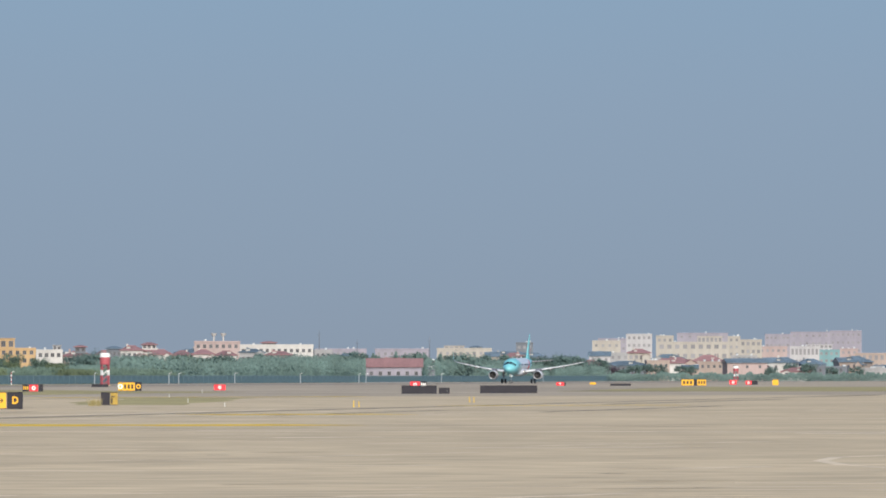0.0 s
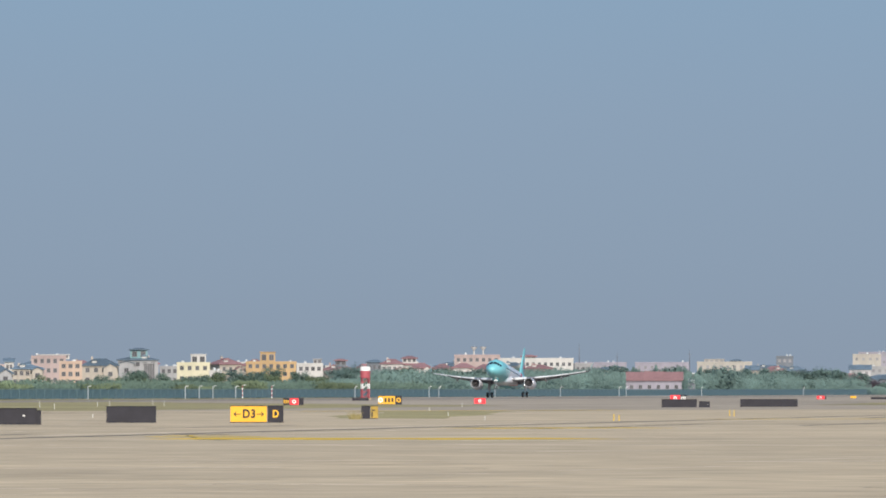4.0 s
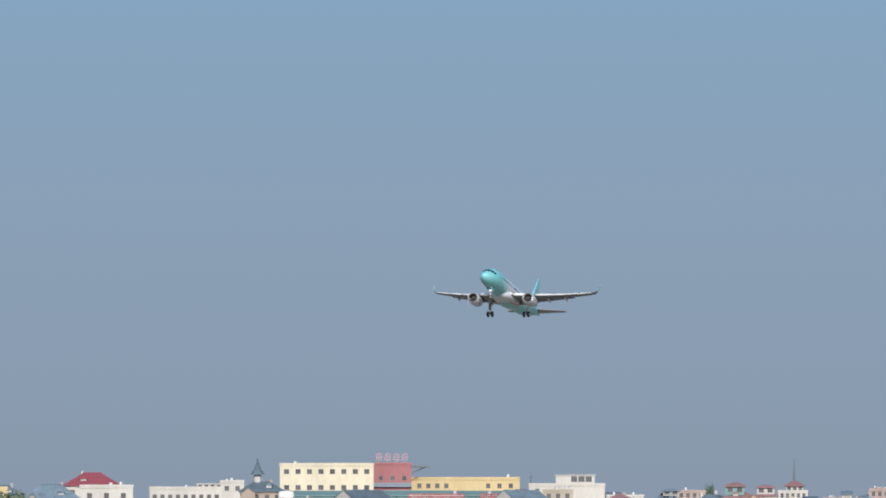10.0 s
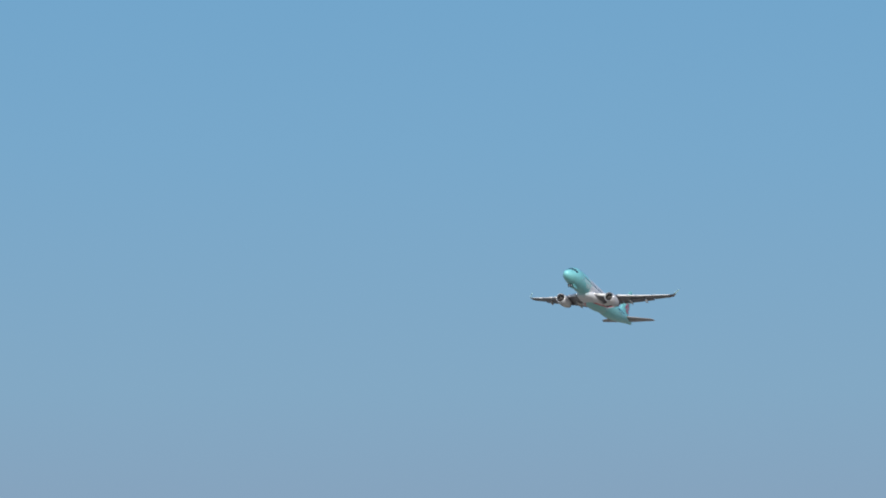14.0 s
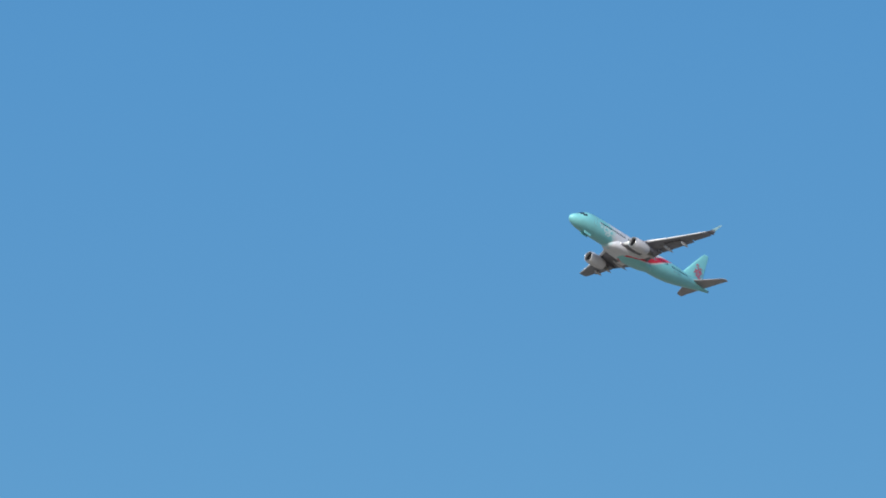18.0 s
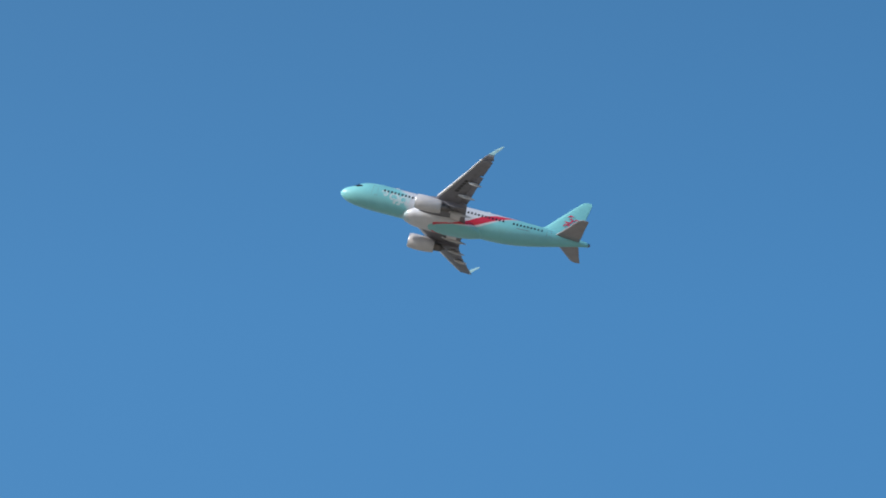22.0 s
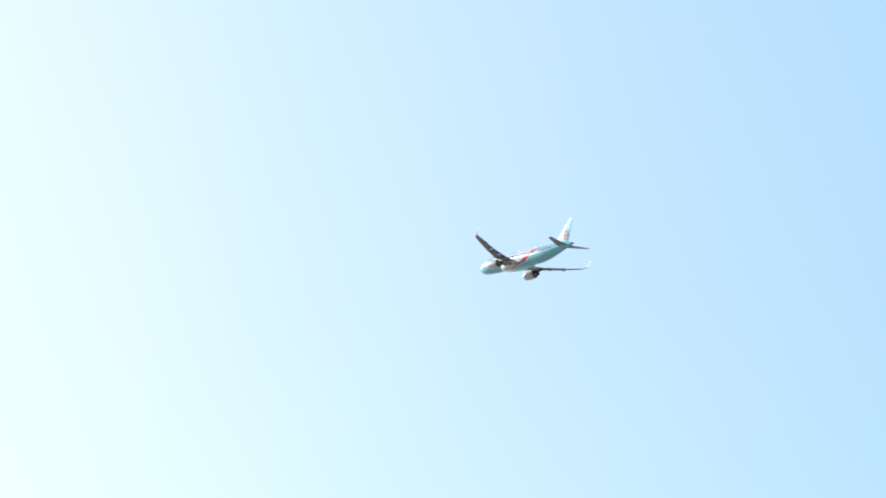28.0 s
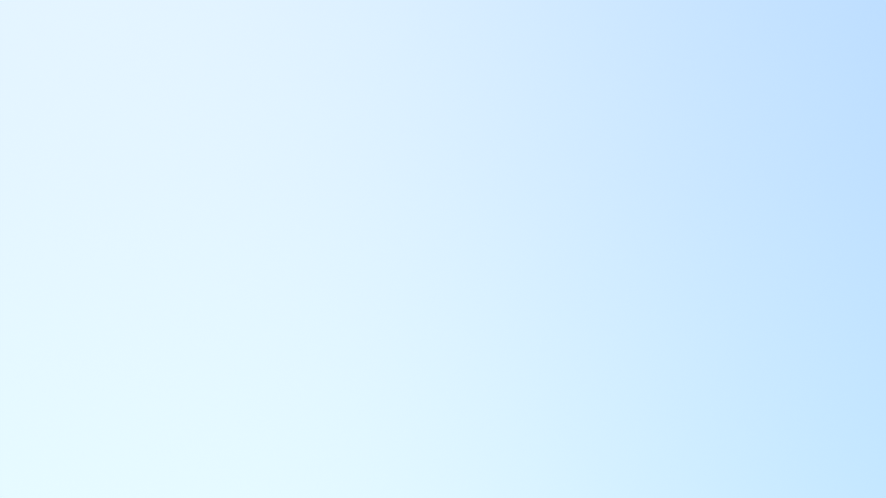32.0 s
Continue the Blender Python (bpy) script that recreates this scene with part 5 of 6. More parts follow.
building(315.7, 2881.3, 8.7, 10, 11.6, -6.3, GREY, "flat", None, 0.0, 3, 3, (1.3, 1.5), "grey flat-roofed two-storey house")
building(311.9, 2771.7, 9.3, 10, 11.3, -6.4, HAZED_CREAM, "hip", RED_TILE, 1.6, 3, 4, (1.8, 1.8), "pale yellow house with two rows of windows")
building(362.3, 3218.9, 12.4, 10, 21.7, -6.4, HAZED_WHITE, "flat", None, 0.0, 6, 5, (1.3, 1.5), "white block with an open roof frame")
building(374.7, 3219.7, 8.4, 10, 20.9, -6.6, HAZED_CREAM, "flat", None, 0.0, 5, 3, (1.3, 1.5), "tall cream stair tower block")
building(383.3, 3178.4, 33.8, 10, 17.7, -6.9, HAZED_CREAM, "flat", None, 0.0, 4, 9, (2.6, 2.2), "long cream factory block with large windows", rooms=[(7.9, 11.7, 16.9, 20.4, HAZED_CREAM, "flat", None, 0.0, 6)])
building(409.2, 3229.1, 6.0, 10, 20.7, -7.2, HAZED_CREAM, "flat", None, 0.0, 6, 2, (1.3, 1.5), "cream stair tower with tall opening")
building(422.0, 3265.5, 10.7, 10, 19.3, -7.4, HAZED_CREAM, "flat", None, 0.0, 5, 4, (2.4, 2.0), "cream block with large windows")
building(337.4, 2885.7, 14.5, 10, 9.2, -6.7, GREY, "hip", SLATE_TILE, 1.9, 2, 5, (1.3, 1.5), "grey-blue shed with slate roof")
building(359.3, 2925.4, 13.2, 10, 8.4, -7.0, PINK, "hip", RED_TILE, 2.5, 2, 6, (1.3, 1.5), "pinkish house with wide red roof")
building(375.9, 2931.8, 11.3, 10, 10.6, -7.3, GREY, "flat", None, 0.0, 4, 5, (1.3, 1.5), "grey house with stacked balconies", balcony=True)
building(451.6, 3406.5, 14.3, 10, 16.6, -7.6, PINK, "flat", None, 0.0, 4, 5, (1.3, 1.5), "distant pink flat-roofed block")
building(431.2, 3140.5, 13.7, 10, 15.5, -7.8, HAZED_WHITE, "flat", None, 0.0, 3, 7, (1.4, 3.2), "white block with tall arched openings", rooms=[(7.0, 11.9, 14.4, 16.3, HAZED_WHITE, "flat", None, 0.0, 6)])
building(460.0, 3263.5, 10.4, 10, 14.4, -8.0, TEAL_WALL, "flat", None, 0.0, 4, 4, (1.3, 1.5), "teal-grey block behind trees")
building(486.8, 3381.9, 9.1, 10, 15.4, -8.2, PINK, "flat", None, 0.0, 4, 3, (1.3, 1.5), "distant pink flat-roofed block")
building(468.0, 3161.4, 19.9, 10, 12.4, -8.4, TAN, "flat", None, 0.0, 3, 7, (2, 2.4), "peach block with two rows of windows")
building(415.1, 3824.8, 16.0, 10, 22.9, -6.2, HAZED_PINK, "flat", None, 0.0, 6, 6, (1.3, 1.5), "hazy pink apartment block far off")
building(533.7, 4005.5, 15.1, 10, 26.6, -7.6, HAZED_PINK, "flat", None, 0.0, 6, 6, (1.3, 1.5), "hazy pink apartment block far off")
building(557.6, 4037.0, 23.7, 10, 28.2, -7.9, HAZED_PINK, "flat", None, 0.0, 6, 6, (1.3, 1.5), "hazy pink apartment block far off")
building(584.1, 4071.5, 19.2, 10, 29.1, -8.2, HAZED_PINK, "flat", None, 0.0, 6, 6, (1.3, 1.5), "hazy pink apartment block far off")
building(479.8, 3932.2, 29.7, 10, 26.8, -7.0, HAZED_PINK, "flat", None, 0.0, 6, 6, (1.3, 1.5), "hazy pink apartment block far off")
# a low hall by the fence behind the cleared wedge, white tank beside it
c = bearing(1546, 2072)
building(c.x, c.y, 17.0, 7, 4.6, -4.4, HAZED_PINK, "gable", RED_TILE, 2.6, 1, 6, (1.2, 1.4), "low rose-walled hall with a long red tiled roof")
c = bearing(1612, 2060)
tank = empty("water_tank", pose(c.x, c.y, 0, 0, 0, -4.6), "white water tank on a short rose-coloured stand", "water tank")
part("stand", box(-1.2, 1.2, -1.2, 1.2, -0.1, 4.0, bevel=0.05), HAZED_PINK, tank)
part("tank", tube((0, 0, 4.0), (0, 0, 5.0), 0.95, seg=16), WHITE_PAINT, tank)
part("tank_lid", tube((0, 0, 5.0), (0, 0, 5.2), 1.0, 0.3, seg=16), WHITE_PAINT, tank)
# a jumble of low houses and sheds before the eastern blocks
low = random.Random(31)
for k in range(40):
    u, d, w, h = 1860 + k * 17.6 + low.uniform(-12, 12), low.uniform(2450, 2900), low.uniform(7, 17), low.uniform(3.2, 7.5)
    c = bearing(u, d)
    wall, word = low.choice(((PINK, "pinkish"), (TAN, "tan"), (GREY, "grey"), (WHITE, "white"), (BEIGE, "beige"), (SLATE, "slate-grey")))
    roof, tiles, tone = low.choice((("hip", SLATE_TILE, "a dark hipped roof"), ("hip", RED_TILE, "a red tiled roof"), ("gable", SLATE_TILE, "a dark gabled roof"), ("flat", None, "a flat roof"), ("flat", None, "a flat roof")))
    building(c.x, c.y, w, low.uniform(7, 11), h, facing(u) + low.uniform(-25, 25), wall, roof, tiles, low.uniform(1.2, 2.4), 1 if h < 4.6 else 2, low.randint(2, 5), (1.1, 1.2), "low " + word + " house with " + tone)
# smaller houses in between, their roofs just over the planting
for u0, u1, n, far, near, h0, h1 in ((930, 1840, 16, 2560, 2850, 9.0, 12.0), (-230, 900, 14, 2060, 2240, 7.5, 10.0)):
    for k in range(n):
        u, w, h = u0 + (u1 - u0) * (k + low.uniform(0.1, 0.9)) / n, low.uniform(5, 10), low.uniform(h0, h1)
        d = low.uniform(far, near)
        if 1480 < u < 1660:
            continue
        c = bearing(u, d)
        wall, word = low.choice(((PINK, "pinkish"), (WHITE, "white"), (GREY, "grey"), (WHITE, "white"), (BEIGE, "beige"), (CREAM, "cream"), (SLATE, "slate-grey")))
        roof, tiles, tone = low.choice((("hip", SLATE_TILE, "a dark hipped roof"), ("hip", RED_TILE, "a red tiled roof"), ("hip", RED_TILE, "a red tiled roof"), ("gable", SLATE_TILE, "a dark gabled roof"), ("flat", None, "a flat roof")))
        building(c.x, c.y, w, low.uniform(7, 10), h, facing(u) + low.uniform(-30, 30), wall, roof, tiles, low.uniform(1.2, 2.2), 3, low.randint(2, 3), (1.1, 1.3), word + " house with " + tone + " among trees")
tall = empty("lamp_mast", pose(-206, 1415, 0), "tall thin lighting mast over the roofs", "lamp mast")
part("mast", tube((0, 0, -0.1), (0, 0, 17.4), 0.22, 0.12, seg=8), WHITE_PAINT, tall)
part("lamp_crown", tube((0, 0, 17.3), (0, 0, 17.8), 0.3, 0.4, seg=10), WHITE_PAINT, tall)
for u, d, h in ((641, 2050, 14.0), (1414, 2700, 20.0), (1481, 2800, 17.0), (1609, 2700, 17.5), (-152, 1950, 16.5)):
    c = bearing(u, d)
    ob = empty("radio_mast", pose(c.x, c.y, 0), "thin lattice radio mast among the houses", "mast", "radio masts")
    part("mast", tube((0, 0, -0.1), (0, 0, h), 0.5, 0.06, seg=4), SLATE, ob)
    part("antenna", tube((-0.8, 0, h * 0.9), (0.8, 0, h * 0.9), 0.07, seg=5), SLATE, ob)

# ---------------------------------------------------------------- the airliner: x ahead, y to port, z up, from a point 18 m behind the nose
def math_node(nt, op, a, b=None, c=None):
    n = nt.nodes.new("ShaderNodeMath")
    n.operation = op
    for i, v in enumerate((a, b, c)):
        if v is None:
            continue
        if isinstance(v, (int, float)):
            n.inputs[i].default_value = v
        else:
            nt.links.new(v, n.inputs[i])
    return n.outputs[0]


def livery_material():
    """Mint paint, a white middle and a red ribbon that rises aft over the side."""
    m = bpy.data.materials.new("livery_paint")
    m.use_nodes = True
    nt = m.node_tree
    L = nt.links.new
    bsdf = nt.nodes["Principled BSDF"]
    bsdf.inputs["Roughness"].default_value = 0.38
    bsdf.inputs["Coat Weight"].default_value = 0.25
    coord, sep = nt.nodes.new("ShaderNodeTexCoord"), nt.nodes.new("ShaderNodeSeparateXYZ")
    L(coord.outputs["Object"], sep.inputs[0])
    back, z = math_node(nt, "SUBTRACT", 18.0, sep.outputs[0]), sep.outputs[2]
    cloud = nt.nodes.new("ShaderNodeTexNoise")
    cloud.inputs["Scale"].default_value, cloud.inputs["Detail"].default_value, cloud.inputs["Distortion"].default_value = 0.75, 1, 1.0
    L(coord.outputs["Object"], cloud.inputs["Vector"])
    grime = nt.nodes.new("ShaderNodeTexNoise")
    grime.inputs["Scale"].default_value, grime.inputs["Detail"].default_value = 0.9, 5
    L(coord.outputs["Object"], grime.inputs["Vector"])
    # the ribbon runs thin under the wing root, then swings up over the side to the top
    swing = nt.nodes.new("ShaderNodeMapRange")
    swing.interpolation_type = "SMOOTHSTEP"
    swing.inputs[1].default_value, swing.inputs[2].default_value, swing.inputs[3].default_value, swing.inputs[4].default_value = 15.5, 27.0, -2.28, 1.6
    L(back, swing.inputs[0])
    mid = math_node(nt, "SUBTRACT", swing.outputs[0], math_node(nt, "MULTIPLY", math_node(nt, "MAXIMUM", math_node(nt, "SUBTRACT", 16.0, back), 0.0), 0.1))
    off = math_node(nt, "SUBTRACT", z, mid)
    t = math_node(nt, "DIVIDE", math_node(nt, "SUBTRACT", back, 21.7), 5.4)
    swell = math_node(nt, "MAXIMUM", math_node(nt, "SUBTRACT", 1.0, math_node(nt, "MULTIPLY", t, t)), 0.0)
    half = math_node(nt, "MULTIPLY", math_node(nt, "MULTIPLY", swell, swell), 0.58)
    fore = math_node(nt, "MULTIPLY", math_node(nt, "GREATER_THAN", back, 14.4), math_node(nt, "LESS_THAN", back, 17.6))
    half = math_node(nt, "MAXIMUM", half, math_node(nt, "MULTIPLY", fore, 0.06))
    red = math_node(nt, "LESS_THAN", math_node(nt, "ABSOLUTE", off), half)
    edge = math_node(nt, "MULTIPLY", math_node(nt, "LESS_THAN", math_node(nt, "ABSOLUTE", math_node(nt, "MULTIPLY_ADD", half, 0.16, off)), math_node(nt, "MULTIPLY_ADD", half, 1.3, 0.03)), math_node(nt, "GREATER_THAN", half, 0.07))
    above = math_node(nt, "GREATER_THAN", off, 0.0)
    front = nt.nodes.new("ShaderNodeMapRange")
    front.inputs[1].default_value, front.inputs[2].default_value = 9.4, 10.6
    L(math_node(nt, "ADD", math_node(nt, "MULTIPLY_ADD", math_node(nt, "MAXIMUM", z, 0.0), 1.1, back), math_node(nt, "MULTIPLY", math_node(nt, "SUBTRACT", cloud.outputs[0], 0.5), 3.0)), front.inputs[0])
    aft = nt.nodes.new("ShaderNodeMapRange")
    aft.inputs[1].default_value, aft.inputs[2].default_value, aft.inputs[3].default_value, aft.inputs[4].default_value = 25.6, 26.8, 1, 0
    L(back, aft.inputs[0])
    white = math_node(nt, "MULTIPLY", math_node(nt, "MULTIPLY", front.outputs[0], aft.outputs[0]), above)
    white = math_node(nt, "MAXIMUM", white, edge)

    def mix(f, a, b):
        n = nt.nodes.new("ShaderNodeMix")
        n.data_type = "RGBA"
        for sock, v in ((0, f), (6, a), (7, b)):
            if isinstance(v, tuple):
                n.inputs[sock].default_value = (*v, 1)
            else:
                L(v, n.inputs[sock])
        return n.outputs[2]

    paint = mix(red, mix(white, MINT, (0.58, 0.59, 0.64)), (0.56, 0.015, 0.05))
    span = nt.nodes.new("ShaderNodeMapRange")
    span.inputs[1].default_value, span.inputs[2].default_value, span.inputs[3].default_value, span.inputs[4].default_value = 0.3, 0.75, 0.94, 1.04
    L(grime.outputs[0], span.inputs[0])
    tint = nt.nodes.new("ShaderNodeMix")
    tint.data_type, tint.blend_type = "RGBA", "MULTIPLY"
    tint.inputs[0].default_value = 1
    L(paint, tint.inputs[6])
    L(span.outputs[0], tint.inputs[7])
    L(tint.outputs[2], bsdf.inputs["Base Color"])
    return m


LIVERY = livery_material()
MINT_PAINT = material("mint_paint", MINT, 0.55, vary=0.04, grain=1.0, broad=0.05, broad_scale=0.3, coat=0.05)
WINGLET_PAINT = material("pale_mint_paint", (0.36, 0.57, 0.60), 0.5, vary=0.04, grain=1.0)
NACELLE = material("nacelle_white", (0.53, 0.52, 0.55), 0.42, vary=0.04, grain=1.2, broad=0.06, broad_scale=0.5, coat=0.2)
WING_GREY = material("wing_grey", (0.172, 0.17, 0.198), 0.5, vary=0.08, grain=0.9, broad=0.1, broad_scale=0.4)
TAIL_GREY = material("tailplane_grey", (0.27, 0.26, 0.285), 0.5, vary=0.08, grain=0.9, broad=0.08, broad_scale=0.4)
WING_DARK = material("flap_bay_grey", (0.15, 0.155, 0.17), 0.6, vary=0.12, grain=1.0)
SCROLL_WHITE = material("scroll_white", (0.47, 0.60, 0.63), 0.4, vary=0.04, grain=1.5)
BARE = material("bare_metal", (0.72, 0.72, 0.73), 0.28, 0.9, vary=0.04, grain=3)
EXHAUST = material("exhaust_metal", (0.16, 0.15, 0.15), 0.45, 0.7, vary=0.15, grain=3)
INTAKE = material("intake_dark", (0.03, 0.03, 0.035), 0.5, vary=0.1, grain=4)
RUBBER = material("tyre_rubber", (0.025, 0.025, 0.027), 0.85, vary=0.15, grain=5)
CABIN_GLASS = material("cabin_glass", (0.02, 0.025, 0.035), 0.12, vary=0.0)
GEAR_GREY = material("gear_grey", (0.30, 0.31, 0.33), 0.55, vary=0.1, grain=6)
FAIRING_GREY = material("fairing_grey", (0.46, 0.46, 0.48), 0.5, vary=0.06, grain=1.5)
SLAT_GREY = material("slat_pale_grey", (0.62, 0.63, 0.65), 0.4, vary=0.05, grain=1.5, coat=0.1)
EMBLEM_RED = material("emblem_red", (0.56, 0.025, 0.09), 0.4, vary=0.05, grain=2)
LAMP = material("landing_lamp", (1.0, 0.97, 0.9), 0.3, vary=0.0, glow=2.0)

# sections of the body: metres behind the nose, half width, top, bottom
BODY = ((0.0, 0.04, -0.58, -0.66), (0.10, 0.36, -0.30, -0.93), (0.3, 0.62, -0.05, -1.15), (0.8, 1.00, 0.32, -1.46), (1.5, 1.32, 0.66, -1.72), (2.4, 1.62, 1.28, -1.90), (3.4, 1.83, 1.75, -2.0), (4.6, 1.94, 1.99, -2.06),
        (6.0, 1.98, 2.07, -2.07), (12.0, 1.98, 2.07, -2.07), (18.0, 1.98, 2.07, -2.07), (23.0, 1.98, 2.07, -2.07), (25.0, 1.93, 2.07, -1.97), (27.0, 1.80, 2.07, -1.70), (29.0, 1.60, 2.06, -1.28), (31.0, 1.34, 2.03, -0.76),
        (33.0, 1.03, 1.96, -0.20), (35.0, 0.70, 1.80, 0.36), (36.5, 0.43, 1.62, 0.73), (37.3, 0.30, 1.50, 0.90))


def body_at(back):
    for a, b in zip(BODY, BODY[1:]):
        if back <= b[0]:
            t = max(0.0, (back - a[0]) / (b[0] - a[0]))
            return [a[i] + (b[i] - a[i]) * t for i in (1, 2, 3)]
    return BODY[-1][1:]


def skin(back, deg, lift=0.0):
    """A point of the body's skin, deg degrees from the top towards port."""
    r, top, low = body_at(back)
    a = radians(deg)
    return Vector((18 - back, (r + lift) * math.sin(a), (top + low) / 2 + ((top - low) / 2 + lift) * math.cos(a)))


def skin_patch(b0, b1, d0, d1, slant=0.0, lift=0.02, nx=2, na=3):
    """A thin patch that lies on the skin; slant moves its lower edge aft."""
    bm = bmesh.new()
    rows = []
    for depth in (lift, -0.03):
        rows.append([[bm.verts.new(skin(b0 + (b1 - b0) * i / nx + slant * j / na, d0 + (d1 - d0) * j / na, depth)) for j in range(na + 1)] for i in range(nx + 1)])
    for i in range(nx):
        for j in range(na):
            a = rows[0]
            bm.faces.new((a[i][j], a[i + 1][j], a[i + 1][j + 1], a[i][j + 1]))
    rim = [(i, 0) for i in range(nx)] + [(nx, j) for j in range(na)] + [(i, na) for i in range(nx, 0, -1)] + [(0, j) for j in range(na, 0, -1)]
    for (i, j), (k, l) in zip(rim, rim[1:] + rim[:1]):
        bm.faces.new((rows[0][i][j], rows[1][i][j], rows[1][k][l], rows[0][k][l]))
    bmesh.ops.recalc_face_normals(bm, faces=bm.faces[:])
    return bm


def foil(le, chord, thick, n=9):
    """A closed wing section round the chord from le (behind nose, y, z)."""
    pts = []
    xs = [0.5 - 0.5 * math.cos(math.pi * i / n) for i in range(n + 1)]
    th = lambda t: 5 * thick * foil_half(t)
    for t in xs:
        pts.append((t, th(t) * 1.1))
    for t in xs[-2:0:-1]:
        pts.append((t, -th(t) * 0.9))
    return [Vector((18 - le[0] - t * chord, le[1], le[2] + c * chord)) for t, c in pts]


WING = ((1.6, 11.6, 7.3, -1.35, 0.14), (3.0, 12.45, 6.2, -1.22, 0.13), (6.4, 14.25, 4.35, -0.80, 0.12), (10.0, 16.1, 3.3, -0.25, 0.115), (13.5, 17.9, 2.45, 0.42, 0.11), (16.6, 19.5, 1.75, 1.08, 0.10))


def foil_half(t):
    """Half the thickness of a section at the share t of its chord, for a thickness of 0.2."""
    return 0.2969 * math.sqrt(t) - 0.126 * t - 0.3516 * t * t + 0.2843 * t ** 3 - 0.1036 * t ** 4


def wing_at(y):
    y = abs(y)
    for a, b in zip(WING, WING[1:]):
        if y <= b[0]:
            t = (y - a[0]) / (b[0] - a[0])
            return [a[i] + (b[i] - a[i]) * t for i in range(1, 5)]
    return list(WING[-1][1:])


def wing_piece(side, y0, y1, c0, c1, n, swell=1.0, drop=0.0, shift=0.0, tilt=0.0):
    """A lifting piece between chord shares c0 and c1 of the wing."""
    rings = []
    for i in range(n + 1):
        y = y0 + (y1 - y0) * i / n
        le, chord, z, th = wing_at(y)
        part_chord = chord * (c1 - c0)
        ring = foil((le + chord * c0 + shift, 0, 0), part_chord, th * swell)
        piv = Vector((18 - le - chord * c0 - shift, 0, 0))
        turn = Matrix.Rotation(radians(-tilt), 3, "Y")
        rings.append([turn @ (p - piv) + piv + Vector((0, side * y, z - drop)) for p in ring])
    bm = add_loft(bmesh.new(), rings)
    bmesh.ops.recalc_face_normals(bm, faces=bm.faces[:])
    return bm


def lathe(profile, axis_x, y, z, seg=28, cap=False):
    rings = [[Vector((axis_x - b, y + r * math.cos(2 * math.pi * i / seg), z + r * math.sin(2 * math.pi * i / seg))) for i in range(seg)] for b, r in profile]
    bm = add_loft(bmesh.new(), rings, cap)
    bmesh.ops.recalc_face_normals(bm, faces=bm.faces[:])
    return bm


def build_engine(plane, side):
    y, z, lip = side * 5.75, -2.2, 18 - 11.25
    eng = part("engine", lathe(((0.12, 1.04), (0.35, 1.10), (0.9, 1.15), (1.8, 1.16), (2.8, 1.10), (3.7, 0.97), (3.95, 0.90), (3.9, 0.83), (3.2, 0.88)), lip, y, z), NACELLE, plane, "white engine cowling", True)
    part("inlet_lip", lathe(((0.55, 0.86), (0.2, 0.87), (0.04, 0.92), (0.0, 0.985), (0.04, 1.015), (0.14, 1.055)), lip, y, z), BARE, eng, "bare metal inlet lip", True)
    part("intake_duct", lathe(((0.5, 0.862), (1.25, 0.87), (1.3, 0.05)), lip, y, z), INTAKE, eng, smooth=False)
    part("spinner", lathe(((0.75, 0.02), (0.95, 0.16), (1.28, 0.27)), lip, y, z, 14), EXHAUST, eng, smooth=True)
    for k in range(18):
        a = 2 * math.pi * k / 18
        bm = bmesh.new()
        d, t = Vector((0, math.cos(a), math.sin(a))), Vector((0, -math.sin(a), math.cos(a)))
        c = Vector((lip - 1.15, y, z))
        v = [bm.verts.new(p) for p in (c + d * 0.25 + t * 0.05, c + d * 0.85 + t * 0.12, c + d * 0.85 - t * 0.06 + Vector((-0.14, 0, 0)), c + d * 0.25 - t * 0.05 + Vector((-0.1, 0, 0)))]
        bm.faces.new(v)
        part("fan_blade", bm, EXHAUST, eng)
    part("core_nozzle", lathe(((3.3, 0.62), (4.4, 0.60), (5.1, 0.50), (5.05, 0.44), (4.2, 0.46)), lip, y, z, 22), EXHAUST, eng, smooth=True)
    part("exhaust_cone", lathe(((4.2, 0.40), (5.0, 0.36), (5.7, 0.04)), lip, y, z, 16, True), EXHAUST, eng, smooth=True)
    # pylon up to the wing
    rings = []
    for b, z0, z1, w in ((1.5, -1.25, -1.02, 0.12), (2.6, -1.3, -0.80, 0.2), (3.6, -1.5, -0.75, 0.22), (5.0, -1.85, -0.95, 0.22), (6.6, -1.55, -1.05, 0.12), (7.4, -1.3, -1.1, 0.05)):
        rings.append([Vector((lip - b, y + dx, zz)) for dx, zz in ((-w, z0), (w, z0), (w, z1), (-w, z1))])
    bm = add_loft(bmesh.new(), rings)
    bmesh.ops.recalc_face_normals(bm, faces=bm.faces[:])
    part("pylon", bm, WING_GREY, plane, "grey engine pylon")


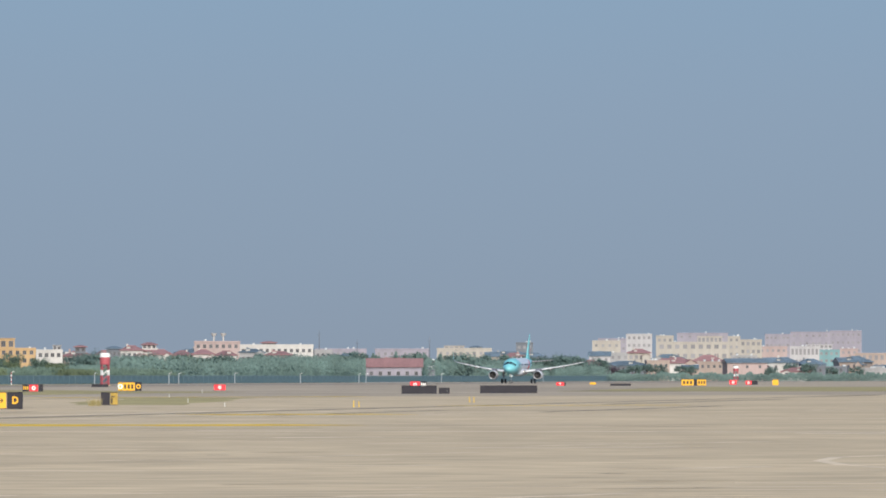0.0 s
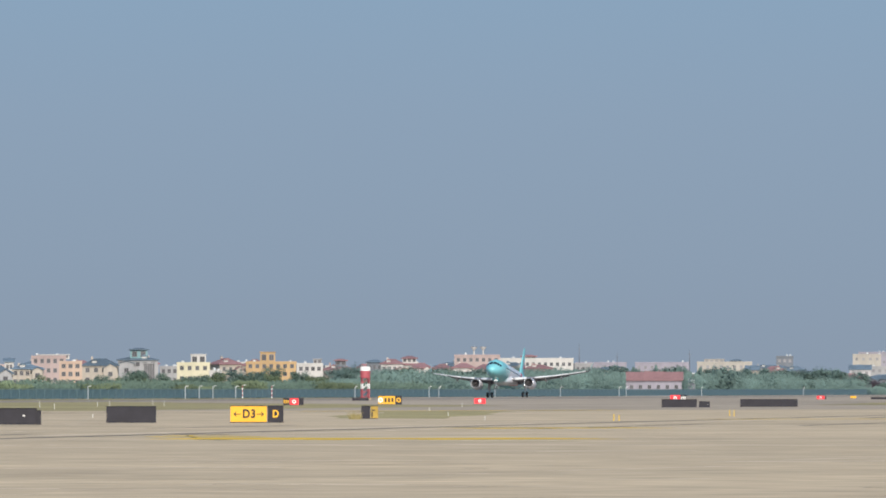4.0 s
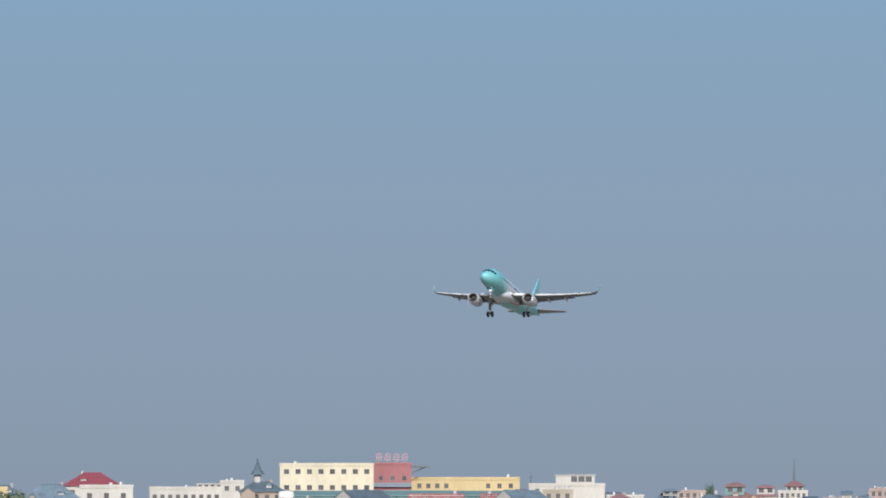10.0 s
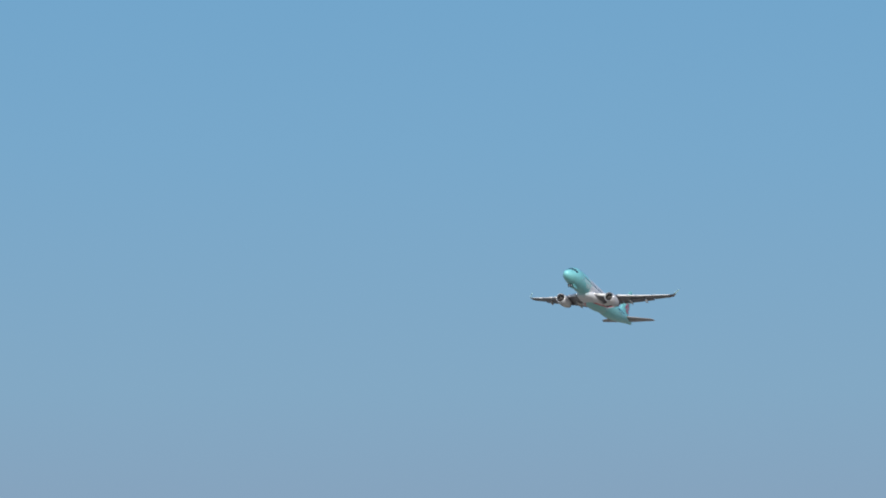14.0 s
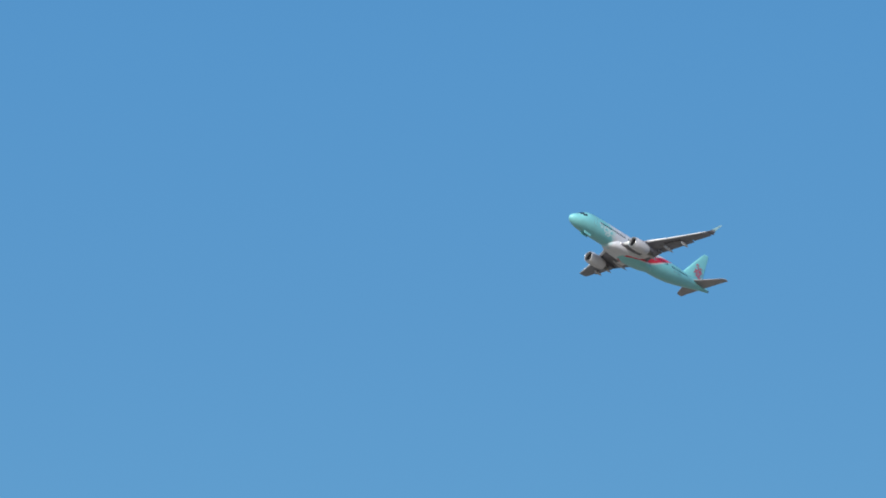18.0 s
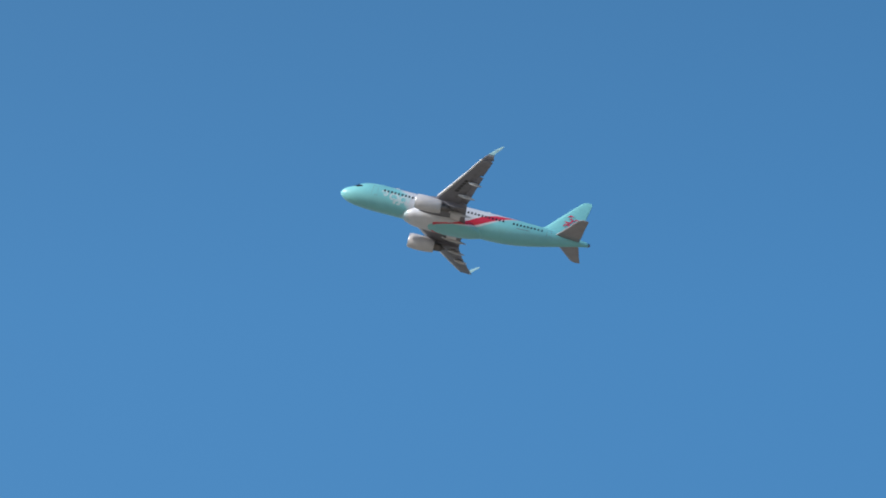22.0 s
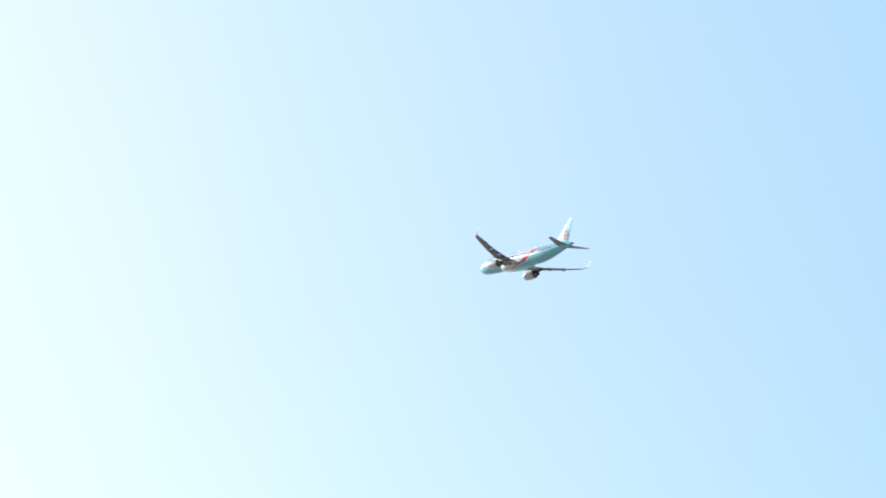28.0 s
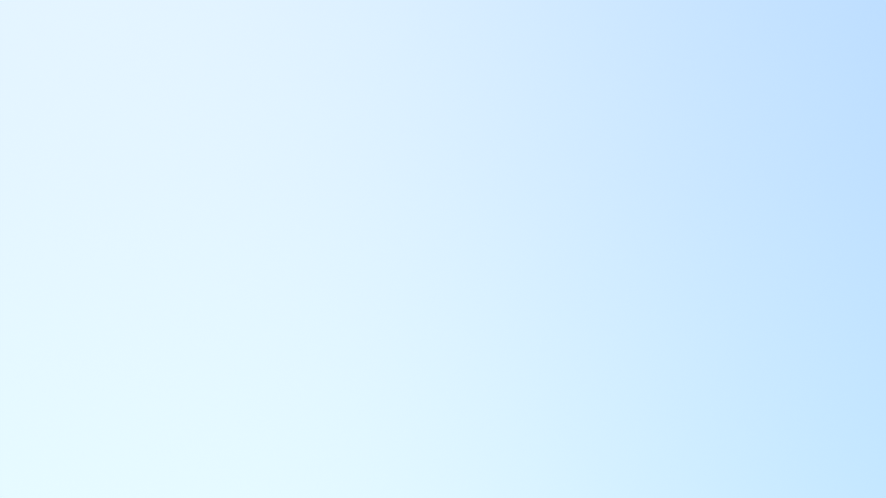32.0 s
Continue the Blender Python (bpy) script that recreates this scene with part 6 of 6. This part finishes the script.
def build_wing(plane, side):
    word = "port" if side > 0 else "starboard"
    wing = part("wing", wing_piece(side, 1.6, 16.6, 0.0, 0.84, 14, 1.12), WING_GREY, plane, "grey swept wing", True)
    for y0, y1 in ((2.6, 4.9), (6.5, 9.8), (9.85, 13.1), (13.15, 16.4)):
        part("slat", wing_piece(side, y0, y1, -0.03, 0.13, 3, 4.6, 0.03), SLAT_GREY, wing, "pale grey slat", True)
    for y0, y1, tilt in ((2.1, 6.3, 13), (6.4, 12.9, 13)):
        part("flap", wing_piece(side, y0, y1, 0.79, 1.04, 5, 0.75, 0.05, 0.02, tilt), WING_GREY, wing, "grey lowered flap", True)
    part("aileron", wing_piece(side, 13.0, 16.3, 0.80, 1.0, 3, 0.5, 0.0), WING_GREY, wing, smooth=True)
    for y0, y1 in ((7.0, 8.6), (8.7, 10.3), (10.4, 12.0)):
        le, chord, z, th = wing_at((y0 + y1) / 2)
        part("spoiler", wing_piece(side, y0, y1, 0.66, 0.80, 2, 0.25, -0.10), WING_GREY, wing)
    for y in (3.9, 8.1, 11.3):
        le, chord, z, th = wing_at(y)
        rings = []
        for t, r in ((0.52, 0.03), (0.60, 0.16), (0.75, 0.22), (0.92, 0.22), (1.05, 0.15), (1.2, 0.03)):
            c = Vector((18 - le - chord * t, side * y, z - 0.30 - 0.28 * max(0, t - 0.6)))
            rings.append([c + Vector((0, r * math.cos(a), 1.35 * r * math.sin(a))) for a in [2 * math.pi * k / 10 for k in range(10)]])
        bm = add_loft(bmesh.new(), rings)
        bmesh.ops.recalc_face_normals(bm, faces=bm.faces[:])
        part("flap_fairing", bm, FAIRING_GREY, wing, "pale grey canoe-shaped flap fairing", True)
    # panel lines and markings under the wing
    under = lambda y, t: Vector((18 - wing_at(y)[0] - wing_at(y)[1] * t, side * y, wing_at(y)[2] - 0.028 - 0.9 * 0.84 * wing_at(y)[1] * 5 * wing_at(y)[3] * 1.12 * foil_half(t / 0.84)))

    def under_patch(name, y0, y1, t0, t1, mat, label=""):
        bm = bmesh.new()
        lower = [bm.verts.new(under(y, t)) for y, t in ((y0, t0), (y1, t0), (y1, t1), (y0, t1))]
        upper = [bm.verts.new(v.co + Vector((0, 0, 0.05))) for v in lower]
        bm.faces.new(lower)
        for i in range(4):
            bm.faces.new((lower[i], upper[i], upper[(i + 1) % 4], lower[(i + 1) % 4]))
        bmesh.ops.recalc_face_normals(bm, faces=bm.faces[:])
        part(name, bm, mat, wing, label)

    if side > 0:
        for k in range(5):
            under_patch("registration_bar", 8.6 + 0.62 * k, 9.05 + 0.62 * k, 0.30, 0.46, INTAKE, "dark registration mark")
    for y0 in (3.6, 4.6, 7.2, 8.3, 9.4, 10.5, 11.6, 12.7, 13.8):
        under_patch("access_panel", y0, y0 + 0.5, 0.50, 0.585, WING_DARK)
    for y0 in (4.3, 8.6, 12.2, 15.0):
        under_patch("rib_seam", y0, y0 + 0.05, 0.14, 0.80, WING_DARK)
    for c in (0.28, 0.62):
        part("panel_seam", wing_piece(side, 2.6, 15.5, c, c + 0.018, 6, 6.0 if c < 0.5 else 4.6, 0.012), WING_DARK, wing)
    # the upswept tip
    rings, y, z = [], 16.6, 1.08
    for t in range(13):
        f = t / 12
        a = radians(6 + 70 * min(1, f / 0.42) ** 1.1)
        if t:
            y, z = y + 0.215 * math.cos(a), z + 0.215 * math.sin(a)
        le, chord = 19.5 + 2.4 * f ** 1.15, 1.75 - 1.0 * min(1, f / 0.4) - 0.45 * max(0, f - 0.4) / 0.6
        ring = foil((le, 0, 0), chord, 0.035)
        rings.append([Vector((p.x, side * (y - p.z * math.sin(a)), z + p.z * math.cos(a))) for p in ring])
    for name, some, mat, label in (("wing_tip", rings[:5], WING_GREY, ""), ("winglet", rings[4:], WINGLET_PAINT, "mint upswept winglet")):
        bm = add_loft(bmesh.new(), some)
        bmesh.ops.recalc_face_normals(bm, faces=bm.faces[:])
        part(name, bm, mat, plane, label, True)
    part("position_light", box(18 - 19.75, 18 - 19.55, side * 16.55 - 0.08, side * 16.55 + 0.08, 1.02, 1.14), GLASS, wing)


def build_tail(plane):
    fin = []
    for z, le, te in ((1.3, 28.6, 35.5), (2.05, 29.6, 35.6), (2.5, 30.5, 35.65), (4.0, 31.7, 35.85), (6.0, 33.3, 36.1), (7.7, 34.7, 36.35), (8.1, 35.15, 36.35), (8.25, 35.6, 36.2)):
        ring = foil((le, 0, 0), te - le, 0.09 if z < 7.5 else 0.05)
        fin.append([Vector((p.x, p.z, z)) for p in ring])
    bm = add_loft(bmesh.new(), fin)
    bmesh.ops.recalc_face_normals(bm, faces=bm.faces[:])
    f = part("tail_fin", bm, MINT_PAINT, plane, "mint tail fin", True)
    # red curled emblem on both faces of the fin
    strokes = (((33.5, 2.7), (33.8, 3.1), (34.3, 3.1), (34.5, 2.7), (34.2, 2.4), (33.95, 2.6)), ((33.6, 3.6), (34.0, 3.45), (34.5, 3.55), (34.7, 4.0), (34.4, 4.3), (34.15, 4.05)),
               ((34.3, 2.3), (34.9, 2.4), (35.2, 2.9), (35.1, 3.4), (34.8, 3.3)), ((34.7, 3.0), (35.0, 3.6), (35.3, 3.8), (35.5, 3.5), (35.4, 3.1)), ((34.9, 4.0), (35.2, 4.3), (35.6, 4.2)),
               ((34.6, 2.0), (35.2, 2.1), (35.6, 2.5)), ((33.9, 4.4), (34.2, 4.75), (34.7, 4.7)))
    for side in (1, -1):
        for stroke in strokes:
            bm, rows = bmesh.new(), []
            stroke = [(b - 0.55, z + 0.5) for b, z in stroke]
            for i, (b, z) in enumerate(stroke):
                p, q = stroke[max(0, i - 1)], stroke[min(len(stroke) - 1, i + 1)]
                n = Vector((-(q[1] - p[1]), q[0] - p[0])).normalized() * (0.13 if 0 < i < len(stroke) - 1 else 0.05)
                le = 30.35 + (z - 2.2) * 0.83
                th = lambda bb: side * (0.035 + 0.5 * (36.4 - le) * 0.10 * max(0.05, 1 - ((bb - le) / (36.4 - le) - 0.3) ** 2 * 1.75))
                rows.append([bm.verts.new((18 - b - s * n.x, th(b + s * n.x), z + s * n.y)) for s in (1, -1)])
            for a, c in zip(rows, rows[1:]):
                bm.faces.new((a[0], a[1], c[1], c[0]))
            part("emblem_stroke", bm, EMBLEM_RED, f)
    for side in (1, -1):
        rings = []
        for y, le, te, z in ((0.4, 31.9, 35.9, 1.0), (2.0, 32.9, 36.1, 1.12), (4.2, 34.2, 36.35, 1.3), (5.8, 35.1, 36.6, 1.44), (6.15, 35.6, 36.6, 1.47)):
            rings.append([Vector((p.x, side * y, z + p.z)) for p in foil((le, 0, 0), te - le, 0.10)])
        bm = add_loft(bmesh.new(), rings)
        bmesh.ops.recalc_face_normals(bm, faces=bm.faces[:])
        part("tailplane", bm, TAIL_GREY, plane, "grey horizontal tailplane", True)


def wheel(parent, c, r, w):
    bm = bmesh.new()
    seg = 20
    rings = [[Vector((c[0] + rr * math.cos(2 * math.pi * i / seg), c[1] + o, c[2] + rr * math.sin(2 * math.pi * i / seg))) for i in range(seg)] for o, rr in ((-w / 2, r * 0.55), (-w / 2, r * 0.86), (-w * 0.34, r), (w * 0.34, r), (w / 2, r * 0.86), (w / 2, r * 0.55))]
    add_loft(bm, rings)
    bmesh.ops.recalc_face_normals(bm, faces=bm.faces[:])
    part("tyre", bm, RUBBER, parent, "black rubber tyre", True)
    part("hub", tube((c[0], c[1] - w / 2 - 0.02, c[2]), (c[0], c[1] + w / 2 + 0.02, c[2]), r * 0.5, seg=14), STEEL, parent)


def build_gear(plane):
    """Each leg hangs from its hinge, and is folded away by turning there."""
    gears = []
    for side in (1, -1):
        leg = part("main_gear", tube((0, 0, 0.1), (0, 0, -1.5), 0.16, seg=12), GEAR_GREY, plane, "main landing gear leg with twin wheels")
        part("piston", tube((0, 0, -1.45), (0, 0, -2.85), 0.105, seg=12), GEAR_GREY, leg)
        part("axle", tube((0, -0.55, -2.8), (0, 0.55, -2.8), 0.09, seg=10), STEEL, leg)
        for o in (-0.46, 0.46):
            wheel(leg, (0, o, -2.8), 0.58, 0.40)
        part("side_brace", tube((0, 0, -1.2), (0, -side * 1.0, -0.1), 0.07, seg=8), STEEL, leg)
        part("torque_link", tube((-0.1, 0, -1.3), (-0.45, 0, -1.9), 0.06, seg=6), STEEL, leg)
        part("torque_link", tube((-0.45, 0, -1.9), (-0.1, 0, -2.6), 0.06, seg=6), STEEL, leg)
        part("gear_door", box(-0.75, 0.75, side * 0.24, side * 0.24 + 0.05, -1.9, -0.1), NACELLE, leg, "white gear leg door")
        gears.append(leg)
    nose = part("nose_gear", tube((0, 0, 0.1), (0, 0, -1.2), 0.11, seg=12), GEAR_GREY, plane, "nose landing gear leg with twin wheels")
    part("piston", tube((0, 0, -1.15), (0, 0, -2.45), 0.07, seg=10), GEAR_GREY, nose)
    part("axle", tube((0, -0.3, -2.4), (0, 0.3, -2.4), 0.06, seg=8), STEEL, nose)
    for o in (-0.25, 0.25):
        wheel(nose, (0, o, -2.4), 0.38, 0.22)
    part("drag_brace", tube((0, 0, -0.9), (1.0, 0, -0.1), 0.06, seg=8), STEEL, nose)
    for o in (-0.2, 0.2):
        part("taxi_light", tube((0.12, o, -0.95), (0.2, o, -0.95), 0.11, seg=12), LAMP, nose, "lit white taxi lamp")
    for o in (-0.55, 0.55):
        gears.append(part("nose_gear_door", box(-0.9, 0.9, -0.025, 0.025, -0.5, 0.0), MINT_PAINT, plane, "mint nose gear door"))
    gears.append(nose)
    return gears


def build_airliner():
    plane = empty("airliner", Matrix(), "mint-green twin-engine airliner with white middle, red ribbon and upswept wingtips", "airplane")
    rings = []
    fine = []
    for a, b in zip(BODY, BODY[1:]):
        n = 1 if b[0] < 1 else 3
        fine += [a[0] + (b[0] - a[0]) * k / n for k in range(n)]
    fine.append(BODY[-1][0])
    seg = 40
    for back in fine:
        rings.append([skin(back, 360 * i / seg) for i in range(seg)])
    bm = add_loft(bmesh.new(), rings)
    bmesh.ops.recalc_face_normals(bm, faces=bm.faces[:])
    body = part("fuselage", bm, LIVERY, plane, "mint and white painted fuselage with a red ribbon", True)
    part("tail_exhaust", tube((18 - 37.28, 0, 1.2), (18 - 37.57, 0, 1.2), 0.27, 0.2, seg=16), EXHAUST, plane, "dark tail exhaust")
    # belly fairing under the wing
    rings = []
    for b, w, z, h in ((9.6, 0.5, -1.75, 0.25), (10.3, 1.35, -1.62, 0.62), (11.4, 1.95, -1.45, 0.98), (13.0, 2.2, -1.35, 1.15), (16.0, 2.25, -1.35, 1.2), (18.5, 2.1, -1.35, 1.12), (20.2, 1.7, -1.45, 0.85), (21.4, 1.0, -1.62, 0.5), (22.1, 0.4, -1.8, 0.2)):
        rings.append([Vector((18 - b, w * math.copysign(abs(math.sin(a)) ** 0.75, math.sin(a)), z + h * math.copysign(abs(math.cos(a)) ** 0.8, math.cos(a)))) for a in [2 * math.pi * k / 28 for k in range(28)]])
    bm = add_loft(bmesh.new(), rings)
    bmesh.ops.recalc_face_normals(bm, faces=bm.faces[:])
    part("belly_fairing", bm, LIVERY, plane, "white and mint wing-root fairing", True)
    # white cloud scrolls painted on both sides of the forward body
    for side in (1, -1):
        for cb, cd, r, spin, start in ((6.5, 93, 0.52, 1, 3.4), (7.8, 101, 0.80, -1, 0.2), (9.3, 104, 0.85, -1, 0.4), (8.6, 119, 0.55, 1, 2.6), (9.9, 88, 0.6, 1, 3.0)):
            bm, rows = bmesh.new(), []
            for i in range(19):
                f = i / 18
                a = start + spin * 6.2 * f
                q = r * (1.0 - 0.8 * f)
                w = 0.21 * (1 - 0.45 * f) if i else 0.06
                rows.append([bm.verts.new(skin(cb + (q + o) * math.cos(a), side * (cd + math.degrees((q + o) / 2.05) * math.sin(a)), 0.012)) for o in (w, -w)])
            for u, v in zip(rows, rows[1:]):
                bm.faces.new((u[0], u[1], v[1], v[0]))
            part("cloud_scroll", bm, SCROLL_WHITE, body, "white painted cloud scroll")
    # cockpit and cabin glass
    for side in (1, -1):
        for b0, b1, d0, d1, sl in ((1.52, 2.3, 2.0, 31.5, 0.05), (1.66, 2.42, 34.5, 54.5, 0.12), (2.02, 2.84, 57.5, 72, 0.15)):
            part("cockpit_window", skin_patch(b0, b1, side * d0, side * d1, sl), CABIN_GLASS, body, "dark cockpit window")
        for k in range(46):
            b = 6.2 + k * 0.53
            if 12.9 < b < 13.1 or 24.6 < b < 25.4:
                continue
            part("cabin_window", skin_patch(b, b + 0.27, side * 72.5, side * 84, lift=0.014, nx=1, na=2), CABIN_GLASS, body)
        for b0, b1 in ((4.55, 5.35), (31.0, 31.7)):
            for c0, c1, d0, d1 in ((b0, b0 + 0.025, 62, 108), (b1 - 0.025, b1, 62, 108), (b0, b1, 61, 61.7), (b0, b1, 107, 107.7)):
                part("door_seam", skin_patch(c0, c1, side * d0, side * d1, lift=0.008, nx=1, na=5), WING_GREY, body)
        for b in (9.4, 26.5):
            part("registration_bar", skin_patch(b + 17.2 if b < 10 else b, (b + 17.2 if b < 10 else b) + 1.9, side * 96, side * 99, lift=0.008, nx=2, na=1), WING_GREY, body)
    for b in (8.0, 15.0, 22.0):
        part("antenna_blade", box(18 - b - 0.25, 18 - b + 0.2, -0.02, 0.02, 2.0, 2.45), WHITE_PAINT, body)
    part("anti_collision_light", tube((18 - 16.0, 0, 2.02), (18 - 16.0, 0, 2.2), 0.12, 0.06, seg=10), RED_PAINT, body)
    for side in (1, -1):
        build_wing(plane, side)
        build_engine(plane, side)
        part("wing_root_lamp", tube((18 - 11.55, side * 2.25, -1.35), (18 - 11.62, side * 2.25, -1.35), 0.08, seg=12), LAMP, plane, "lit white landing lamp")
    build_tail(plane)
    gears = build_gear(plane)
    return plane, gears


airliner, gears = build_airliner()


def motions():
    walk(airliner, [
        (0.0, pose(163.02, 1722.30, 4.30, -0.07, 0.41, -104.32)),
        (0.5, pose(153.62, 1695.95, 4.30, -0.11, 0.05, -104.32)),
        (1.0, pose(143.82, 1669.96, 4.30, -0.09, 0.28, -104.33)),
        (1.5, pose(134.27, 1644.68, 4.30, -0.11, -0.23, -104.33)),
        (2.0, pose(124.02, 1619.91, 4.30, -0.10, -1.19, -104.33)),
        (2.5, pose(113.82, 1589.58, 4.53, -0.09, -1.73, -104.34)),
        (3.0, pose(102.50, 1546.53, 4.45, 0.18, -4.09, -104.38)),
        (3.5, pose(90.53, 1493.51, 4.38, 0.42, -5.31, -104.43)),
        (4.0, pose(78.34, 1437.81, 4.60, 0.72, -6.62, -104.47)),
        (4.5, pose(66.55, 1393.05, 5.66, 1.16, -7.86, -104.49)),
        (5.0, pose(55.07, 1364.04, 6.37, 1.72, -9.16, -104.50)),
        (5.5, pose(44.06, 1329.37, 7.93, 1.96, -9.55, -104.60)),
        (6.0, pose(31.89, 1279.90, 9.58, 1.53, -10.59, -104.98)),
        (6.5, pose(20.22, 1233.72, 11.87, 1.09, -11.35, -104.88)),
        (7.0, pose(8.35, 1201.75, 14.91, 0.56, -12.13, -104.62)),
        (7.5, pose(-3.10, 1179.53, 18.67, 0.62, -12.53, -104.55)),
        (8.0, pose(-16.39, 1168.80, 23.39, 0.79, -12.94, -104.34)),
        (8.5, pose(-30.22, 1177.42, 28.36, 0.53, -13.14, -104.07)),
        (9.0, pose(-47.01, 1210.59, 34.35, -0.20, -13.08, -103.95)),
        (9.5, pose(-66.10, 1272.38, 40.46, -0.74, -13.22, -103.68)),
        (10.0, pose(-93.32, 1359.32, 47.36, -0.79, -13.16, -103.53)),
        (10.5, pose(-122.16, 1457.91, 53.81, -0.45, -13.12, -103.36)),
        (11.0, pose(-131.41, 1546.80, 61.18, -0.43, -13.56, -103.69)),
        (11.5, pose(-140.95, 1602.49, 78.61, -0.59, -13.93, -103.88)),
        (12.0, pose(-146.28, 1602.77, 99.30, -0.75, -14.64, -104.08)),
        (12.5, pose(-161.01, 1553.61, 113.56, -1.21, -15.05, -104.35)),
        (13.0, pose(-178.54, 1508.19, 125.75, -1.45, -15.32, -104.37)),
        (13.5, pose(-190.78, 1486.72, 139.72, -1.20, -15.14, -104.45)),
        (14.0, pose(-210.54, 1469.22, 156.15, -1.21, -15.03, -104.64)),
        (14.5, pose(-248.14, 1445.99, 180.50, -0.85, -14.98, -104.60)),
        (15.0, pose(-303.80, 1418.34, 209.38, 0.03, -15.22, -104.76)),
        (15.5, pose(-375.03, 1386.50, 242.65, 0.88, -15.45, -104.91)),
        (16.0, pose(-446.53, 1342.79, 275.39, 1.66, -15.49, -105.07)),
        (16.5, pose(-505.08, 1289.79, 303.46, 2.32, -15.19, -105.22)),
        (17.0, pose(-549.57, 1232.52, 326.63, 1.86, -14.83, -105.18)),
        (17.5, pose(-578.12, 1156.36, 345.18, 1.71, -14.52, -105.14)),
        (18.0, pose(-600.07, 1063.75, 358.38, 2.17, -14.21, -105.03)),
        (18.5, pose(-622.07, 970.21, 374.01, 2.09, -13.68, -104.98)),
        (19.0, pose(-644.56, 879.97, 388.77, 2.16, -13.49, -104.92)),
        (19.5, pose(-667.42, 790.27, 406.02, 2.09, -13.53, -104.86)),
        (20.0, pose(-701.28, 692.18, 421.85, 2.10, -13.76, -104.56)),
        (20.5, pose(-734.29, 592.16, 439.94, 1.12, -13.69, -104.41)),
        (21.0, pose(-769.05, 487.98, 454.53, 0.79, -13.65, -104.05)),
        (21.5, pose(-797.01, 388.00, 471.49, 0.91, -13.88, -103.75)),
        (22.0, pose(-822.44, 285.27, 493.92, 0.84, -13.86, -103.72)),
        (22.5, pose(-845.68, 190.11, 514.56, 1.04, -13.67, -103.70)),
        (23.0, pose(-871.19, 94.16, 534.88, 1.47, -13.61, -103.77)),
        (23.5, pose(-900.06, 7.36, 556.94, 2.07, -13.72, -103.89)),
        (24.0, pose(-935.03, -79.86, 576.43, 2.06, -13.65, -104.20)),
        (24.5, pose(-975.73, -164.45, 591.34, 1.94, -13.46, -104.40)),
        (25.0, pose(-1018.38, -251.78, 599.88, 0.94, -12.92, -104.56)),
        (25.5, pose(-1057.53, -343.43, 607.47, 0.42, -12.56, -104.55)),
        (26.0, pose(-1091.92, -455.28, 624.08, -0.40, -12.14, -104.51)),
        (26.5, pose(-1120.91, -588.39, 651.35, -0.92, -12.08, -104.46)),
        (27.0, pose(-1146.19, -725.45, 682.71, -1.26, -12.15, -104.42)),
        (27.5, pose(-1174.62, -843.74, 708.79, -1.54, -12.11, -104.37)),
        (28.0, pose(-1207.91, -931.32, 723.66, -1.29, -12.46, -104.36)),
        (28.5, pose(-1238.15, -1009.73, 730.91, -1.40, -12.58, -104.20)),
        (29.0, pose(-1269.63, -1093.24, 743.48, -1.69, -12.88, -104.06)),
        (29.5, pose(-1315.38, -1180.26, 757.32, -1.67, -12.79, -104.08)),
        (30.0, pose(-1369.07, -1272.11, 773.65, -1.21, -13.07, -104.10)),
        (30.5, pose(-1421.52, -1358.67, 787.60, -0.69, -12.97, -104.01)),
        (31.0, pose(-1454.16, -1425.72, 784.93, -1.03, -13.16, -104.13)),
        (31.5, pose(-1465.04, -1465.53, 763.85, -0.72, -13.09, -104.11)),
        (32.0, pose(-1459.24, -1492.50, 753.01, -0.47, -13.03, -104.10)),
    ])
    # the main legs fold inwards, then the nose leg forwards
    for leg, side in ((gears[0], 1), (gears[1], -1)):
        hang = lambda a, pressed=0.0: pose(18 - 17.4, side * 3.8, -1.25 + pressed, -side * a, 0, 0)
        walk(leg, [(0, hang(0, 0.27)), (2.5, hang(0, 0.25)), (4.5, hang(0)), (10.2, hang(0)), (11.0, hang(30)), (12.0, hang(55)), (13.0, hang(72)), (14.0, hang(82)), (15.0, hang(88)), (32, hang(88))])
    drop = lambda a: pose(18 - 5.07, 0, -1.45, 0, -a, 0)
    walk(gears[4], [(0, drop(0)), (10.4, drop(0)), (11.5, drop(20)), (13.0, drop(45)), (14.5, drop(70)), (16.5, drop(88)), (32, drop(92))])

    for door, side in ((gears[2], -1), (gears[3], 1)):
        swing = lambda a: pose(18 - 4.6, side * 0.5, -1.93, -side * a, 0, 0)
        walk(door, [(0, swing(0)), (17.0, swing(0)), (18.5, swing(15)), (20.0, swing(70)), (20.8, swing(84)), (32, swing(84))])


motions()
